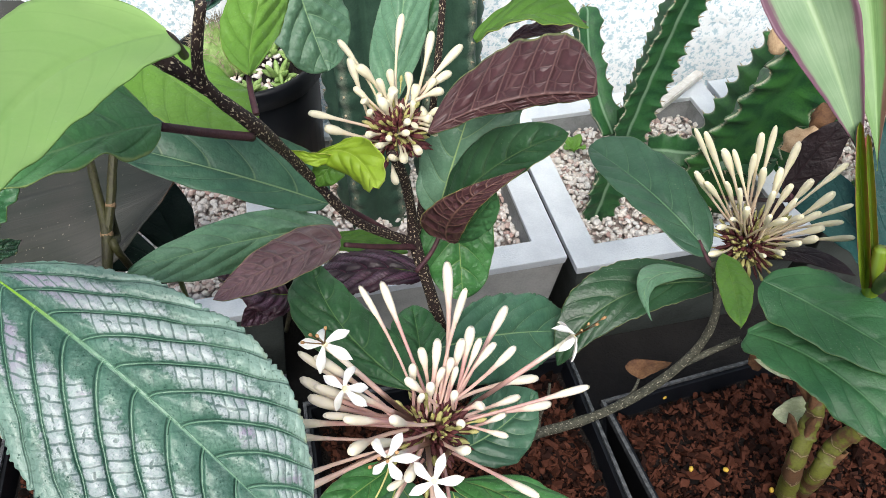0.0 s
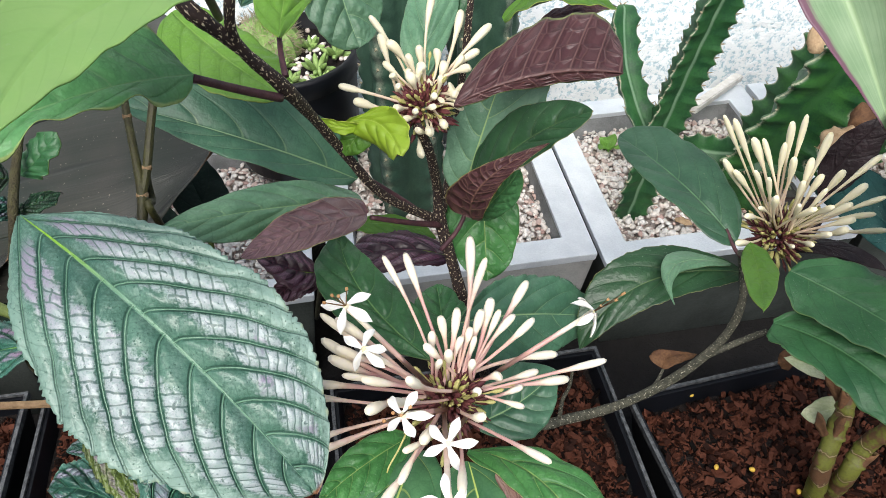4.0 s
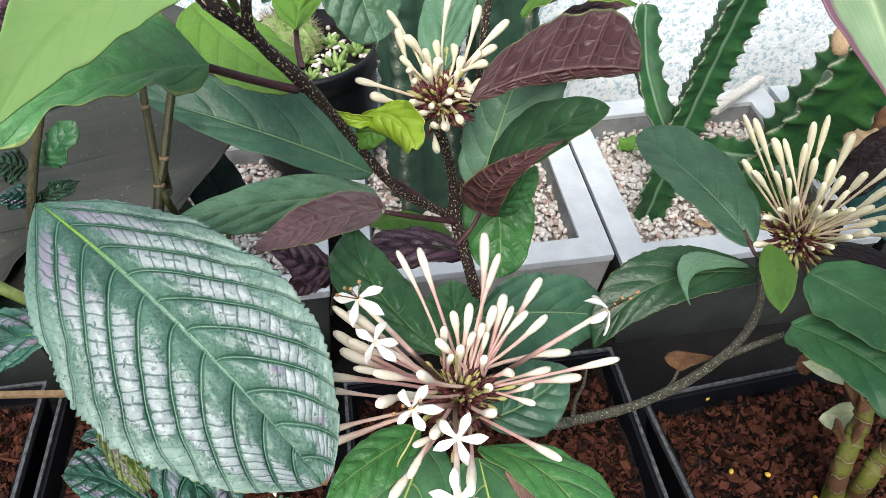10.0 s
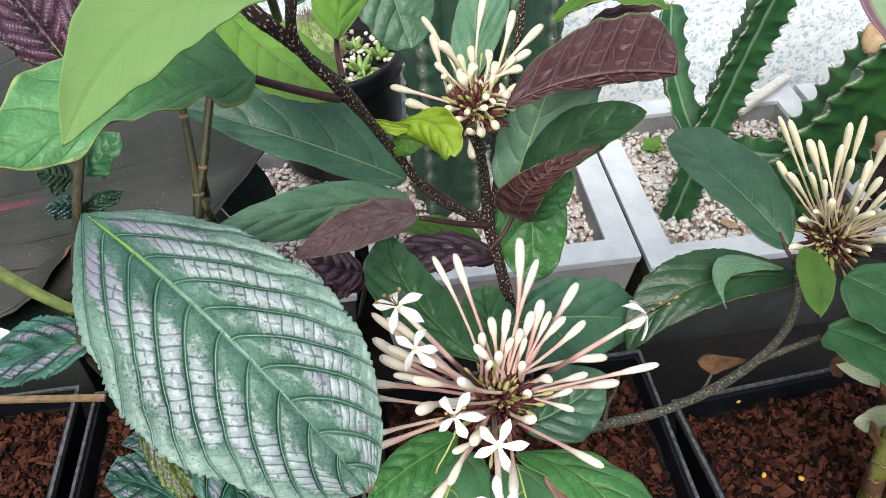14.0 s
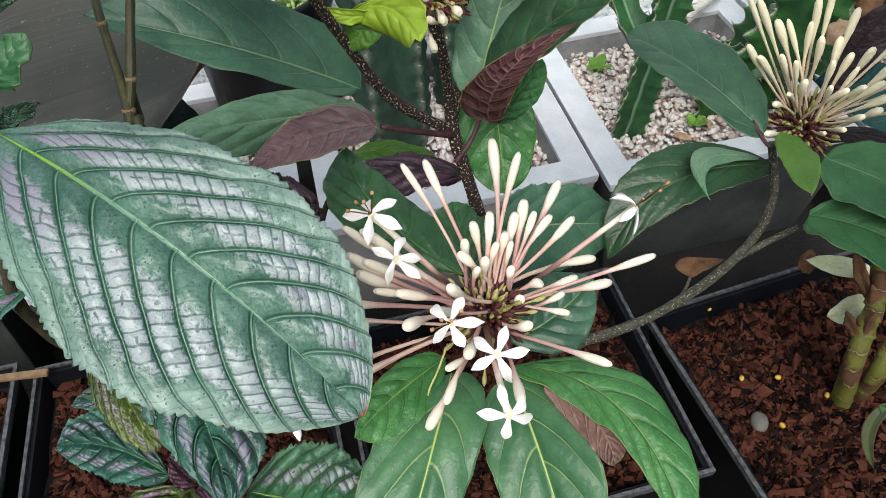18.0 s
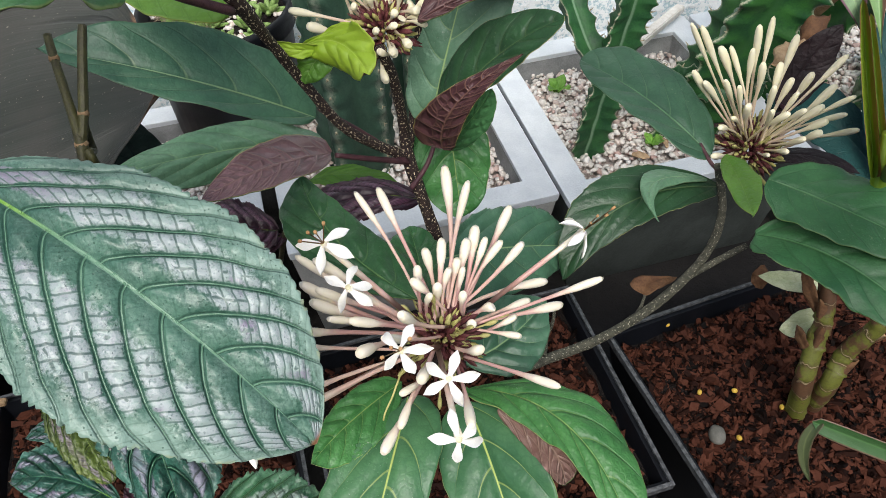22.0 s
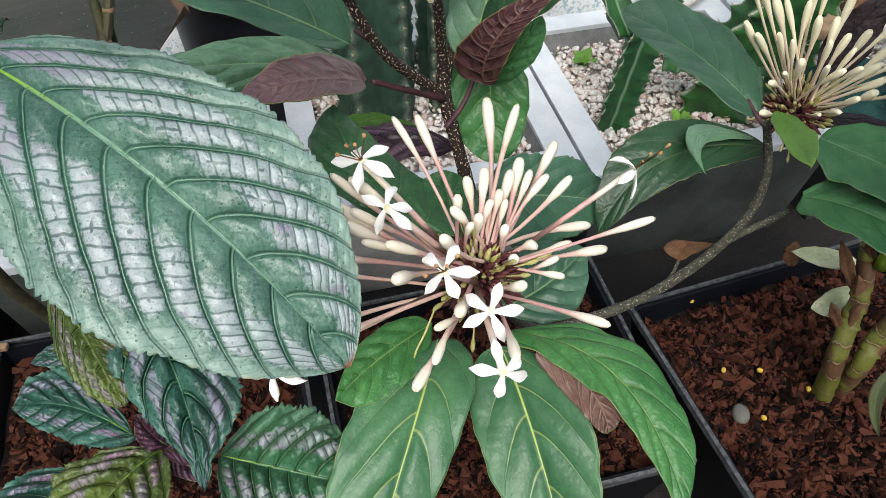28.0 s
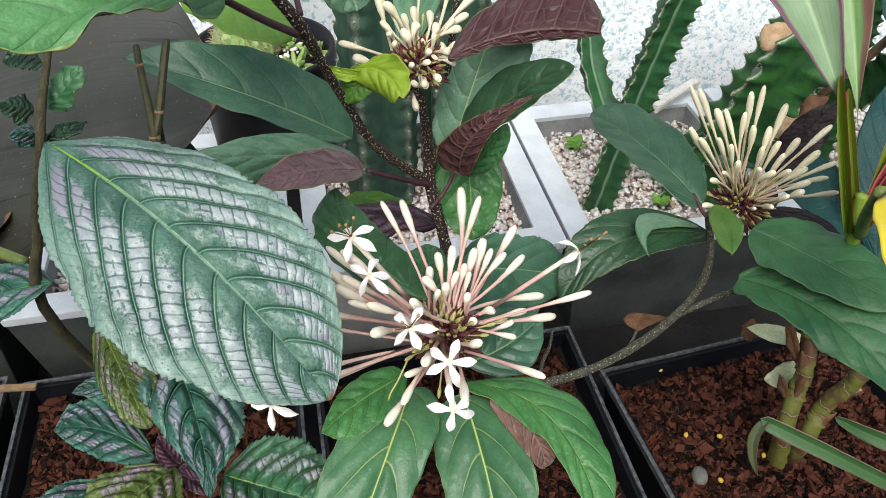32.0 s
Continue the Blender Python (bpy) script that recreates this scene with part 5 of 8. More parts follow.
stem(shrub, "leaf_stalk", [(-0.0225, 0.3757, 0.533), (-0.0452, 0.3531, 0.5566), (-0.0639, 0.3386, 0.5734)], [0.0023, 0.00195, 0.0016], PETIOLE)
stem(shrub, "leaf_stalk", [(-0.0886, 0.2773, 0.7077), (-0.0999, 0.2574, 0.7251), (-0.1099, 0.2355, 0.7447)], [0.0022, 0.002, 0.0018], PETIOLE)
stem(shrub, "leaf_stalk", [(-0.087, 0.2857, 0.7143), (-0.0906, 0.2968, 0.7202), (-0.0931, 0.3077, 0.7244)], [0.0017, 0.0015, 0.0013], PETIOLE)
stem(shrub, "leaf_stalk", [(-0.0199, 0.37, 0.5128), (-0.0068, 0.3797, 0.5275), (0.0029, 0.3949, 0.5481)], [0.002, 0.0017, 0.0014], PETIOLE)
stem(shrub, "leaf_stalk", [(0.214, 0.396, 0.4882), (0.2103, 0.4038, 0.4894), (0.2067, 0.4216, 0.4934)], [0.0017, 0.0015, 0.0013], PETIOLE)
leaf(shrub, [CLERO_BLUE, CLERO_UNDER], (-0.0788, 0.3795, 0.572), (-0.1449, 0.3606, 0.6195), (-0.2239, 0.3613, 0.6451), (-0.0031, -0.016, -0.0052), (0.0073, 0.0292, 0.016), cup=0.04, p=0.5, q=0.75, quilt=0.03, seed=1)
leaf(shrub, [CLERO_GREY, CLERO_UNDER], (-0.0754, 0.3707, 0.5601), (-0.1219, 0.3052, 0.6093), (-0.1649, 0.2616, 0.6324), (-0.0068, -0.0199, -0.0078), (-0.0007, 0.0237, 0.0000), p=0.6, q=0.75, quilt=0.06, pucker=0.012, size=(72, 36), seed=2)
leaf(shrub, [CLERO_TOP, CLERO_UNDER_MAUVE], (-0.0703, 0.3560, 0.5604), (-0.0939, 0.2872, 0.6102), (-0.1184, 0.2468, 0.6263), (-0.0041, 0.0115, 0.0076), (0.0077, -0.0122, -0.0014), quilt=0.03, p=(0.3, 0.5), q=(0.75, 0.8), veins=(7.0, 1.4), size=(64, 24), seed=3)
stem(shrub, "leaf_stalk", [(-0.0909, 0.2185, 0.7946), (-0.1013, 0.2507, 0.7729), (-0.1167, 0.2956, 0.7397)], [0.0016, 0.0019, 0.0022], PETIOLE)
leaf(shrub, [CLERO_PALE, CLERO_UNDER_PALE], (-0.0891, 0.217, 0.7959), (-0.1154, 0.1816, 0.8006), (-0.1135, 0.117, 0.8006), (0.0182, -0.0127, -0.0026), (-0.0195, 0.0195, 0.0049), quilt=0.0, wave=0.02, p=0.45, q=0.7, cup=0.05, label='pale yellow-green leaf close overhead', seed=4)
leaf(shrub, [CLERO_SOFT, CLERO_UNDER], (-0.1095, 0.2366, 0.7457), (-0.1384, 0.1913, 0.7633), (-0.1725, 0.1490, 0.7638), (0.0084, -0.0106, -0.0019), (-0.0216, 0.0256, 0.0117), wave=0.1, quilt=0.04, p=0.42, q=0.6, size=(64, 28), seed=5)
leaf(shrub, [CLERO_BRIGHT, CLERO_UNDER_PALE], (-0.1680, 0.3592, 0.7086), (-0.1316, 0.3273, 0.7000), (-0.0963, 0.3022, 0.6941), (0.0172, 0.0150, -0.0001), (-0.0139, -0.0226, -0.0010), p=0.45, q=0.55, quilt=0.035, size=(64, 28), seed=6)
leaf(shrub, [CLERO_BRIGHT, CLERO_UNDER_PALE], (-0.0882, 0.292, 0.7326), (-0.0888, 0.3281, 0.7441), (-0.0777, 0.3615, 0.7689), (-0.0169, 0.0003, -0.0013), (0.0112, 0.0192, -0.0072), quilt=0.07, seed=7)
leaf(shrub, [CLERO_GREY, CLERO_UNDER], (-0.0936, 0.4372, 0.7323), (-0.0861, 0.4294, 0.6930), (-0.0729, 0.4110, 0.6580), (0.0212, 0.0205, -0.0039), (-0.0216, -0.0155, -0.0044), quilt=0.07, pucker=0.02, q=0.6, size=(72, 36), seed=8)
leaf(shrub, [CLERO_TOP, CLERO_UNDER], (-0.0085, 0.3503, 0.6547), (0.0398, 0.3663, 0.6662), (0.0945, 0.3837, 0.6582), (-0.0011, -0.0055, -0.0004), (0.0094, 0.0396, 0.0212), p=0.45, q=0.33, veins=(7.0, 0.6), cup=0.1, quilt=0.07, size=(60, 24), seed=9)
leaf(shrub, [CLERO_TOP, CLERO_UNDER], (0.0467, 0.4746, 0.6415), (0.0723, 0.4781, 0.6519), (0.1032, 0.4844, 0.651), (0.0021, -0.0085, -0.0013), (-0.0021, 0.008, 0.0008), wave=0.05, seed=10)
leaf(shrub, [CLERO_FRESH, CLERO_UNDER_PALE], (0.0205, 0.4358, 0.6654), (0.0566, 0.4445, 0.6793), (0.0944, 0.4366, 0.6740), (0.0047, 0.0245, -0.0017), (-0.0041, -0.0197, -0.0003), cup=0.1, quilt=0.06, seed=11)
leaf(shrub, [CLERO_DARK, CLERO_UNDER], (-0.0023, 0.3787, 0.5598), (0.0353, 0.3733, 0.6122), (0.0761, 0.3617, 0.6456), (-0.0095, 0.0188, 0.0073), (0.0047, -0.0145, -0.0036), p=0.6, q=0.6, quilt=0.05, size=(72, 32), seed=12)
leaf(shrub, [CLERO_TOP, CLERO_UNDER_FOLD], (0.0033, 0.3599, 0.5563), (0.0112, 0.3440, 0.6019), (0.0492, 0.3393, 0.6374), (0.0090, -0.0065, 0.0012), (-0.0147, 0.0061, -0.0005), p=(0.3, 0.22), q=(0.8, 0.9), quilt=0.03, veins=(9.0, 1.2), size=(64, 24), seed=13)
leaf(shrub, [CLERO_TOP, CLERO_UNDER], (0.0051, 0.3675, 0.5498), (0.0213, 0.3548, 0.5824), (0.0338, 0.3521, 0.6063), (-0.0052, 0.0022, 0.0018), (0.0087, -0.0091, -0.0025), p=0.5, q=0.6, quilt=0.1, pucker=0.05, size=(48, 24), seed=131)
leaf(shrub, [CLERO_SAGE, CLERO_UNDER], (-0.0034, 0.3896, 0.5563), (0.0112, 0.4003, 0.6102), (0.0277, 0.4232, 0.6565), (-0.0251, 0.0051, -0.0086), (0.0392, -0.0003, 0.0069), p=0.5, q=0.55, quilt=0.03, size=(64, 28), seed=14)
leaf(shrub, [CLERO_MID, CLERO_UNDER], (0.0083, 0.4226, 0.5626), (0.0119, 0.3967, 0.5226), (0.0157, 0.3685, 0.4818), (0.0261, 0.0050, -0.0010), (-0.0296, -0.0014, 0.0015), p=0.55, q=0.5, quilt=0.05, size=(64, 28), seed=15)
leaf(shrub, [CLERO_GREY, CLERO_UNDER], (-0.0377, 0.3983, 0.6308), (-0.0292, 0.4494, 0.6608), (-0.0239, 0.5062, 0.697), (-0.0184, 0.0014, -0.0002), (0.0198, 0.0158, 0.0052), seed=16)
leaf(shrub, [CLERO_TOP, CLERO_UNDER], (-0.009, 0.4571, 0.6564), (-0.025, 0.4897, 0.6775), (-0.054, 0.5297, 0.706), (-0.0173, -0.0042, -0.0067), (0.0173, 0.0042, 0.0067), seed=17)
leaf(shrub, [CLERO_LIME, CLERO_UNDER], (-0.0717, 0.3276, 0.6564), (-0.0507, 0.3204, 0.6634), (-0.0353, 0.2983, 0.6576), (0.0120, 0.0019, 0.0075), (-0.0083, -0.0031, -0.0091), p=0.4, q=0.4, wave=0.1, roll=(0.15, -0.2), size=(40, 20), seed=18)
leaf(shrub, [CLERO_FRESH, CLERO_UNDER_PALE], (-0.055, 0.329, 0.6559), (-0.0649, 0.3243, 0.6493), (-0.0713, 0.3217, 0.6379), (0.0083, -0.0035, -0.0033), (-0.0077, 0.0028, 0.0025), size=(24, 14), wave=0.06, seed=19)
leaf(shrub, [CLERO_LIME, CLERO_UNDER], (-0.0572, 0.3290, 0.6558), (-0.0716, 0.3210, 0.6597), (-0.0872, 0.3248, 0.6629), (-0.0009, -0.0012, -0.0040), (0.0009, 0.0010, 0.0037), p=0.5, q=0.5, wave=0.1, roll=(0.0, 0.25), size=(32, 16), seed=20)
leaf(shrub, [CLERO_TOP, CLERO_UNDER], (-0.0157, 0.2556, 0.5263), (-0.0668, 0.3043, 0.5329), (-0.0908, 0.3507, 0.5471), (-0.0294, -0.003, 0.0016), (0.0283, 0.0034, -0.0081), p=0.6, seed=21)
leaf(shrub, [CLERO_BLUE, CLERO_UNDER], (-0.0050, 0.2938, 0.5199), (0.0452, 0.3351, 0.4829), (0.1070, 0.3724, 0.4379), (0.0075, 0.0351, 0.0059), (-0.0057, -0.0310, -0.0160), p=0.5, q=0.6, teeth=0.06, notches=16, quilt=0.03, size=(88, 32), seed=22)
leaf(shrub, [CLERO_TOP, CLERO_UNDER], (-0.0135, 0.2739, 0.5016), (-0.0168, 0.3245, 0.4814), (-0.0237, 0.365, 0.4801), (-0.0219, -0.0086, 0.009), (0.0186, 0.0048, 0.0019), p=0.6, q=0.6, seed=23)
leaf(shrub, [CLERO_DARK, CLERO_UNDER], (0.2237, 0.4013, 0.4652), (0.1367, 0.3723, 0.4800), (0.0885, 0.3366, 0.4416), (0.0045, -0.0177, -0.0069), (-0.0168, 0.0206, 0.0091), p=0.55, q=0.7, teeth=0.05, notches=16, size=(88, 32), wave=0.03, quilt=0.03, seed=24)
leaf(shrub, [CLERO_GREY, CLERO_UNDER], (0.2123, 0.4045, 0.4713), (0.1594, 0.3776, 0.4971), (0.1491, 0.3336, 0.5009), (0.0029, -0.0069, 0.0006), (-0.0043, 0.0118, -0.0003), p=0.4, q=0.55, cup=-0.1, quilt=0.03, size=(48, 24), seed=25)
leaf(shrub, [CLERO_FRESH, CLERO_UNDER_PALE], (0.2205, 0.4043, 0.4954), (0.2099, 0.3506, 0.5146), (0.1943, 0.3004, 0.5353), (0.0132, 0.0041, 0.0021), (-0.0131, 0.0015, 0.0035), size=(16, 10), seed=26)
leaf(shrub, [CLERO_SLATE, CLERO_UNDER], (0.2136, 0.4112, 0.4887), (0.1736, 0.4660, 0.5069), (0.1314, 0.5284, 0.5049), (-0.0151, -0.0221, -0.0007), (0.0231, 0.0303, 0.0081), p=0.5, q=0.5, wave=0.02, quilt=0.03, size=(64, 28), seed=27)
leaf(shrub, [CLERO_PLAIN, CLERO_UNDER], (0.2482, 0.3829, 0.4880), (0.2915, 0.3507, 0.4856), (0.3408, 0.3037, 0.4819), (0.0264, 0.0274, 0.0040), (-0.0248, -0.0220, -0.0052), p=0.5, q=0.55, quilt=0.02, wave=0.03, size=(72, 28), seed=28)
leaf(shrub, [CLERO_PLAIN, CLERO_UNDER], (0.2381, 0.3568, 0.4562), (0.2904, 0.3080, 0.4663), (0.3379, 0.2439, 0.4423), (0.0304, 0.0188, 0.0097), (-0.0249, -0.0142, -0.0038), p=0.45, q=0.65, teeth=0.05, notches=14, wave=0.05, quilt=0.025, size=(88, 32), seed=29)
leaf(shrub, [DRY, DRY], (0.1723, 0.3748, 0.3674), (0.183, 0.3869, 0.3707), (0.2051, 0.3898, 0.3702), (-0.0173, 0.0007, 0.0034), (0.0024, -0.0114, 0.0025), size=(14, 8), label='withered brown leaf', seed=30)
leaf(shrub, [CLERO_MID, CLERO_UNDER], (-0.0314, 0.2257, 0.4894), (-0.0609, 0.1969, 0.4964), (-0.081, 0.171, 0.4995), (0.011, -0.0145, -0.0061), (-0.0041, 0.0133, 0.0051), quilt=0.12, wave=0.045, size=(40, 18), seed=31)
leaf(shrub, [CLERO_DEEP, CLERO_UNDER], (-0.0284, 0.2190, 0.4834), (-0.0426, 0.1608, 0.4845), (-0.0677, 0.0969, 0.4399), (0.0281, 0.0071, 0.0004), (-0.0373, -0.0102, 0.0034), p=0.55, q=0.6, veins=(4.4, 1.7), quilt=0.04, wave=0.02, size=(72, 32), seed=32)
leaf(shrub, [CLERO_DEEP, CLERO_UNDER], (0.0058, 0.2095, 0.4892), (0.0193, 0.1616, 0.4800), (0.0351, 0.1026, 0.4476), (0.0289, -0.0080, 0.0137), (-0.0282, -0.0037, -0.0039), p=0.5, q=0.6, veins=(4.4, 1.7), quilt=0.04, wave=0.02, size=(72, 32), seed=33)
leaf(shrub, [CLERO_MID, CLERO_UNDER], (0.0072, 0.2119, 0.4991), (0.0581, 0.1751, 0.5137), (0.0838, 0.1142, 0.4942), (0.0228, 0.0107, -0.0027), (-0.0101, -0.0089, 0.0008), p=(0.45, 0.35), q=(0.6, 0.45), cup=-0.06, quilt=0.05, wave=0.045, size=(88, 40), seed=34)
leaf(shrub, [CLERO_TOP, CLERO_UNDER_TAN], (0.0236, 0.1951, 0.5061), (0.0463, 0.1730, 0.5045), (0.0526, 0.1473, 0.5043), (-0.0089, -0.0038, -0.0053), (0.0117, 0.0014, 0.0031), p=0.5, q=0.6, quilt=0.03, wave=0.04, veins=(7.0, 1.4), size=(40, 20), seed=35)
leaf(shrub, [CLERO_BLUE, CLERO_UNDER], (0.008, 0.2372, 0.4873), (0.0367, 0.2557, 0.4844), (0.064, 0.2814, 0.488), (-0.0125, 0.02, 0.011), (0.013, -0.0202, -0.0044), seed=36)
stem(shrub, "cluster_stalk", [(-0.0065, 0.2326, 0.5204), (-0.0067, 0.2279, 0.492), (0.0327, 0.446, 0.18)], [0.0035, 0.004, 0.0045], BARK)
C = Vector((-0.0065, 0.2326, 0.5204))
head = flower_head(shrub, C, (0, -0.45, 0.9), 0.024, 1, 0.28, 22)
bud(head, (-0.0121, 0.2382, 0.5296), (-0.051, 0.2981, 0.5793), False, 0.84, 0)
bud(head, (-0.0059, 0.2416, 0.5276), (-0.0383, 0.3057, 0.5747), False, 1.00, 1)
bud(head, (-0.0019, 0.2384, 0.5214), (0.0026, 0.3296, 0.5677), False, 1.16, 2)
bud(head, (-0.0034, 0.2394, 0.5287), (0.0128, 0.2746, 0.604), False, 0.92, 3)
bud(head, (0.0037, 0.2398, 0.529), (0.04, 0.2983, 0.56), False, 1.08, 4)
bud(head, (0.0009, 0.2376, 0.526), (0.0312, 0.2666, 0.5642), False, 0.84, 5)
bud(head, (-0.0044, 0.2412, 0.5267), (0.0427, 0.2616, 0.5669), False, 1.00, 6)
bud(head, (0.0053, 0.237, 0.5246), (0.0171, 0.2759, 0.5682), False, 1.16, 7)
bud(head, (-0.007, 0.2343, 0.5289), (-0.0128, 0.2562, 0.5731), False, 0.92, 8)
bud(head, (-0.0125, 0.228, 0.529), (-0.003, 0.2619, 0.5743), False, 1.08, 9)
bud(head, (-0.0131, 0.2253, 0.529), (-0.0789, 0.2405, 0.5904), False, 0.84, 10)
bud(head, (-0.0195, 0.2298, 0.5276), (-0.0696, 0.2375, 0.5904), False, 1.00, 11)
bud(head, (-0.0123, 0.2328, 0.5236), (-0.0775, 0.2294, 0.5816), False, 1.16, 12)
bud(head, (-0.0099, 0.2355, 0.5248), (-0.069, 0.2239, 0.5824), False, 0.92, 13)
bud(head, (-0.0135, 0.2396, 0.5245), (-0.0724, 0.2198, 0.5779), False, 1.08, 14)
bud(head, (-0.005, 0.2342, 0.5268), (-0.0637, 0.2105, 0.5749), False, 0.84, 15)
bud(head, (-0.0038, 0.2351, 0.5239), (-0.0522, 0.2069, 0.577), False, 1.00, 16)
bud(head, (-0.015, 0.2326, 0.5251), (-0.0488, 0.1929, 0.5677), False, 1.16, 17)
flower(head, (-0.0101, 0.2277, 0.5292), (-0.063, 0.2387, 0.5998), (-0.2947, -0.4121, 0.8812), 0, True)
flower(head, (-0.0083, 0.2322, 0.5238), (-0.0512, 0.2171, 0.5903), (-0.2844, -0.5354, 0.9189), 1, False)
flower(head, (-0.0043, 0.2251, 0.5231), (-0.0261, 0.1752, 0.5939), (-0.1353, -0.7485, 0.921), 2, True)
flower(head, (0.0042, 0.2173, 0.5283), (-0.0047, 0.1825, 0.5565), (-0.0306, -0.8471, 0.828), 0, False)
flower(head, (-0.0104, 0.2307, 0.5302), (-0.0023, 0.1457, 0.563), (-0.0307, -0.8591, 0.7679), 1, False)
flower(head, (0.0073, 0.2436, 0.5197), (0.0796, 0.2751, 0.5587), (0.781, 0.0586, 0.6041), 2, True)
flower(head, (-0.0154, 0.2336, 0.5176), (-0.1091, 0.1756, 0.5216), (-0.4017, -0.6109, 0.4988), 0, False)
bud(head, (0.0044, 0.2318, 0.5294), (0.0851, 0.2422, 0.5545), False, 0.84, 25)
bud(head, (-0.0021, 0.239, 0.5222), (0.0676, 0.2523, 0.5202), False, 1.00, 26)
bud(head, (-0.0059, 0.2461, 0.5223), (0.0616, 0.2729, 0.5181), False, 1.16, 27)
bud(head, (-0.0021, 0.2331, 0.5268), (0.0487, 0.2588, 0.5183), False, 0.92, 28)
bud(head, (0.0055, 0.2358, 0.526), (0.0243, 0.2381, 0.5407), False, 1.08, 29)
bud(head, (-0.0001, 0.2333, 0.5181), (0.0382, 0.2407, 0.527), False, 0.84, 30)
bud(head, (0.0054, 0.2357, 0.527), (0.0106, 0.2198, 0.5503), False, 1.00, 31)
bud(head, (-0.0055, 0.2283, 0.5251), (0.0145, 0.2052, 0.547), False, 1.02, 32)
bud(head, (-0.0007, 0.2216, 0.5215), (0.0498, 0.1751, 0.5538), False, 0.92, 33)
bud(head, (-0.0132, 0.217, 0.5179), (-0.0407, 0.1613, 0.5235), False, 1.08, 34)
bud(head, (-0.0128, 0.2248, 0.5194), (-0.0311, 0.171, 0.531), False, 0.84, 35)
bud(head, (-0.0051, 0.2234, 0.522), (-0.0302, 0.1875, 0.5364), False, 0.88, 36)
bud(head, (-0.0082, 0.2262, 0.5304), (-0.019, 0.1866, 0.5486), False, 1.16, 37)
bud(head, (-0.0032, 0.2245, 0.5294), (0.0039, 0.1503, 0.5649), False, 0.92, 38)
bud(head, (-0.0088, 0.2304, 0.5264), (-0.0864, 0.2125, 0.5625), False, 1.08, 39)
bud(head, (-0.0203, 0.2238, 0.5237), (-0.0884, 0.2093, 0.5551), False, 0.84, 40)
bud(head, (-0.0141, 0.2285, 0.515), (-0.0949, 0.1934, 0.5262), False, 1.00, 41)
bud(head, (-0.0145, 0.2303, 0.5165), (-0.0935, 0.1877, 0.5215), False, 1.16, 42)
bud(head, (-0.0175, 0.24, 0.5258), (-0.0174, 0.2479, 0.5681), False, 0.92, 43)
bud(head, (-0.0013, 0.2401, 0.5331), (-0.0207, 0.2371, 0.5696), False, 0.95, 44)
bud(head, (-0.0016, 0.2335, 0.5215), (0.0081, 0.2519, 0.5607), False, 0.74, 45)
bud(head, (-0.0028, 0.24, 0.5317), (0.0052, 0.2555, 0.5643), False, 0.88, 46)
bud(head, (-0.0008, 0.2283, 0.5376), (-0.0264, 0.2007, 0.5875), False, 1.02, 47)
bud(head, (-0.0121, 0.231, 0.534), (-0.0113, 0.2276, 0.5683), False, 0.81, 48)
bud(head, (-0.0023, 0.2351, 0.5251), (0.0116, 0.2671, 0.5674), False, 1.08, 49)
bud(head, (0.0013, 0.2376, 0.5288), (0.0224, 0.269, 0.5654), False, 0.74, 50)
bud(head, (-0.0044, 0.2335, 0.5299), (0.0002, 0.2495, 0.5633), False, 0.88, 51)
bud(head, (-0.0087, 0.2388, 0.5234), (-0.007, 0.2377, 0.5639), False, 1.02, 52)
bud(head, (-0.0032, 0.2301, 0.5277), (-0.0347, 0.1849, 0.5906), False, 0.81, 53)
bud(head, (0.0075, 0.2423, 0.5279), (0.007, 0.2382, 0.5548), False, 0.95, 54)
bud(head, (-0.0002, 0.2384, 0.5249), (0.0382, 0.2224, 0.5321), False, 0.74, 55)
C = Vector((-0.0291, 0.3792, 0.6325))
head = flower_head(shrub, C, (0, -0.3, 0.95), 0.021, 2, 0.3, 8)
spread = np.random.RandomState(12)
for k in range(16):
    d = (Vector(spread.normal(size=3)).normalized() + Vector((0, -0.5, 0.75))).normalized()
    bud(head, Vector(C) + d * 0.006, Vector(C) + d * spread.uniform(0.026, 0.04), True, 0.9, k)
bud(head, (-0.0352, 0.3837, 0.642), (-0.0635, 0.4033, 0.6848), True, 0.91, 0)
bud(head, (-0.0431, 0.3779, 0.63), (-0.0569, 0.3963, 0.6768), True, 1.08, 1)
bud(head, (-0.0328, 0.3876, 0.6373), (-0.052, 0.3932, 0.6734), True, 1.25, 2)
bud(head, (-0.036, 0.3752, 0.6374), (-0.0813, 0.3702, 0.655), True, 0.99, 3)
bud(head, (-0.035, 0.3753, 0.6274), (-0.0716, 0.3642, 0.6482), True, 1.17, 4)
bud(head, (-0.0285, 0.3861, 0.6395), (-0.0257, 0.4313, 0.6866), True, 0.91, 5)
bud(head, (-0.0248, 0.377, 0.6405), (-0.0327, 0.3935, 0.6706), True, 1.08, 6)
bud(head, (-0.0364, 0.3836, 0.6441), (-0.0296, 0.3832, 0.6637), True, 1.25, 7)
bud(head, (-0.0264, 0.3802, 0.6459), (-0.0213, 0.3976, 0.6659), True, 0.99, 8)
bud(head, (-0.0221, 0.387, 0.6349), (-0.0068, 0.424, 0.6788), True, 1.17, 9)
bud(head, (-0.0214, 0.388, 0.6407), (-0.0046, 0.3987, 0.6606), True, 0.91, 10)
bud(head, (-0.0323, 0.3849, 0.6302), (0.0123, 0.4243, 0.6688), True, 1.08, 11)
bud(head, (-0.0269, 0.3834, 0.6464), (0.0005, 0.391, 0.657), True, 1.25, 12)
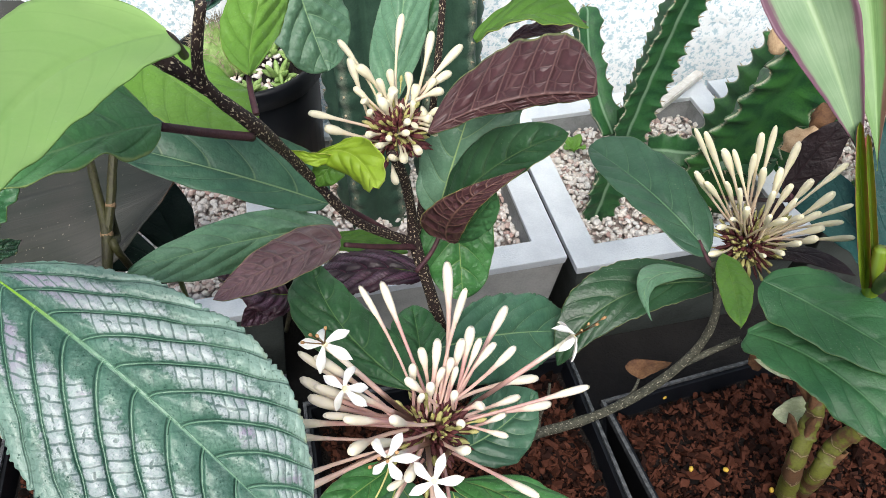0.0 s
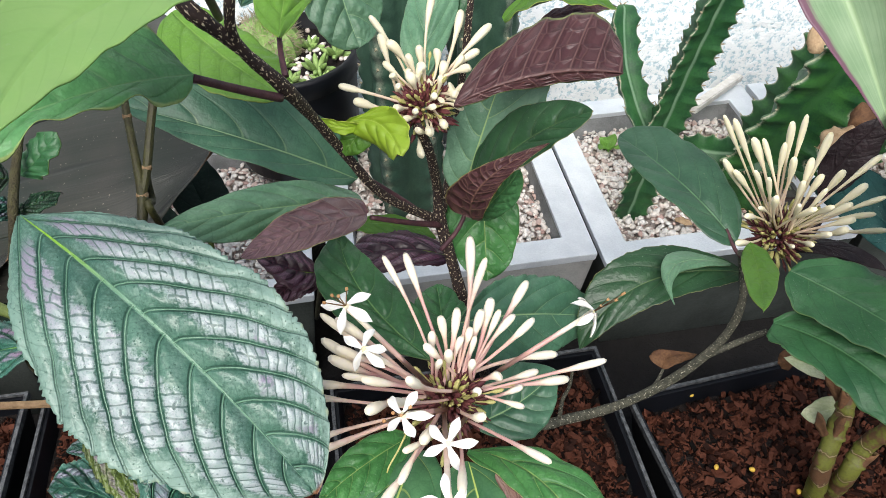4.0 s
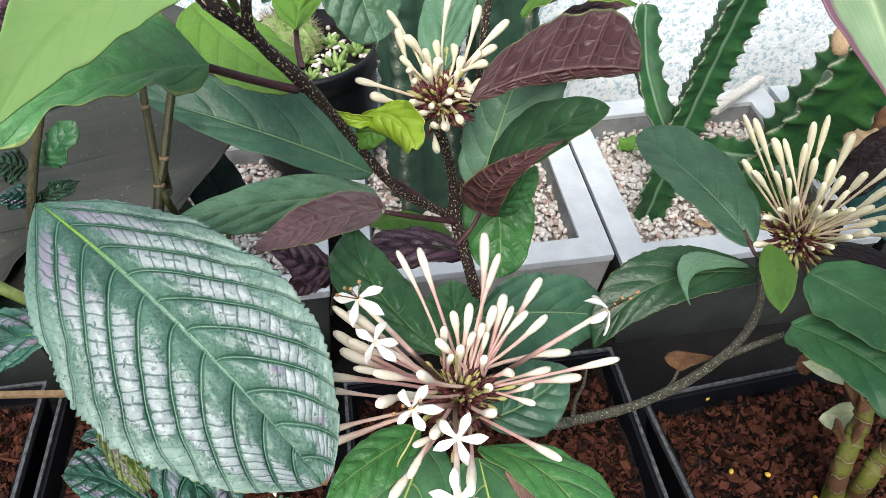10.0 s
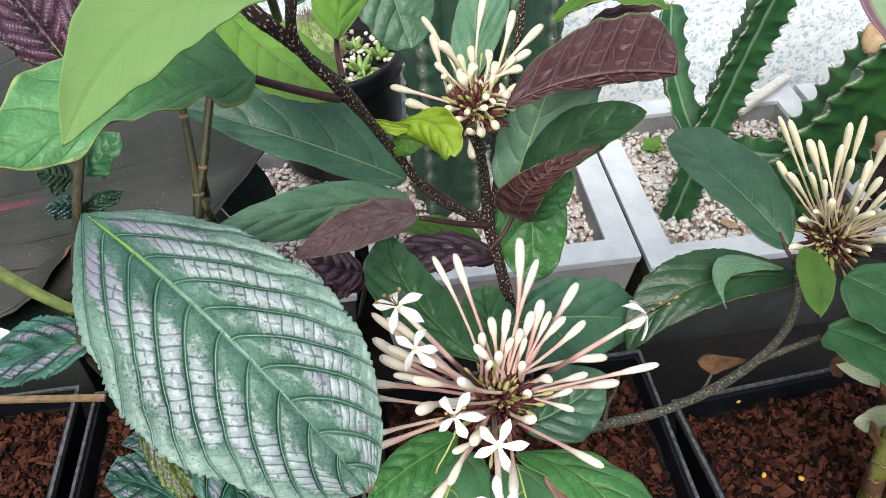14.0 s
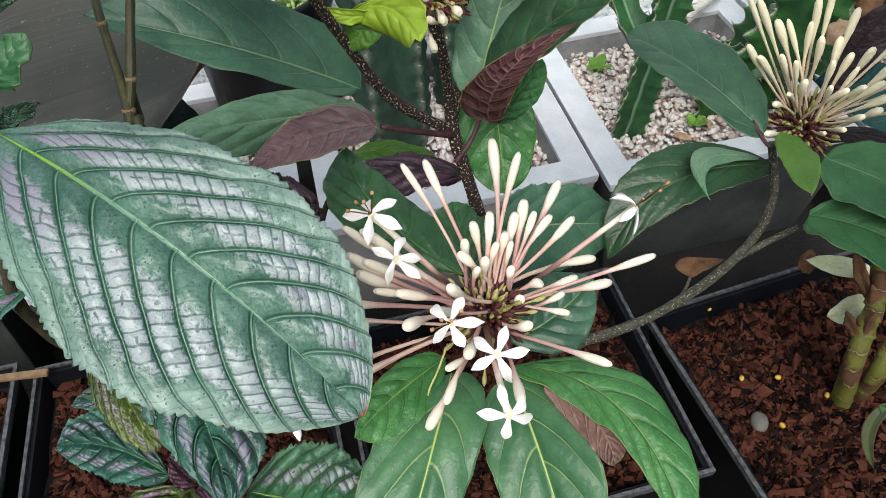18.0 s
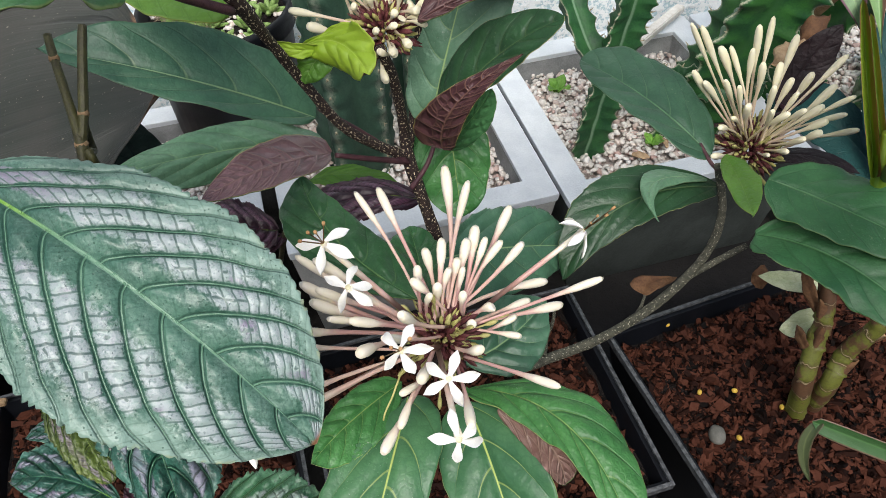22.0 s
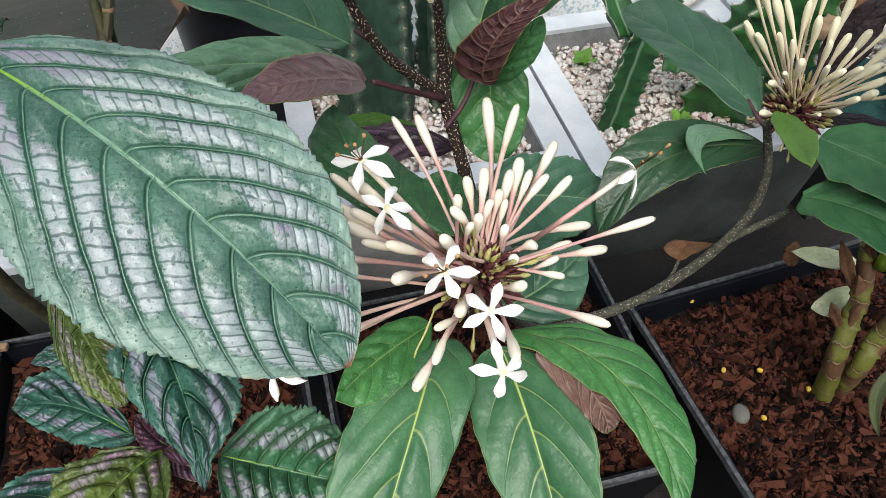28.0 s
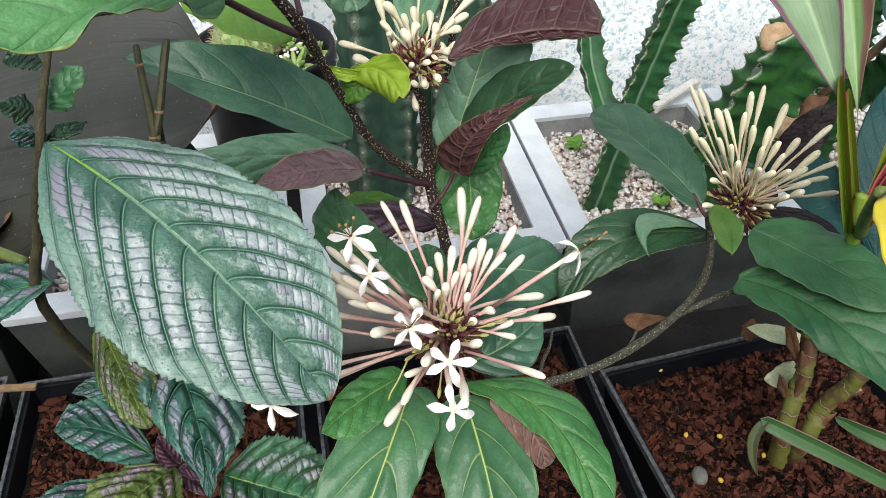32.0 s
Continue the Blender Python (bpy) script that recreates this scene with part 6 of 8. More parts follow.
bud(head, (-0.028, 0.384, 0.6416), (-0.0158, 0.3922, 0.6517), True, 0.99, 13)
bud(head, (-0.0338, 0.3844, 0.635), (-0.0373, 0.3737, 0.6624), True, 1.17, 14)
bud(head, (-0.0369, 0.3794, 0.6405), (-0.0442, 0.3699, 0.6564), True, 0.91, 15)
bud(head, (-0.0335, 0.3834, 0.6453), (-0.024, 0.384, 0.6502), True, 1.08, 16)
bud(head, (-0.0229, 0.3777, 0.6397), (-0.011, 0.3838, 0.6486), True, 1.25, 17)
bud(head, (-0.0242, 0.3785, 0.636), (-0.0035, 0.358, 0.6479), True, 0.87, 18)
bud(head, (-0.0251, 0.3769, 0.6374), (-0.0137, 0.3493, 0.6406), True, 1.03, 19)
bud(head, (-0.0263, 0.3679, 0.6319), (-0.0228, 0.3442, 0.6379), True, 0.80, 20)
bud(head, (-0.0209, 0.3649, 0.6293), (-0.0317, 0.347, 0.6398), True, 0.95, 21)
bud(head, (-0.0244, 0.384, 0.6418), (-0.007, 0.3693, 0.6508), True, 1.10, 22)
bud(head, (-0.02, 0.371, 0.6405), (-0.018, 0.3703, 0.6467), True, 0.87, 23)
bud(head, (-0.0393, 0.3785, 0.6431), (-0.0484, 0.3746, 0.6609), True, 1.03, 24)
bud(head, (-0.0285, 0.3822, 0.6378), (-0.0391, 0.3849, 0.6693), True, 0.91, 25)
bud(head, (-0.0253, 0.384, 0.6339), (-0.0162, 0.3956, 0.6584), True, 1.08, 26)
bud(head, (-0.0235, 0.3851, 0.6361), (0.005, 0.4083, 0.6593), True, 1.25, 27)
bud(head, (-0.0288, 0.3783, 0.6399), (-0.0539, 0.3817, 0.6653), True, 0.87, 28)
C = Vector((0.2674, 0.4558, 0.4519))
head = flower_head(shrub, C, (0, -0.3, 0.95), 0.027, 3, 0.3, 34)
bud(head, (0.2575, 0.4554, 0.4651), (0.1902, 0.4551, 0.5799), True, 0.92, 0)
bud(head, (0.2626, 0.4522, 0.4618), (0.1991, 0.4561, 0.5762), True, 1.10, 1)
bud(head, (0.2619, 0.4561, 0.4638), (0.2234, 0.4686, 0.5498), True, 1.28, 2)
bud(head, (0.2717, 0.4535, 0.4573), (0.2308, 0.4672, 0.5505), True, 1.01, 3)
bud(head, (0.2646, 0.4637, 0.4639), (0.2462, 0.4628, 0.5701), True, 1.19, 4)
bud(head, (0.2647, 0.4575, 0.4601), (0.2561, 0.4652, 0.5749), True, 0.92, 5)
bud(head, (0.2665, 0.46, 0.4626), (0.2448, 0.4589, 0.5527), True, 1.10, 6)
bud(head, (0.2709, 0.4543, 0.4622), (0.2845, 0.4732, 0.5532), True, 1.28, 7)
bud(head, (0.2647, 0.4571, 0.4581), (0.1985, 0.4501, 0.542), True, 1.01, 8)
bud(head, (0.2616, 0.4594, 0.4544), (0.2074, 0.4458, 0.5346), True, 1.19, 9)
bud(head, (0.2608, 0.456, 0.4576), (0.2338, 0.4413, 0.532), True, 0.92, 10)
bud(head, (0.2672, 0.4517, 0.4686), (0.2681, 0.4544, 0.5419), True, 1.10, 11)
bud(head, (0.2677, 0.4408, 0.4612), (0.2744, 0.4422, 0.5355), True, 1.28, 12)
bud(head, (0.2687, 0.4521, 0.4567), (0.2577, 0.4338, 0.5353), True, 1.01, 13)
bud(head, (0.2733, 0.4518, 0.462), (0.2948, 0.4511, 0.5329), True, 1.19, 14)
bud(head, (0.2692, 0.4516, 0.4588), (0.2762, 0.4312, 0.5304), True, 0.92, 15)
bud(head, (0.2723, 0.4577, 0.4587), (0.3283, 0.4683, 0.5356), True, 1.10, 16)
bud(head, (0.2726, 0.4566, 0.4583), (0.314, 0.4459, 0.5237), True, 1.28, 17)
bud(head, (0.2737, 0.452, 0.4545), (0.3256, 0.4347, 0.5206), True, 1.01, 18)
bud(head, (0.2683, 0.45, 0.4615), (0.297, 0.4255, 0.5205), True, 1.19, 19)
bud(head, (0.2678, 0.4495, 0.4637), (0.2818, 0.422, 0.5203), True, 0.92, 20)
bud(head, (0.2697, 0.4551, 0.4618), (0.3262, 0.415, 0.5032), True, 1.10, 21)
bud(head, (0.28, 0.4457, 0.4558), (0.293, 0.41, 0.5078), True, 1.28, 22)
bud(head, (0.2716, 0.4571, 0.4596), (0.2822, 0.4101, 0.5021), True, 1.01, 23)
bud(head, (0.2595, 0.4522, 0.4633), (0.2661, 0.4165, 0.5224), True, 1.19, 24)
bud(head, (0.272, 0.4538, 0.4537), (0.2527, 0.4167, 0.526), True, 0.92, 25)
bud(head, (0.2612, 0.457, 0.465), (0.2165, 0.4186, 0.5109), True, 0.97, 26)
bud(head, (0.2585, 0.4637, 0.4571), (0.2526, 0.4516, 0.5445), True, 1.28, 27)
bud(head, (0.2654, 0.46, 0.4589), (0.2235, 0.4456, 0.5352), True, 0.89, 28)
bud(head, (0.256, 0.4565, 0.4526), (0.211, 0.4054, 0.4941), True, 1.05, 29)
bud(head, (0.2674, 0.45, 0.4621), (0.2566, 0.4068, 0.4903), True, 0.81, 30)
bud(head, (0.2707, 0.4547, 0.4554), (0.272, 0.4087, 0.4909), True, 0.97, 31)
bud(head, (0.2667, 0.4554, 0.459), (0.2386, 0.4277, 0.524), True, 1.12, 32)
bud(head, (0.2614, 0.4577, 0.4682), (0.2265, 0.4228, 0.5162), True, 0.89, 33)
bud(head, (0.2681, 0.4472, 0.464), (0.2987, 0.4159, 0.5133), True, 1.19, 34)
bud(head, (0.271, 0.4584, 0.4562), (0.3162, 0.4224, 0.5133), True, 0.92, 35)
stem(shrub, "twig", [(0.0846, 0.3442, 0.3298), (0.0858, 0.3502, 0.3487), (0.0905, 0.3541, 0.3658), (0.0914, 0.3584, 0.3831)], [0.0022, 0.001867, 0.001533, 0.0012], BARK_GREY)
stem(shrub, "filament", [(-0.0292, 0.2118, 0.524), (-0.0353, 0.1982, 0.5183), (-0.0395, 0.1911, 0.5146), (-0.041, 0.1877, 0.5115)], [0.0006, 0.0005667, 0.0005333, 0.0005], CALYX_GREEN)
shield = thing("shield_plant", (-0.27, 0.36, 0.175), "bushy shield plant with silvery purple toothed leaves", "plant")
stem(shield, "stem", [(-0.27, 0.36, 0.175), (-0.2657, 0.2434, 0.5036), (-0.243, 0.2345, 0.6039), (-0.2203, 0.2298, 0.6598), (-0.2208, 0.2489, 0.6778), (-0.2221, 0.2683, 0.6894), (-0.2213, 0.2799, 0.7003)], [0.0042, 0.0036, 0.0028, 0.0025, 0.0023, 0.002, 0.0016], SHIELD_STEM, knots=0.08)
leaf(shield, [SHIELD_BIG, SHIELD_UNDER], (-0.2154, 0.2333, 0.6669), (-0.1311, 0.1799, 0.6433), (-0.0655, 0.1412, 0.5757), (0.0300, 0.0316, 0.0180), (-0.0305, -0.0450, -0.0152), veins=(10.0, 3.7), teeth=0.035, notches=50, size=(240, 80), quilt=0.036, p=(0.92, 0.8), q=(0.66, 0.85), wave=0.012, cup=-0.06, pucker=0.008, label='large silvery leaf with purple tints', seed=37)
leaf(shield, [SHIELD_LOW, SHIELD_UNDER], (-0.1776, 0.2092, 0.5452), (-0.1488, 0.1620, 0.5301), (-0.1342, 0.1190, 0.5121), (0.0264, 0.0063, -0.0089), (-0.0268, -0.0015, 0.0042), veins=(6.0, 2.3), teeth=0.1, notches=26, size=(110, 40), quilt=0.13, wave=0.04, pucker=0.02, cup=-0.1, p=0.6, q=0.95, drip=0.1, seed=38)
leaf(shield, [SHIELD_WINE, SHIELD_UNDER], (-0.2216, 0.2207, 0.5444), (-0.1955, 0.1836, 0.5388), (-0.1738, 0.1545, 0.5268), (0.0163, 0.0049, 0.0048), (-0.0107, -0.0100, -0.0066), veins=(6.0, 2.3), teeth=0.1, notches=26, size=(110, 40), quilt=0.13, wave=0.04, pucker=0.02, cup=-0.08, seed=39)
leaf(shield, [SHIELD_LOW, SHIELD_UNDER], (-0.1829, 0.1604, 0.4874), (-0.2220, 0.1803, 0.4842), (-0.2579, 0.1862, 0.4752), (0.0058, -0.0191, -0.0037), (-0.0037, 0.0175, 0.0088), veins=(6.0, 2.3), teeth=0.1, notches=26, size=(110, 40), quilt=0.13, wave=0.04, pucker=0.02, cup=-0.05, seed=40)
leaf(shield, [SHIELD_RIDGED, SHIELD_UNDER], (-0.1384, 0.1499, 0.4858), (-0.1033, 0.1452, 0.4762), (-0.0609, 0.1390, 0.4652), (0.0045, 0.0287, 0.0121), (-0.0107, -0.0298, -0.0067), veins=(8.0, 2.6), teeth=0.1, notches=26, size=(110, 40), quilt=0.13, wave=0.04, pucker=0.02, seed=41)
leaf(shield, [SHIELD_WINE, SHIELD_UNDER], (-0.1669, 0.1499, 0.4919), (-0.1845, 0.1262, 0.4943), (-0.1994, 0.0962, 0.4843), (0.0252, -0.0136, -0.0001), (-0.0231, 0.0097, 0.0022), veins=(7.0, 2.5), teeth=0.1, notches=26, size=(110, 40), quilt=0.13, wave=0.04, pucker=0.02, seed=42)
leaf(shield, [SHIELD_SHOOT, SHIELD_UNDER], (-0.1634, 0.1534, 0.4883), (-0.1548, 0.1452, 0.4886), (-0.1422, 0.1359, 0.4879), (0.0076, 0.0008, 0.0009), (-0.0045, -0.0060, 0.0011), veins=(6.0, 2.3), teeth=0.1, notches=26, size=(64, 24), quilt=0.12, wave=0.04, seed=43)
leaf(shield, [SHIELD_SHOOT, SHIELD_UNDER], (-0.1634, 0.1538, 0.4887), (-0.1699, 0.1558, 0.497), (-0.176, 0.1606, 0.508), (-0.0037, -0.0064, 0.0009), (0.0057, 0.005, 0.0046), veins=(6.0, 2.3), teeth=0.1, notches=26, size=(64, 24), quilt=0.12, wave=0.04, seed=44)
leaf(shield, [SHIELD_SHOOT, SHIELD_UNDER], (-0.1627, 0.1471, 0.4961), (-0.1514, 0.1444, 0.5007), (-0.1411, 0.1369, 0.5009), (-0.0002, 0.0064, -0.001), (-0.0003, -0.0067, 0.0007), veins=(6.0, 2.3), teeth=0.1, notches=26, size=(64, 24), quilt=0.12, wave=0.04, seed=45)
leaf(shield, [SHIELD_SHOOT, SHIELD_UNDER], (-0.2218, 0.2796, 0.7235), (-0.2378, 0.292, 0.7383), (-0.2567, 0.3051, 0.7542), (-0.0136, -0.0094, -0.0072), (0.0155, 0.0106, 0.0081), veins=(6.0, 2.3), teeth=0.1, notches=26, size=(64, 24), quilt=0.12, wave=0.04, seed=46)
leaf(shield, [SHIELD_SHOOT, SHIELD_UNDER], (-0.2197, 0.2818, 0.7254), (-0.2139, 0.2927, 0.7424), (-0.2062, 0.3064, 0.7618), (-0.0157, 0.0051, 0.0004), (0.0168, -0.0049, -0.0004), veins=(6.0, 2.3), teeth=0.1, notches=26, size=(64, 24), quilt=0.12, wave=0.04, seed=47)
leaf(shield, [SHIELD_LOW, SHIELD_UNDER], (-0.2070, 0.1436, 0.4846), (-0.2288, 0.1267, 0.4762), (-0.2517, 0.1131, 0.4680), (0.0182, -0.0149, -0.0001), (-0.0160, 0.0124, 0.0020), veins=(6.0, 2.3), teeth=0.1, notches=26, size=(110, 40), quilt=0.13, wave=0.04, pucker=0.02, seed=48)
leaf(shield, [SHIELD_LOW, SHIELD_UNDER], (-0.2462, 0.2301, 0.565), (-0.2982, 0.2323, 0.5469), (-0.3681, 0.2275, 0.5105), (0.0071, -0.0183, -0.0051), (-0.0036, 0.02, 0.0062), veins=(6.0, 2.3), teeth=0.1, notches=26, size=(64, 24), quilt=0.12, wave=0.04, seed=49)
leaf(shield, [CLERO_PLAIN, CLERO_UNDER_PALE], (-0.2242, 0.2577, 0.6720), (-0.2139, 0.2618, 0.6801), (-0.2027, 0.2680, 0.6915), (-0.0090, 0.0077, 0.0019), (0.0077, -0.0066, -0.0034), quilt=0.1, wave=0.08, size=(40, 20), seed=50)
leaf(shield, [SHIELD_DARK, SHIELD_UNDER], (-0.2223, 0.2407, 0.6606), (-0.2126, 0.2431, 0.6657), (-0.1984, 0.2457, 0.6718), (-0.0036, 0.0048, 0.0010), (0.0065, -0.0071, 0.0005), teeth=0.12, notches=14, quilt=0.12, wave=0.06, q=0.9, veins=(6.0, 2.3), size=(48, 24), seed=51)
leaf(shield, [SHIELD_LOW, SHIELD_UNDER], (-0.2218, 0.2411, 0.6610), (-0.2246, 0.2341, 0.6700), (-0.2286, 0.2253, 0.6761), (0.0005, -0.0075, -0.0018), (-0.0028, 0.0081, -0.0001), teeth=0.1, notches=14, quilt=0.14, wave=0.06, veins=(6.0, 2.3), size=(48, 24), seed=52)
leaf(shield, [SHIELD_DARK, SHIELD_UNDER], (-0.224, 0.2702, 0.6913), (-0.2341, 0.2737, 0.6954), (-0.2447, 0.2695, 0.6921), (0.0042, -0.0108, -0.0037), (-0.0043, 0.0091, 0.002), veins=(6.0, 2.3), teeth=0.1, notches=26, size=(64, 24), quilt=0.12, wave=0.04, seed=55)
leaf(shield, [SHIELD_DARK, SHIELD_UNDER], (-0.2287, 0.2541, 0.6719), (-0.2342, 0.2505, 0.6763), (-0.2419, 0.2479, 0.6805), (0.0017, -0.0095, -0.0039), (-0.0031, 0.0109, -0.0001), teeth=0.1, notches=14, quilt=0.14, wave=0.06, veins=(6.0, 2.3), size=(48, 24), seed=56)
leaf(shield, [SHIELD_DARK, SHIELD_UNDER], (-0.2221, 0.276, 0.6967), (-0.2127, 0.286, 0.7055), (-0.2021, 0.296, 0.7142), (-0.0066, 0.0017, 0.0021), (0.008, -0.0036, -0.004), veins=(6.0, 2.3), teeth=0.1, notches=26, size=(64, 24), quilt=0.12, wave=0.04, seed=57)
leaf(shield, [SHIELD_LOW, SHIELD_UNDER], (-0.2062, 0.1924, 0.4916), (-0.2277, 0.2051, 0.4938), (-0.2499, 0.2055, 0.4881), (0.0006, -0.0076, -0.0025), (0.0007, 0.0083, 0.0018), veins=(6.0, 2.3), teeth=0.1, notches=26, size=(64, 24), quilt=0.13, wave=0.04, pucker=0.02, seed=130)
wine = thing("shield_plant", (-0.204, 0.5957, 0.15), "small wine-red shield plant between the planters", "plant")
leaf(wine, [SHIELD_SHOOT, SHIELD_UNDER], (-0.0133, 0.4223, 0.4503), (-0.0668, 0.4222, 0.4584), (-0.1213, 0.4097, 0.4404), (-0.0006, -0.0208, -0.0063), (-0.0029, 0.0253, -0.0028), veins=(6.0, 2.3), teeth=0.1, notches=26, size=(64, 24), quilt=0.12, wave=0.04, seed=58)
leaf(wine, [SHIELD_SHOOT, SHIELD_UNDER], (-0.1333, 0.4154, 0.4337), (-0.1559, 0.4098, 0.4458), (-0.1876, 0.41, 0.4651), (0.008, -0.02, -0.0069), (-0.0032, 0.0209, 0.007), veins=(6.0, 2.3), teeth=0.1, notches=26, size=(64, 24), quilt=0.12, wave=0.04, seed=59)
leaf(wine, [SHIELD_SHOOT, SHIELD_UNDER], (-0.1282, 0.4124, 0.4299), (-0.153, 0.4063, 0.4277), (-0.1696, 0.3873, 0.4257), (0.0126, -0.0125, -0.0002), (-0.0053, 0.0066, 0.0074), veins=(6.0, 2.3), teeth=0.1, notches=26, size=(64, 24), quilt=0.12, wave=0.04, seed=60)
leaf(wine, [CLERO_FRESH, CLERO_UNDER_PALE], (-0.1151, 0.4897, 0.4196), (-0.0771, 0.4955, 0.4194), (-0.0332, 0.4902, 0.4073), (0.004, 0.0137, -0.0012), (-0.0038, -0.0154, -0.0005), seed=61)
stem(wine, "stem", [(-0.204, 0.5957, 0.15), (-0.1282, 0.4124, 0.4299), (-0.1176, 0.4136, 0.4437)], [0.003, 0.0025, 0.002], SHIELD_STEM)
canes = thing("cane_plant", (-0.4, 0.52, 0.16), "ringed canes with one broad dusky purple-brown leaf", "plant")
stem(canes, "cane", [(-0.2500, 0.4200, 0.1720), (-0.2500, 0.4100, 0.3000), (-0.1871, 0.2536, 0.5933), (-0.1849, 0.2750, 0.6169), (-0.1858, 0.2913, 0.6304), (-0.1923, 0.3098, 0.6441), (-0.2002, 0.3303, 0.6572), (-0.2036, 0.3407, 0.6651)], [0.003, 0.003, 0.003, 0.0029, 0.0031, 0.0024, 0.0023, 0.0022], THIN_CANE, knots=0.04)
stem(canes, "cane", [(-0.1858, 0.2913, 0.6304), (-0.1845, 0.3042, 0.6402), (-0.1841, 0.3226, 0.6555), (-0.1833, 0.3400, 0.6698)], [0.0028, 0.0026, 0.0025, 0.0024], THIN_CANE, knots=0.04)
stem(canes, "cane", [(-0.1868, 0.3047, 0.6354), (-0.1861, 0.3000, 0.6193), (-0.1818, 0.2926, 0.6027), (-0.2250, 0.4400, 0.3000), (-0.2200, 0.4400, 0.1720)], [0.0022, 0.0022, 0.0022, 0.0022, 0.0022], THIN_CANE, knots=0.04)
stem(canes, "node", [(-0.1858, 0.2910, 0.6288), (-0.1858, 0.2913, 0.6304), (-0.1858, 0.2916, 0.6320)], [0.0031, 0.0037, 0.0031], BAMBOO)
stem(canes, "node", [(-0.1845, 0.3039, 0.6386), (-0.1845, 0.3042, 0.6402), (-0.1845, 0.3045, 0.6418)], [0.0026, 0.0031, 0.0026], BAMBOO)
stem(canes, "node", [(-0.2002, 0.3300, 0.6556), (-0.2002, 0.3303, 0.6572), (-0.2002, 0.3306, 0.6588)], [0.0025, 0.0029, 0.0025], BAMBOO)
leaf(canes, [DUSK, DUSK], (-0.6189, 0.4169, 0.4537), (-0.3535, 0.3973, 0.5348), (-0.1824, 0.4097, 0.5772), (-0.0479, 0.2003, 0.0642), (-0.0155, -0.0599, -0.057), p=0.5, q=0.55, quilt=0.01, size=(28, 14), label='broad dusky leaf with a torn brown tip', seed=62)
leaf(canes, [DUSK, DUSK], (-0.5403, 0.3202, 0.459), (-0.4335, 0.351, 0.473), (-0.3522, 0.3683, 0.5059), (-0.0159, 0.0466, 0.0203), (0.0109, -0.0384, -0.0114), p=0.5, q=0.6, quilt=0.01, seed=63)
# dark leaf added to cover the bright planter rim behind it
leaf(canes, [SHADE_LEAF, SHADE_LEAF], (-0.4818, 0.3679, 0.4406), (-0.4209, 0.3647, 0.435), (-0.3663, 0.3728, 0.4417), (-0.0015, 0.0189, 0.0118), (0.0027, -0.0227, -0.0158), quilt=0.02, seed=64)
stem(canes, "side_shoot", [(-0.3857, 0.3076, 0.5501), (-0.3473, 0.29, 0.555), (-0.3134, 0.2762, 0.5503), (-0.2825, 0.2647, 0.5482)], [0.0045, 0.0045, 0.0042, 0.0035], GREEN_STEM)
cordyline = thing("cordyline", (0.3539, 0.3568, 0.17), "cordyline with ringed canes and green leaves edged in crimson", "plant")
jointed_cane(cordyline, [(0.3619, 0.3568, 0.17), (0.3474, 0.3557, 0.2389), (0.3531, 0.3752, 0.2835), (0.3569, 0.3887, 0.3159), (0.3515, 0.405, 0.3506)], [0.0098, 0.009, 0.0086, 0.008, 0.006], 13, 3)
jointed_cane(cordyline, [(0.3805, 0.366, 0.17), (0.3702, 0.351, 0.2354), (0.381, 0.3627, 0.2732), (0.4029, 0.3648, 0.3338)], [0.0098, 0.009, 0.0085, 0.008], 11, 5)
stem(cordyline, "stem", [(0.3624, 0.3889, 0.3369), (0.3419, 0.3749, 0.4265), (0.32, 0.3681, 0.5089), (0.3158, 0.3717, 0.5359)], [0.006, 0.0056, 0.006, 0.005], CORDY_SHEATH)
leaf(cordyline, [CORDY_SHEATH, CORDY_SHEATH], (0.3186, 0.3674, 0.4971), (0.3030, 0.3955, 0.5547), (0.2906, 0.4234, 0.6093), (-0.0070, -0.0048, 0.0029), (-0.0005, -0.0071, 0.0071), p=0.15, q=0.3, cup=0.4, quilt=0, wave=0.01, size=(40, 16), seed=65)
leaf(cordyline, [CORDY_STALK, CORDY_STALK], (0.3267, 0.3704, 0.4969), (0.3146, 0.3997, 0.5469), (0.3033, 0.4279, 0.5957), (-0.0052, -0.0026, 0.0011), (0.0005, -0.0047, 0.0053), p=0.15, q=0.3, cup=0.4, quilt=0, wave=0.01, size=(40, 16), seed=66)
leaf(cordyline, [CORDY, CORDY], (0.3008, 0.4100, 0.5790), (0.2579, 0.4657, 0.6602), (0.2018, 0.5380, 0.7422), (-0.0248, -0.0095, -0.0106), (0.0175, -0.0027, 0.0172), cup=0.16, quilt=0, wave=0.03, p=1.6, q=0.8, size=(64, 24), seed=67)
leaf(cordyline, [CORDY_FOLD, CORDY_FOLD], (0.3146, 0.4145, 0.572), (0.3001, 0.485, 0.6624), (0.2652, 0.5528, 0.7661), (-0.0242, 0.0065, -0.0072), (0.0158, -0.0079, 0.0078), cup=0.2, quilt=0, wave=0.025, p=1.7, q=0.9, size=(48, 16), seed=68)
leaf(cordyline, [CORDY_SHEATH, CORDY_SHEATH], (0.3224, 0.3634, 0.5037), (0.3425, 0.4021, 0.5773), (0.3578, 0.4408, 0.6474), (-0.0115, -0.0015, 0.0048), (0.0056, -0.0129, 0.0025), p=0.35, q=0.14, cup=0.4, quilt=0, wave=0.012, size=(40, 16), seed=69)
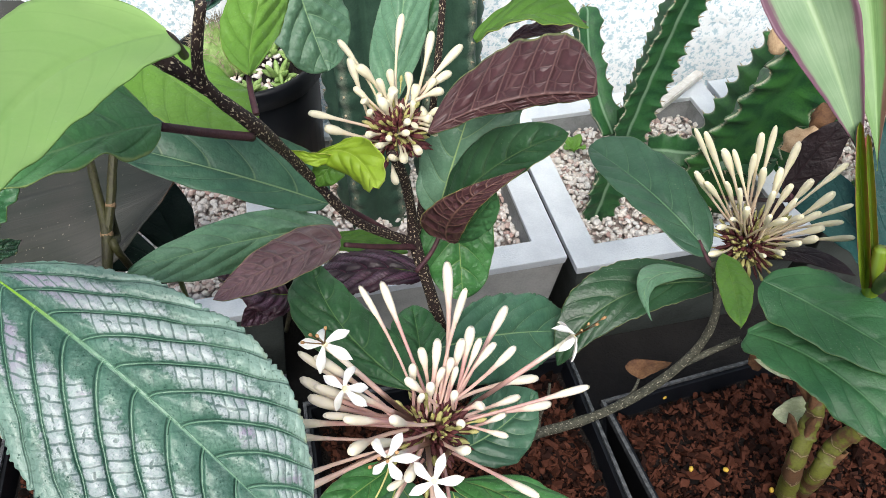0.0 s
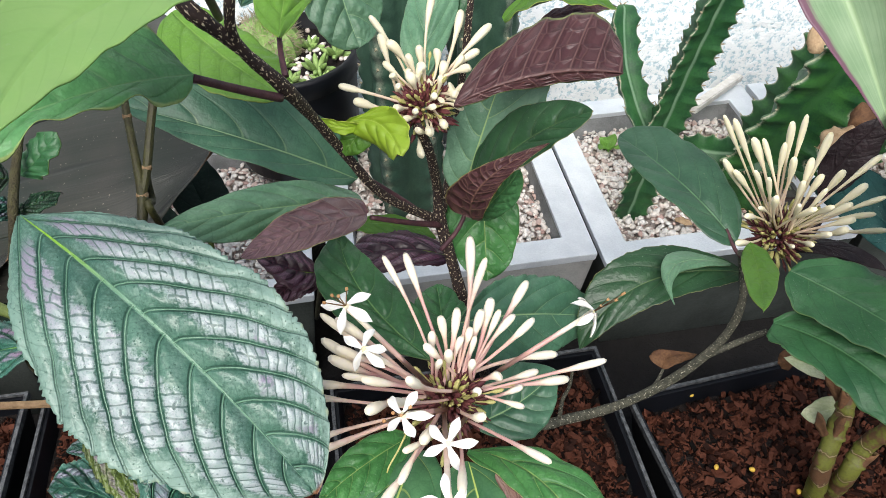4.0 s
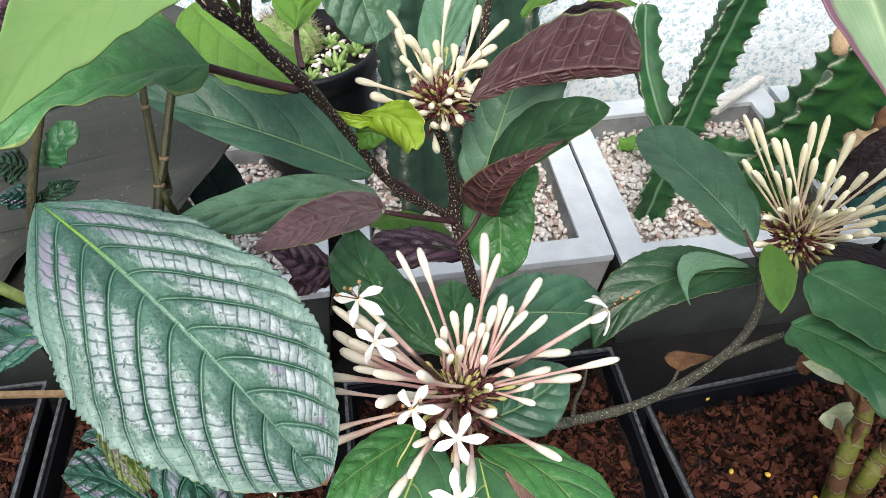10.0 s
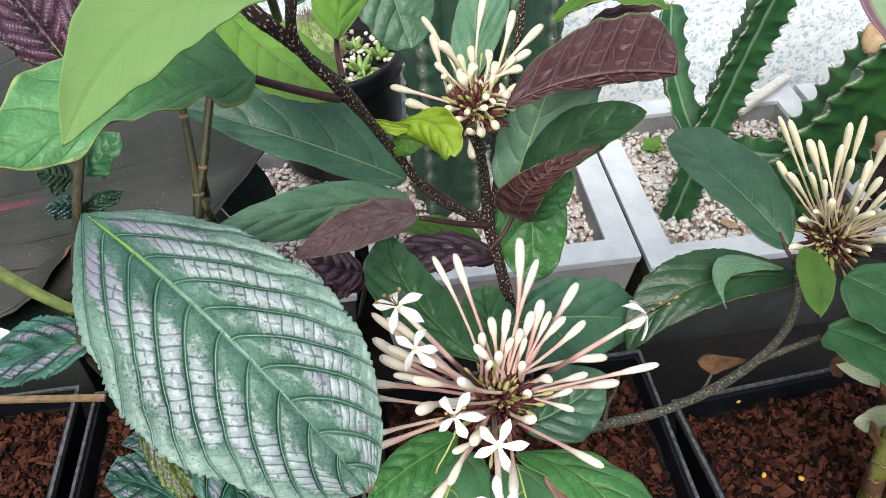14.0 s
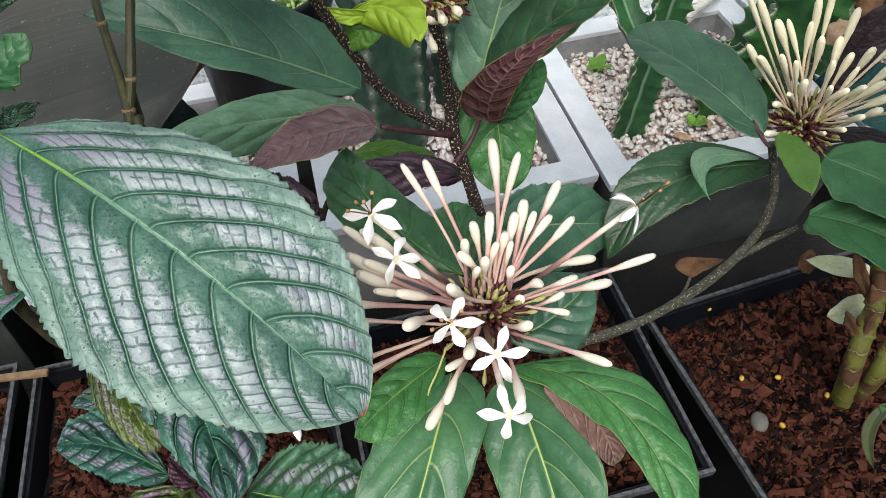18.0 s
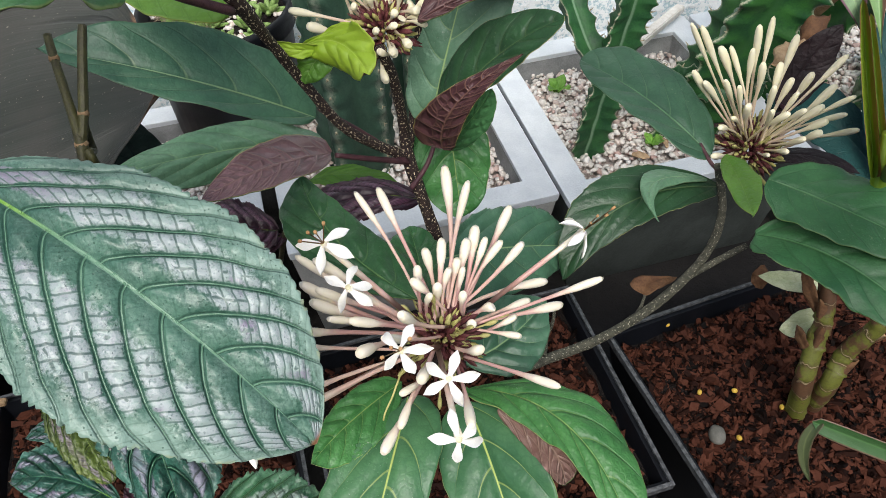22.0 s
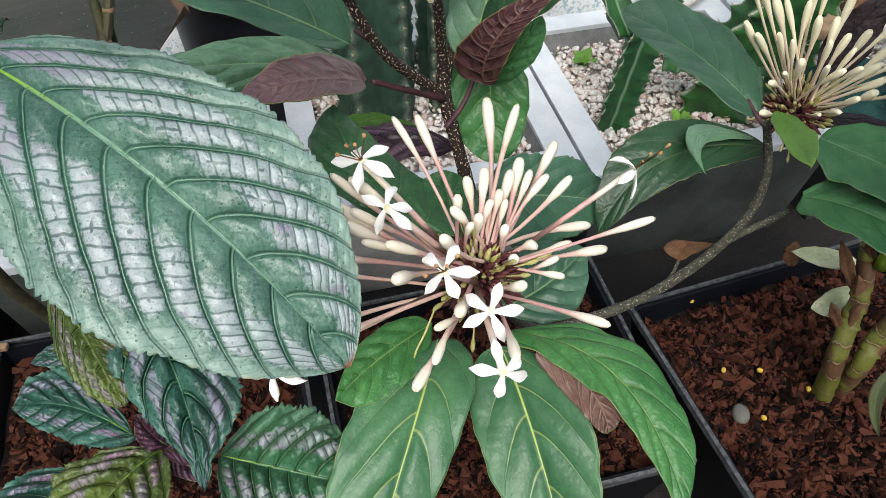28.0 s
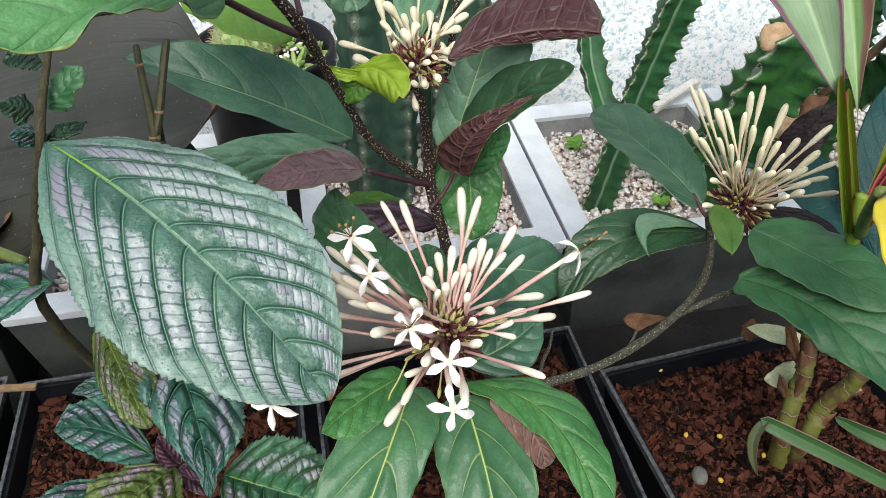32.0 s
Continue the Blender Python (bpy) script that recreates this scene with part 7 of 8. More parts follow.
leaf(cordyline, [CORDY_CRIMSON, CORDY_CRIMSON], (0.3525, 0.4027, 0.5883), (0.3689, 0.4198, 0.6209), (0.3805, 0.424, 0.6347), (-0.0033, 0.0057, 0.0032), (0.0012, -0.0056, -0.0002), p=0.7, q=0.4, cup=-0.3, quilt=0, size=(24, 10), seed=70)
leaf(cordyline, [CORDY, CORDY], (0.371, 0.4352, 0.6361), (0.345, 0.4522, 0.678), (0.3255, 0.4779, 0.7309), (-0.0073, 0.0024, -0.0072), (0.0035, -0.0075, 0.0085), cup=0.35, quilt=0, wave=0.03, p=0.6, q=0.6, size=(40, 16), seed=71)
leaf(cordyline, [CORDY_STALK, CORDY_STALK], (0.3268, 0.3675, 0.5089), (0.3618, 0.3995, 0.5762), (0.4153, 0.4144, 0.6318), (-0.0079, -0.0014, 0.0083), (-0.0042, -0.014, 0.0032), p=0.25, q=0.3, cup=0.45, quilt=0, wave=0.006, size=(30, 12), seed=72)
leaf(cordyline, [CORDY_STALK, CORDY_STALK], (0.3255, 0.3676, 0.5058), (0.3616, 0.387, 0.5601), (0.4138, 0.391, 0.6041), (-0.0064, -0, 0.0086), (-0.004, -0.0135, 0.0023), p=0.25, q=0.3, cup=0.45, quilt=0, wave=0.006, size=(30, 12), seed=73)
leaf(cordyline, [CORDY_STALK, CORDY_STALK], (0.3245, 0.3662, 0.501), (0.3597, 0.3741, 0.5478), (0.4123, 0.3661, 0.5748), (-0.0045, 0.001, 0.0084), (-0.005, -0.0119, 0.001), p=0.25, q=0.3, cup=0.45, quilt=0, wave=0.006, size=(30, 12), seed=74)
stem(cordyline, "leaf_stalk", [(0.3233, 0.3625, 0.5026), (0.3, 0.3348, 0.545), (0.261, 0.2808, 0.6089)], [0.005, 0.0045, 0.004], GREEN_STEM)
leaf(cordyline, [CORDY_YELLOW, CORDY_YELLOW], (0.2647, 0.2783, 0.6141), (0.262, 0.2046, 0.6047), (0.2536, 0.1171, 0.563), (0.0369, 0.0174, 0.0087), (-0.0199, -0.0012, -0.0112), quilt=0, wave=0.04, cup=0.05, p=0.4, q=0.6, size=(40, 16), label='yellowing drooping leaf', seed=75)
leaf(cordyline, [DRY, DRY], (0.3512, 0.3854, 0.3036), (0.3416, 0.4001, 0.326), (0.3388, 0.4205, 0.3375), (-0.0033, 0.0015, -0.0055), (0.0032, -0.0019, 0.0051), size=(14, 8), name='dry_sheath', wave=0.08, seed=76)
leaf(cordyline, [DRY, DRY], (0.3532, 0.3904, 0.3135), (0.354, 0.4021, 0.3348), (0.3649, 0.4202, 0.3446), (-0.0041, 0.0034, -0.0038), (0.004, -0.0053, 0.0021), size=(14, 8), name='dry_sheath', wave=0.08, seed=77)
leaf(cordyline, [DRY, DRY], (0.3465, 0.3666, 0.269), (0.3378, 0.3754, 0.2835), (0.3393, 0.3911, 0.2842), (-0.0015, 0.0011, -0.0058), (0.0025, -0.0012, 0.0057), size=(14, 8), name='dry_sheath', wave=0.08, seed=78)
litter = thing("dead_leaf", (0.3386, 0.4699, 0.2609), "curled brown dead leaf on the rim of the black pot", "dead leaf")
leaf(litter, [DRY, TAN_LEAF], (0.3373, 0.4622, 0.254), (0.3351, 0.4676, 0.2654), (0.3422, 0.4768, 0.2739), (-0.0062, 0.0043, -0.003), (0.0078, -0.0056, 0.0018), size=(14, 8), name='blade', wave=0.12, seed=79)
leaf(cordyline, [CREAM_LEAF, CREAM_LEAF], (0.372, 0.4222, 0.2995), (0.3455, 0.4354, 0.2973), (0.323, 0.4534, 0.286), (-0.0029, -0.0145, 0.0004), (0.0055, 0.0059, 0.0054), size=(14, 8), seed=80)
leaf(cordyline, [CREAM_LEAF, CREAM_LEAF], (0.3768, 0.4023, 0.2817), (0.3555, 0.403, 0.2684), (0.3362, 0.4056, 0.2568), (-0.003, -0.016, -0.001), (0.0002, 0.01, 0.009), size=(14, 8), seed=81)
leaf(cordyline, [CORDY_GREEN, CORDY_GREEN], (0.2692, 0.1036, 0.5292), (0.2033, 0.1212, 0.556), (0.1555, 0.1388, 0.5698), (-0.0002, -0.0017, -0.0046), (0.0002, 0.0014, 0.0044), p=0.3, q=0.12, quilt=0, cup=0.15, wave=0.01, size=(30, 12), label='arching green strap leaf with a withered tip', seed=82)
leaf(cordyline, [CORDY_OLD, DRY], (0.1593, 0.1385, 0.5699), (0.1539, 0.1335, 0.5571), (0.1595, 0.1245, 0.5383), (0.0023, -0.0016, 0.0014), (-0.0018, 0.0012, -0.0018), p=0.2, q=0.6, quilt=0, size=(16, 8), cup=0.2, seed=83)
leaf(cordyline, [CORDY_GREEN, CORDY_GREEN], (0.2136, 0.1612, 0.5405), (0.2344, 0.1426, 0.5447), (0.2703, 0.1222, 0.5484), (0.0002, 0.0018, 0.0047), (-0.0002, -0.0018, -0.0047), p=0.45, q=0.3, quilt=0, cup=0.15, wave=0.01, size=(30, 12), seed=84)
teal = thing("broadleaf_plant", (0.62, 0.62, 0.1), "plant with large deep teal leaves", "plant")
leaf(teal, [TEAL, TEAL], (0.4793, 0.5198, 0.3171), (0.4848, 0.6075, 0.4205), (0.5205, 0.6766, 0.4898), (-0.0283, 0.0104, -0.0062), (0.0329, -0.0066, 0.0111), quilt=0.01, seed=85)
leaf(teal, [TEAL, TEAL], (0.575, 0.6251, 0.4041), (0.5791, 0.6899, 0.4806), (0.5692, 0.7472, 0.5467), (-0.0221, 0.0063, -0.0104), (0.0265, -0.011, 0.0053), quilt=0.01, seed=86)
leaf(teal, [TEAL, TEAL], (0.4898, 0.5491, 0.3062), (0.4489, 0.6112, 0.3439), (0.3953, 0.6729, 0.3335), (-0.0047, -0.0412, -0.0179), (0.0115, 0.0419, 0.0194), quilt=0.01, seed=87)
leaf(teal, [TEAL, TEAL], (0.5533, 0.7685, 0.4619), (0.5769, 0.7995, 0.5007), (0.6738, 0.8436, 0.5625), (-0.0292, 0.0307, 0.0175), (0.0365, -0.0169, -0.0006), quilt=0.01, seed=88)
stem(teal, "stem", [(0.62, 0.62, 0.1), (0.5039, 0.5165, 0.3004), (0.4995, 0.5508, 0.3401)], [0.006, 0.0055, 0.005], GREEN_STEM)
spurge((0.222, 0.80, 0.16), (0.309, 0.81, 0.64), 0.032, "tall green winged spurge with scalloped pale-spined edges", 0.95, (-0.008, 0, 0), 0, 0.019, 0.22)
spurge((0.228, 0.815, 0.30), (0.1908, 0.9293, 0.4273), 0.026, "short side arm of winged spurge", 1.0, (-0.012, 0, 0), 0, 0.03)
spurge((0.37, 0.84, 0.16), (0.46, 0.80, 0.47), 0.062, "stout winged spurge with wavy horny edges", 0.55, (0, 0, 0), 0, 0.03)
spurge((0.42, 0.92, 0.16), (0.56, 0.94, 0.50), 0.055, "winged spurge leaning against its neighbours", 1.5, (0, 0, 0), 0, 0.03)
spurge((0.30, 0.86, 0.24), (0.46, 0.80, 0.27), 0.03, "low winged spurge lying over the gravel", 0.7)
column_cactus((-0.1, 0.825, 0.15), (-0.1, 0.825, 0.78), 0.056, "dark green ribbed column cactus in gravel", 5, 0.26)
column_cactus((0.005, 0.89, 0.15), (0.005, 0.895, 0.80), 0.05, "slimmer dark green ribbed column cactus", 5, 0.4)
spurge((0.5, 0.9, 0.16), (0.4844, 0.8842, 0.4206), 0.050, "mid-green winged spurge with wavy horny edges", 0.20, (0, 0, 0), 0, 0.030)
spurge((0.6, 0.93, 0.16), (0.5873, 0.9452, 0.5336), 0.032, "slim winged spurge with pale saw-toothed edges", 0.90, (0, 0, 0), 0, 0.018)
spurge((0.53, 0.98, 0.16), (0.6395, 0.8204, 0.4235), 0.040, "leaning winged spurge with pale teeth", 1.30, (0, 0, 0), 0, 0.022)
spurge((0.66, 0.88, 0.16), (0.6273, 0.7008, 0.3747), 0.050, "dark winged spurge among broad leaves", 0.40, (0, 0, 0), 0, 0.030)
spurge((0.72, 0.95, 0.16), (0.6833, 0.8483, 0.4917), 0.050, "dark winged spurge among broad leaves", 0.80, (0, 0, 0), 0, 0.030)
litter = thing("dead_leaf", (0.4212, 0.8242, 0.4363), "curled tan dead leaf caught among the spurges", "dead leaf")
leaf(litter, [TAN_LEAF, TAN_LEAF], (0.4034, 0.8182, 0.4274), (0.4173, 0.8178, 0.4439), (0.4432, 0.8348, 0.451), (-0.0051, 0.0194, 0.0067), (0.0084, -0.0104, -0.0114), size=(14, 8), name='blade', wave=0.1, seed=89)
litter = thing("dead_leaf", (0.414, 0.69, 0.3863), "curled tan dead leaf caught among the spurges", "dead leaf")
leaf(litter, [TAN_LEAF, DRY], (0.3932, 0.6856, 0.3791), (0.4098, 0.6843, 0.3946), (0.4356, 0.6952, 0.3947), (0.0042, 0.0233, -0.0031), (0.0063, -0.0105, -0.0116), size=(14, 8), name='blade', wave=0.1, seed=90)
litter = thing("dead_leaf", (0.4492, 0.7241, 0.399), "rusty brown dead leaf on the planter", "dead leaf")
leaf(litter, [DRY, DRY], (0.4341, 0.7144, 0.3862), (0.4446, 0.7159, 0.4044), (0.4677, 0.7306, 0.4086), (-0.0022, 0.0143, 0.0011), (0.0103, -0.0068, -0.0069), size=(14, 8), name='blade', wave=0.1, seed=91)
purple = thing("broadleaf_plant", (0.4, 0.84, 0.165), "dark purple strap leaves behind the shrub", "plant")
leaf(purple, [PURPLE_LEAF, PURPLE_LEAF], (0.3764, 0.6122, 0.3685), (0.396, 0.6247, 0.416), (0.4237, 0.6322, 0.4586), (-0.0161, 0.0085, 0.0083), (0.0182, -0.0122, -0.0124), quilt=0.01, seed=92)
leaf(purple, [PURPLE_LEAF, PURPLE_LEAF], (0.2702, 0.4501, 0.4454), (0.3086, 0.4431, 0.4566), (0.3499, 0.4216, 0.4512), (0.0051, 0.0087, -0.0001), (-0.0052, -0.0100, -0.0015), quilt=0.02, seed=93)
leaf(purple, [PURPLE_LEAF, PURPLE_LEAF], (0.373, 0.6103, 0.3659), (0.3571, 0.5789, 0.3583), (0.3071, 0.5132, 0.3687), (0.0086, -0.0125, 0.0017), (-0.0095, 0.005, 0.0049), quilt=0.02, seed=94)
stem(purple, "stem", [(0.4, 0.84, 0.165), (0.3763, 0.6101, 0.3659), (0.38, 0.6163, 0.3736)], [0.003, 0.0025, 0.002], PETIOLE)
branch = thing("dead_stick", (0.55, 1, 0.165), "brown dead stick leaning against the wall", "stick")
stem(branch, "stick", [(0.55, 1, 0.165), (0.5622, 0.8264, 0.4226), (0.6007, 0.8629, 0.454), (0.6444, 0.9093, 0.482)], [0.006, 0.006, 0.005, 0.005], BAMBOO, knots=0.1)
litter = thing("dead_leaf", (0.2822, 0.8904, 0.171), "small curled brown dead leaf lying on the gravel", "dead leaf", "dead leaves on the gravel")
leaf(litter, [DRY, TAN_LEAF], (0.2692, 0.8904, 0.1694), (0.2822, 0.8904, 0.174), (0.2952, 0.8904, 0.1726), (0, -0.006, -0.0015), (-0, 0.006, 0.0015), name="blade", size=(10, 6), wave=0.1, seed=95)
litter = thing("dead_leaf", (0.3406, 0.8057, 0.171), "small curled brown dead leaf lying on the gravel", "dead leaf", "dead leaves on the gravel")
leaf(litter, [DRY, TAN_LEAF], (0.3448, 0.7934, 0.1694), (0.3406, 0.8057, 0.174), (0.3364, 0.818, 0.1726), (0.0057, 0.0019, -0.0015), (-0.0057, -0.0019, 0.0015), name="blade", size=(10, 6), wave=0.1, seed=96)
litter = thing("dead_leaf", (0.3991, 0.8133, 0.171), "small curled brown dead leaf lying on the gravel", "dead leaf", "dead leaves on the gravel")
leaf(litter, [DRY, TAN_LEAF], (0.4094, 0.8212, 0.1694), (0.3991, 0.8133, 0.174), (0.3888, 0.8053, 0.1726), (-0.0037, 0.0047, -0.0015), (0.0037, -0.0047, 0.0015), name="blade", size=(10, 6), wave=0.1, seed=97)
litter = thing("dead_leaf", (0.3004, 0.7779, 0.171), "small curled brown dead leaf lying on the gravel", "dead leaf", "dead leaves on the gravel")
leaf(litter, [DRY, TAN_LEAF], (0.2896, 0.7851, 0.1694), (0.3004, 0.7779, 0.174), (0.3113, 0.7708, 0.1726), (-0.0033, -0.005, -0.0015), (0.0033, 0.005, 0.0015), name="blade", size=(10, 6), wave=0.1, seed=98)
back = thing("shield_plant", (-0.5, 0.8, 0.16), "wine-dark shield plant behind the black pot", "plant")
leaf(back, [SHIELD_WINE, SHIELD_UNDER], (-0.6345, 0.7344, 0.4166), (-0.6166, 0.7649, 0.4865), (-0.6133, 0.8245, 0.5734), (-0.0241, -0.0125, 0.0055), (0.0247, 0.0126, -0.0055), veins=(6.0, 2.3), teeth=0.1, notches=26, size=(64, 24), quilt=0.12, wave=0.04, seed=99)
leaf(back, [SHIELD_LOW, SHIELD_UNDER], (-0.5986, 0.738, 0.4146), (-0.572, 0.7869, 0.4589), (-0.5241, 0.8431, 0.5072), (-0.0158, -0.0018, 0.0148), (0.0163, 0.0017, -0.015), veins=(6.0, 2.3), teeth=0.1, notches=26, size=(64, 24), quilt=0.12, wave=0.04, seed=100)
leaf(back, [SHIELD_WINE, SHIELD_UNDER], (-0.663, 0.7264, 0.4131), (-0.7223, 0.7616, 0.4571), (-0.7704, 0.7693, 0.5147), (-0.0105, -0.0253, -0.0093), (0.0109, 0.0257, 0.0096), veins=(6.0, 2.3), teeth=0.1, notches=26, size=(64, 24), quilt=0.12, wave=0.04, seed=101)
leaf(back, [SHIELD_WINE, SHIELD_UNDER], (-0.5992, 0.6871, 0.4067), (-0.6541, 0.6696, 0.4263), (-0.7185, 0.632, 0.4272), (0.0099, -0.0218, -0.009), (-0.0099, 0.0222, 0.0093), veins=(6.0, 2.3), teeth=0.1, notches=26, size=(64, 24), quilt=0.12, wave=0.04, seed=102)
leaf(back, [SHIELD_WINE, SHIELD_UNDER], (-0.5841, 0.7559, 0.3592), (-0.5257, 0.805, 0.3988), (-0.4516, 0.8449, 0.4269), (-0.0114, 0.0048, 0.0207), (0.0117, -0.0051, -0.021), veins=(6.0, 2.3), teeth=0.1, notches=26, size=(64, 24), quilt=0.12, wave=0.04, seed=103)
stem(back, "stem", [(-0.5, 0.8, 0.16), (-0.6111, 0.7195, 0.3841), (-0.6209, 0.7512, 0.4311)], [0.004, 0.0035, 0.003], SHIELD_STEM)
leaf(back, [SHIELD_LOW, SHIELD_UNDER], (-0.3037, 0.9002, 0.4503), (-0.3176, 0.9166, 0.499), (-0.3517, 0.9474, 0.5625), (-0.0332, -0.0194, -0.0107), (0.0339, 0.0196, 0.011), veins=(6.0, 2.3), teeth=0.1, notches=26, size=(64, 24), quilt=0.12, wave=0.04, seed=104)
leaf(back, [SHIELD_LOW, SHIELD_UNDER], (-0.3195, 0.8915, 0.4386), (-0.2842, 0.9575, 0.4887), (-0.2576, 1.011, 0.554), (-0.0288, 0.0006, 0.0131), (0.0295, -0.0008, -0.0133), veins=(6.0, 2.3), teeth=0.1, notches=26, size=(64, 24), quilt=0.12, wave=0.04, seed=105)
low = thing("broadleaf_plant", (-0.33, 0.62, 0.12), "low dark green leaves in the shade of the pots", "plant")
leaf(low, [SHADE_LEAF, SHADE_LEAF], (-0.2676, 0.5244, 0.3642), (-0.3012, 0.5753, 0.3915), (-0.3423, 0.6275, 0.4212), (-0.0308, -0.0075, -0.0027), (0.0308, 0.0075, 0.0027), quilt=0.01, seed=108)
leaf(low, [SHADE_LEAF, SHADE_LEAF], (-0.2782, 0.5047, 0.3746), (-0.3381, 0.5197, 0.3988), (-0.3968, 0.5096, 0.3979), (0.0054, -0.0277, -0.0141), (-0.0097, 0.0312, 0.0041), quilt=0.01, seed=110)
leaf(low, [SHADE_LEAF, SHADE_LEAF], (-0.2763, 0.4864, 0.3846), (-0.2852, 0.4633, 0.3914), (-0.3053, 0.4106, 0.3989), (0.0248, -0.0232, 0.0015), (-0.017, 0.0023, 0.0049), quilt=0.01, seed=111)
stem(low, "stem", [(-0.33, 0.62, 0.12), (-0.2733, 0.5152, 0.3559), (-0.2676, 0.5244, 0.3642)], [0.003, 0.003, 0.003], GREEN_STEM)
for x, y, r in ((0.3237, 0.8044, 0.017), (0.209, 0.945, 0.022), (0.262, 0.885, 0.014), (0.3864, 0.7421, 0.011)):
    sprout = thing("seedling", (x, y, 0.166), "small bright green seedling in the gravel", "seedling", "seedlings in the gravel")
    for k in range(4):
        f = k * 1.75 + x * 40
        d, side = Vector((math.cos(f), math.sin(f), 0)), Vector((-math.sin(f), math.cos(f), 0))
        b = Vector((x, y, 0.166))
        leaf(sprout, [SEEDLING, SEEDLING], b, b + d * r * 0.5 + Vector((0, 0, r * 0.7)), b + d * r + Vector((0, 0, r * (0.7 + 0.1 * k))),
             side * r * 0.4, side * -r * 0.4, size=(12, 8), wave=0.08, seed=112 + k)


# ---- the black pot in the planter ----
def round_pot(c, z, r, h, label):
    p = thing("round_pot", (c[0], c[1], z), label, "plant pot")
    prof = [(r * 0.88, 0), (r * 0.94, h * 0.8), (r * 0.93, h * 0.83), (r, h * 0.84), (r * 1.0, h * 0.97), (r * 0.985, h), (r * 0.93, h), (r * 0.92, h * 0.86), (r * 0.88, h * 0.85)]
    ob = new("body", lathe("body", prof, [PLASTIC], 40))
    ob.parent = p
    bm = bmesh.new()
    bmesh.ops.create_circle(bm, cap_ends=True, segments=32, radius=r * 0.9)
    bmesh.ops.translate(bm, verts=bm.verts, vec=(0, 0, h * 0.87))
    s = part("soil", bm, SOIL, None)
    s.parent = p

    def inside(rnd):
        a, q = rnd.uniform(0, 6.3), r * 0.86 * math.sqrt(rnd.rand())
        return q * math.cos(a), q * math.sin(a), h * 0.885
    g = new("gravel", stones("gravel", GRAVEL, 160, 5, inside, 0.006))
    g.parent = p
    tagged(g, "pale pebbles", kind="stuff")
    return p


POT = (-0.275, 0.905)
round_pot(POT, 0.2, 0.105, 0.17, "round black plastic pot of small succulents, standing in gravel")


def rosette(c, r, count, seed, label, mat=SUCCULENT):
    """A low succulent of fat pointed leaves."""
    rnd = np.random.RandomState(seed)
    p = thing("succulent", c, label, "succulent", "succulents in the black pot")
    for k in range(count):
        f, up = k * 2.4, 0.25 + 0.9 * (k / count)
        d = Vector((math.cos(f) * math.cos(up), math.sin(f) * math.cos(up), math.sin(up)))
        ln = r * rnd.uniform(0.7, 1.1)
        w = r * 0.14
        me = lathe("leaf", [(0.3, 0), (0.8, 0.3), (1.0, 0.6), (0.7, 0.85), (0.1, 1.0)], [mat], 6)
        piece("leaf", me, p, m=aim(c, Vector(c) + d * ln, 0, w))
    return p


def spiny_ball(c, r, seed, label):
    rnd = np.random.RandomState(seed)
    p = thing("ball_cactus", c, label, "cactus")
    bm = bmesh.new()
    bmesh.ops.create_uvsphere(bm, u_segments=28, v_segments=14, radius=r)
    for v in bm.verts:
        v.co *= 0.9 + 0.1 * abs(math.cos(math.atan2(v.co.y, v.co.x) * 7))
        v.co.z *= 0.85
    bmesh.ops.translate(bm, verts=bm.verts, vec=Vector(c))
    part("body", bm, SUCCULENT, p)
    verts, faces = [], []
    for k in range(900):
        d = Vector(rnd.normal(size=3)).normalized()
        if d.z < -0.3:
            continue
        a = Vector(c) + d * r * 0.9
        w = (d + Vector(rnd.normal(size=3)) * 0.5).normalized()
        s = w.orthogonal().normalized() * 0.0008
        t = w.cross(s).normalized() * 0.0008
        o = len(verts)
        verts += [a + s, a - s * 0.5 + t, a - s * 0.5 - t, a + w * 0.016]
        faces += [(o, o + 1, o + 3), (o + 1, o + 2, o + 3), (o + 2, o, o + 3)]
    tagged(piece("spines", mesh_of("spines", verts, faces, [SPINE]), p), kind="stuff")
    return p


spiny_ball((POT[0] - 0.03, POT[1] + 0.02, 0.36), 0.05, 2, "straw-spined ball cactus in the black pot")
for i, (dx, dy, r) in enumerate(((0.05, -0.03, 0.03), (0.03, 0.03, 0.026), (0.07, 0.01, 0.03), (0.02, -0.06, 0.024), (0.06, -0.055, 0.02), (-0.03, -0.06, 0.022), (0.0, -0.02, 0.02))):
    rosette((POT[0] + dx, POT[1] + dy, 0.35), r, 9, i, "small pale green succulent rosette among pebbles")


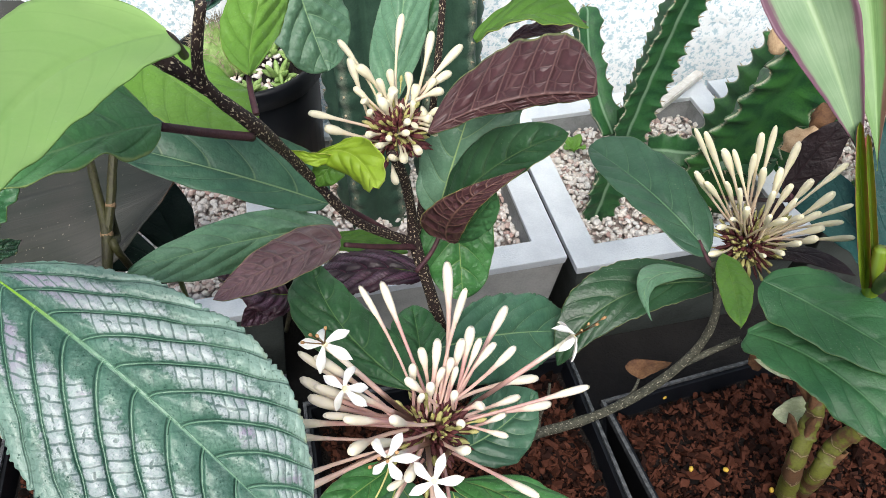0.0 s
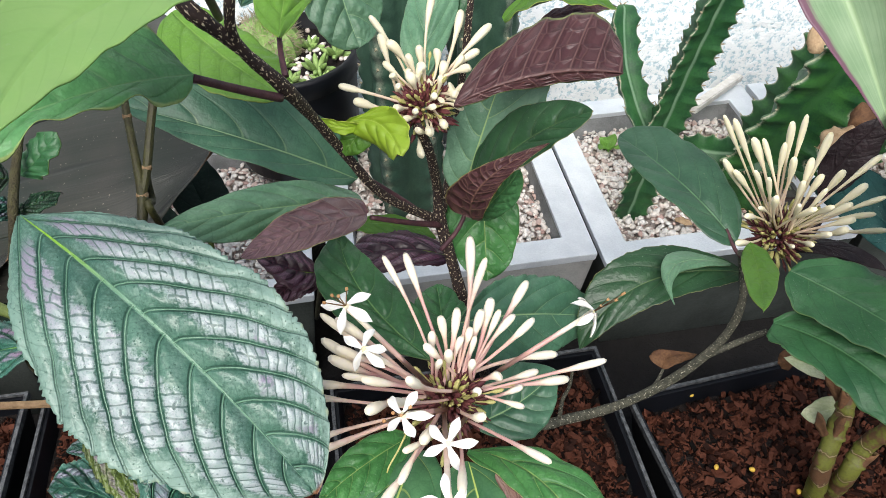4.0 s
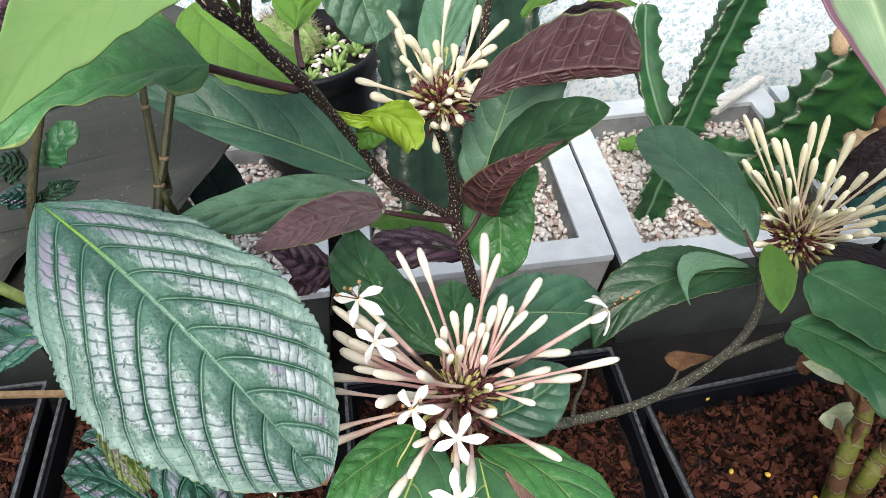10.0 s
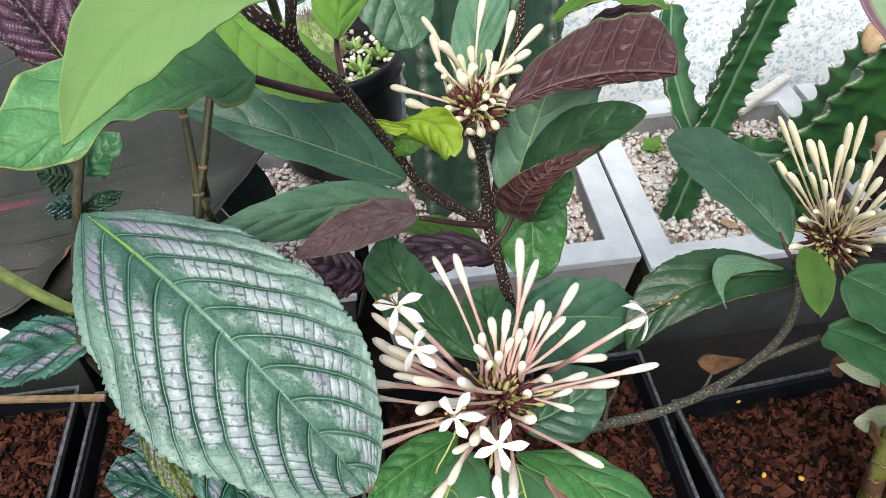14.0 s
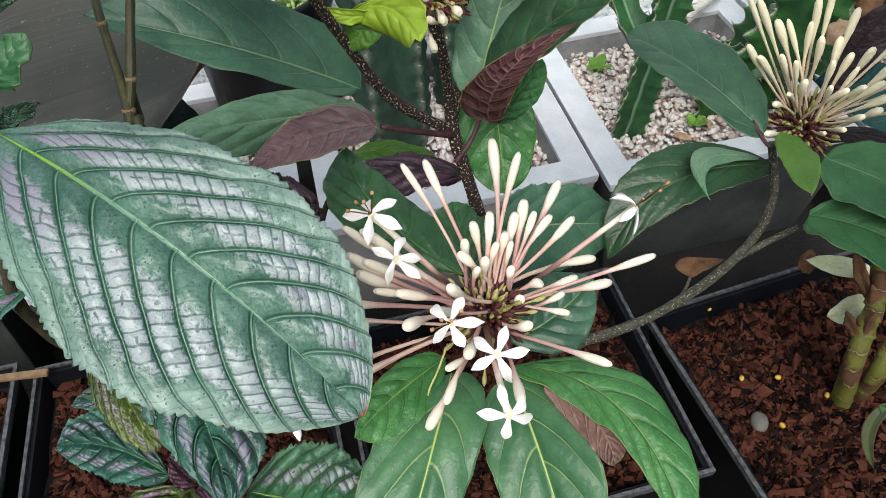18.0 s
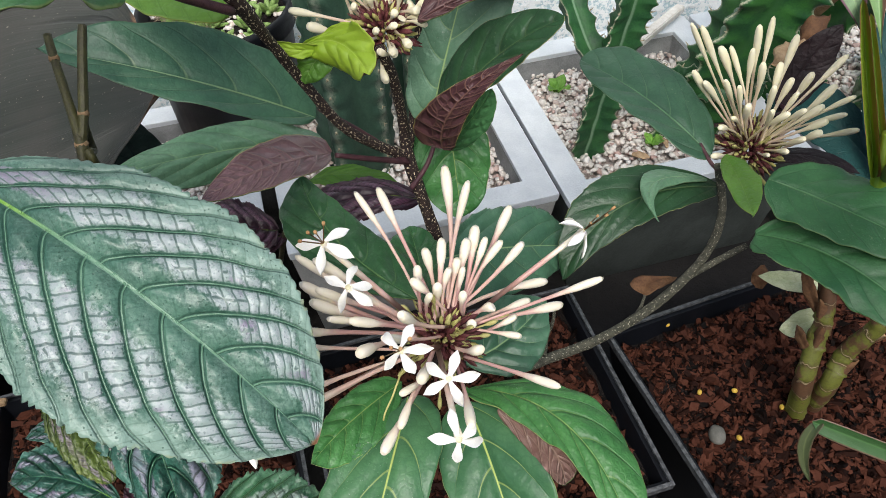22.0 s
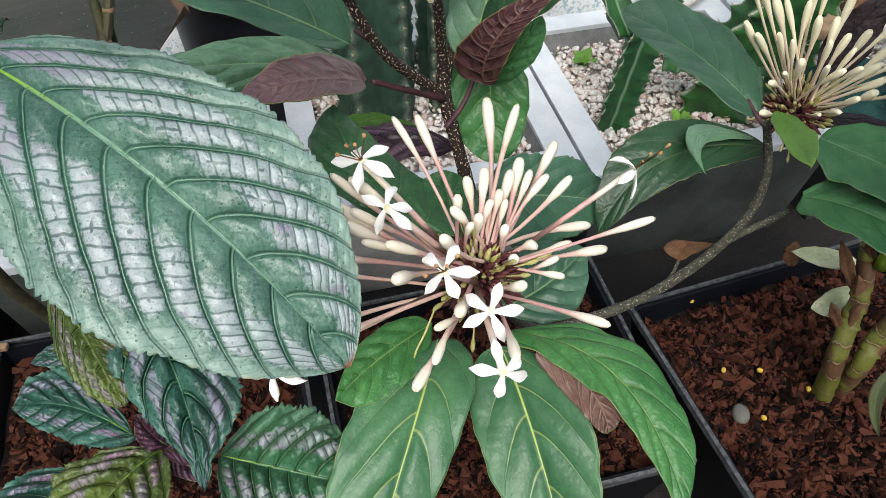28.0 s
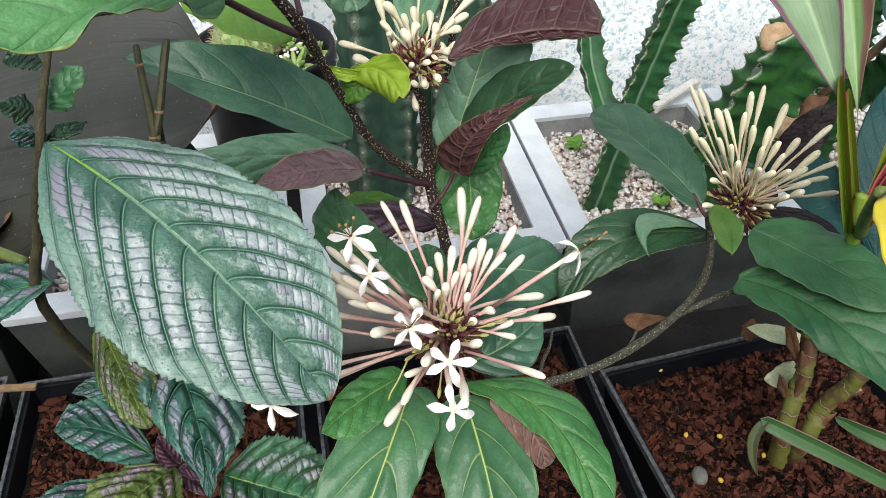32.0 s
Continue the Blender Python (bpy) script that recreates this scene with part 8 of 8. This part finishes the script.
# ---- loose things ----
def plank(name, a, b, w, t, mat, label, category):
    a, b = Vector(a), Vector(b)
    bm = bmesh.new()
    bmesh.ops.create_cube(bm, size=1.0, matrix=Matrix.Diagonal((w, t, (b - a).length, 1)))
    bmesh.ops.bevel(bm, geom=bm.edges[:], offset=t * 0.15, segments=2, affect="EDGES")
    ob = part(name, bm, mat, None)
    ob.matrix_basis = Matrix.Translation((a + b) / 2) @ (b - a).to_track_quat("Z", "Y").to_matrix().to_4x4()
    return tagged(ob, label, category)


def pebble(c, r, mat, name, label, category, group="", squash=0.6):
    bm = bmesh.new()
    bmesh.ops.create_icosphere(bm, subdivisions=3, radius=1.0)
    for v in bm.verts:
        v.co = Vector((v.co.x * r, v.co.y * r * 0.8, v.co.z * r * squash)) * (1 + 0.08 * noise.noise(v.co * 1.5 + Vector(c) * 9))
    ob = part(name, bm, mat, None)
    for f in ob.data.polygons:
        f.use_smooth = True
    ob.location = c
    ob.rotation_euler = (0, 0, c[0] * 40)
    return tagged(ob, label, category, group)


pebble((0.270, 0.335, 0.181), 0.011, PEBBLE, "pebble", "smooth grey oval pebble lying on the mulch", "pebble")
pebble((0.257, 0.476, 0.183), 0.0032, FERTILISER, "feed_bead", "ochre fertiliser bead on the mulch", "fertiliser bead", "fertiliser beads", 0.9)
pebble((0.303, 0.383, 0.183), 0.0032, FERTILISER, "feed_bead", "ochre fertiliser bead on the mulch", "fertiliser bead", "fertiliser beads", 0.9)
pebble((0.290, 0.329, 0.183), 0.0032, FERTILISER, "feed_bead", "ochre fertiliser bead on the mulch", "fertiliser bead", "fertiliser beads", 0.9)
pebble((0.345, 0.360, 0.183), 0.0032, FERTILISER, "feed_bead", "ochre fertiliser bead on the mulch", "fertiliser bead", "fertiliser beads", 0.9)
pebble((0.256, 0.474, 0.183), 0.0032, FERTILISER, "feed_bead", "ochre fertiliser bead on the mulch", "fertiliser bead", "fertiliser beads", 0.9)
pebble((0.266, 0.384, 0.183), 0.0032, FERTILISER, "feed_bead", "ochre fertiliser bead on the mulch", "fertiliser bead", "fertiliser beads", 0.9)
plank("split_stick", (-0.792, 0.384, 0.206), (-0.459, 0.415, 0.206), 0.008, 0.005, BAMBOO, "flat brown split stick lying across the black pots", "stick")
plank("wooden_stick", (0.324, 0.941, 0.254), (0.440, 1.104, 0.210), 0.016, 0.012, WOOD, "weathered white wooden stick propped on the planter", "stick")
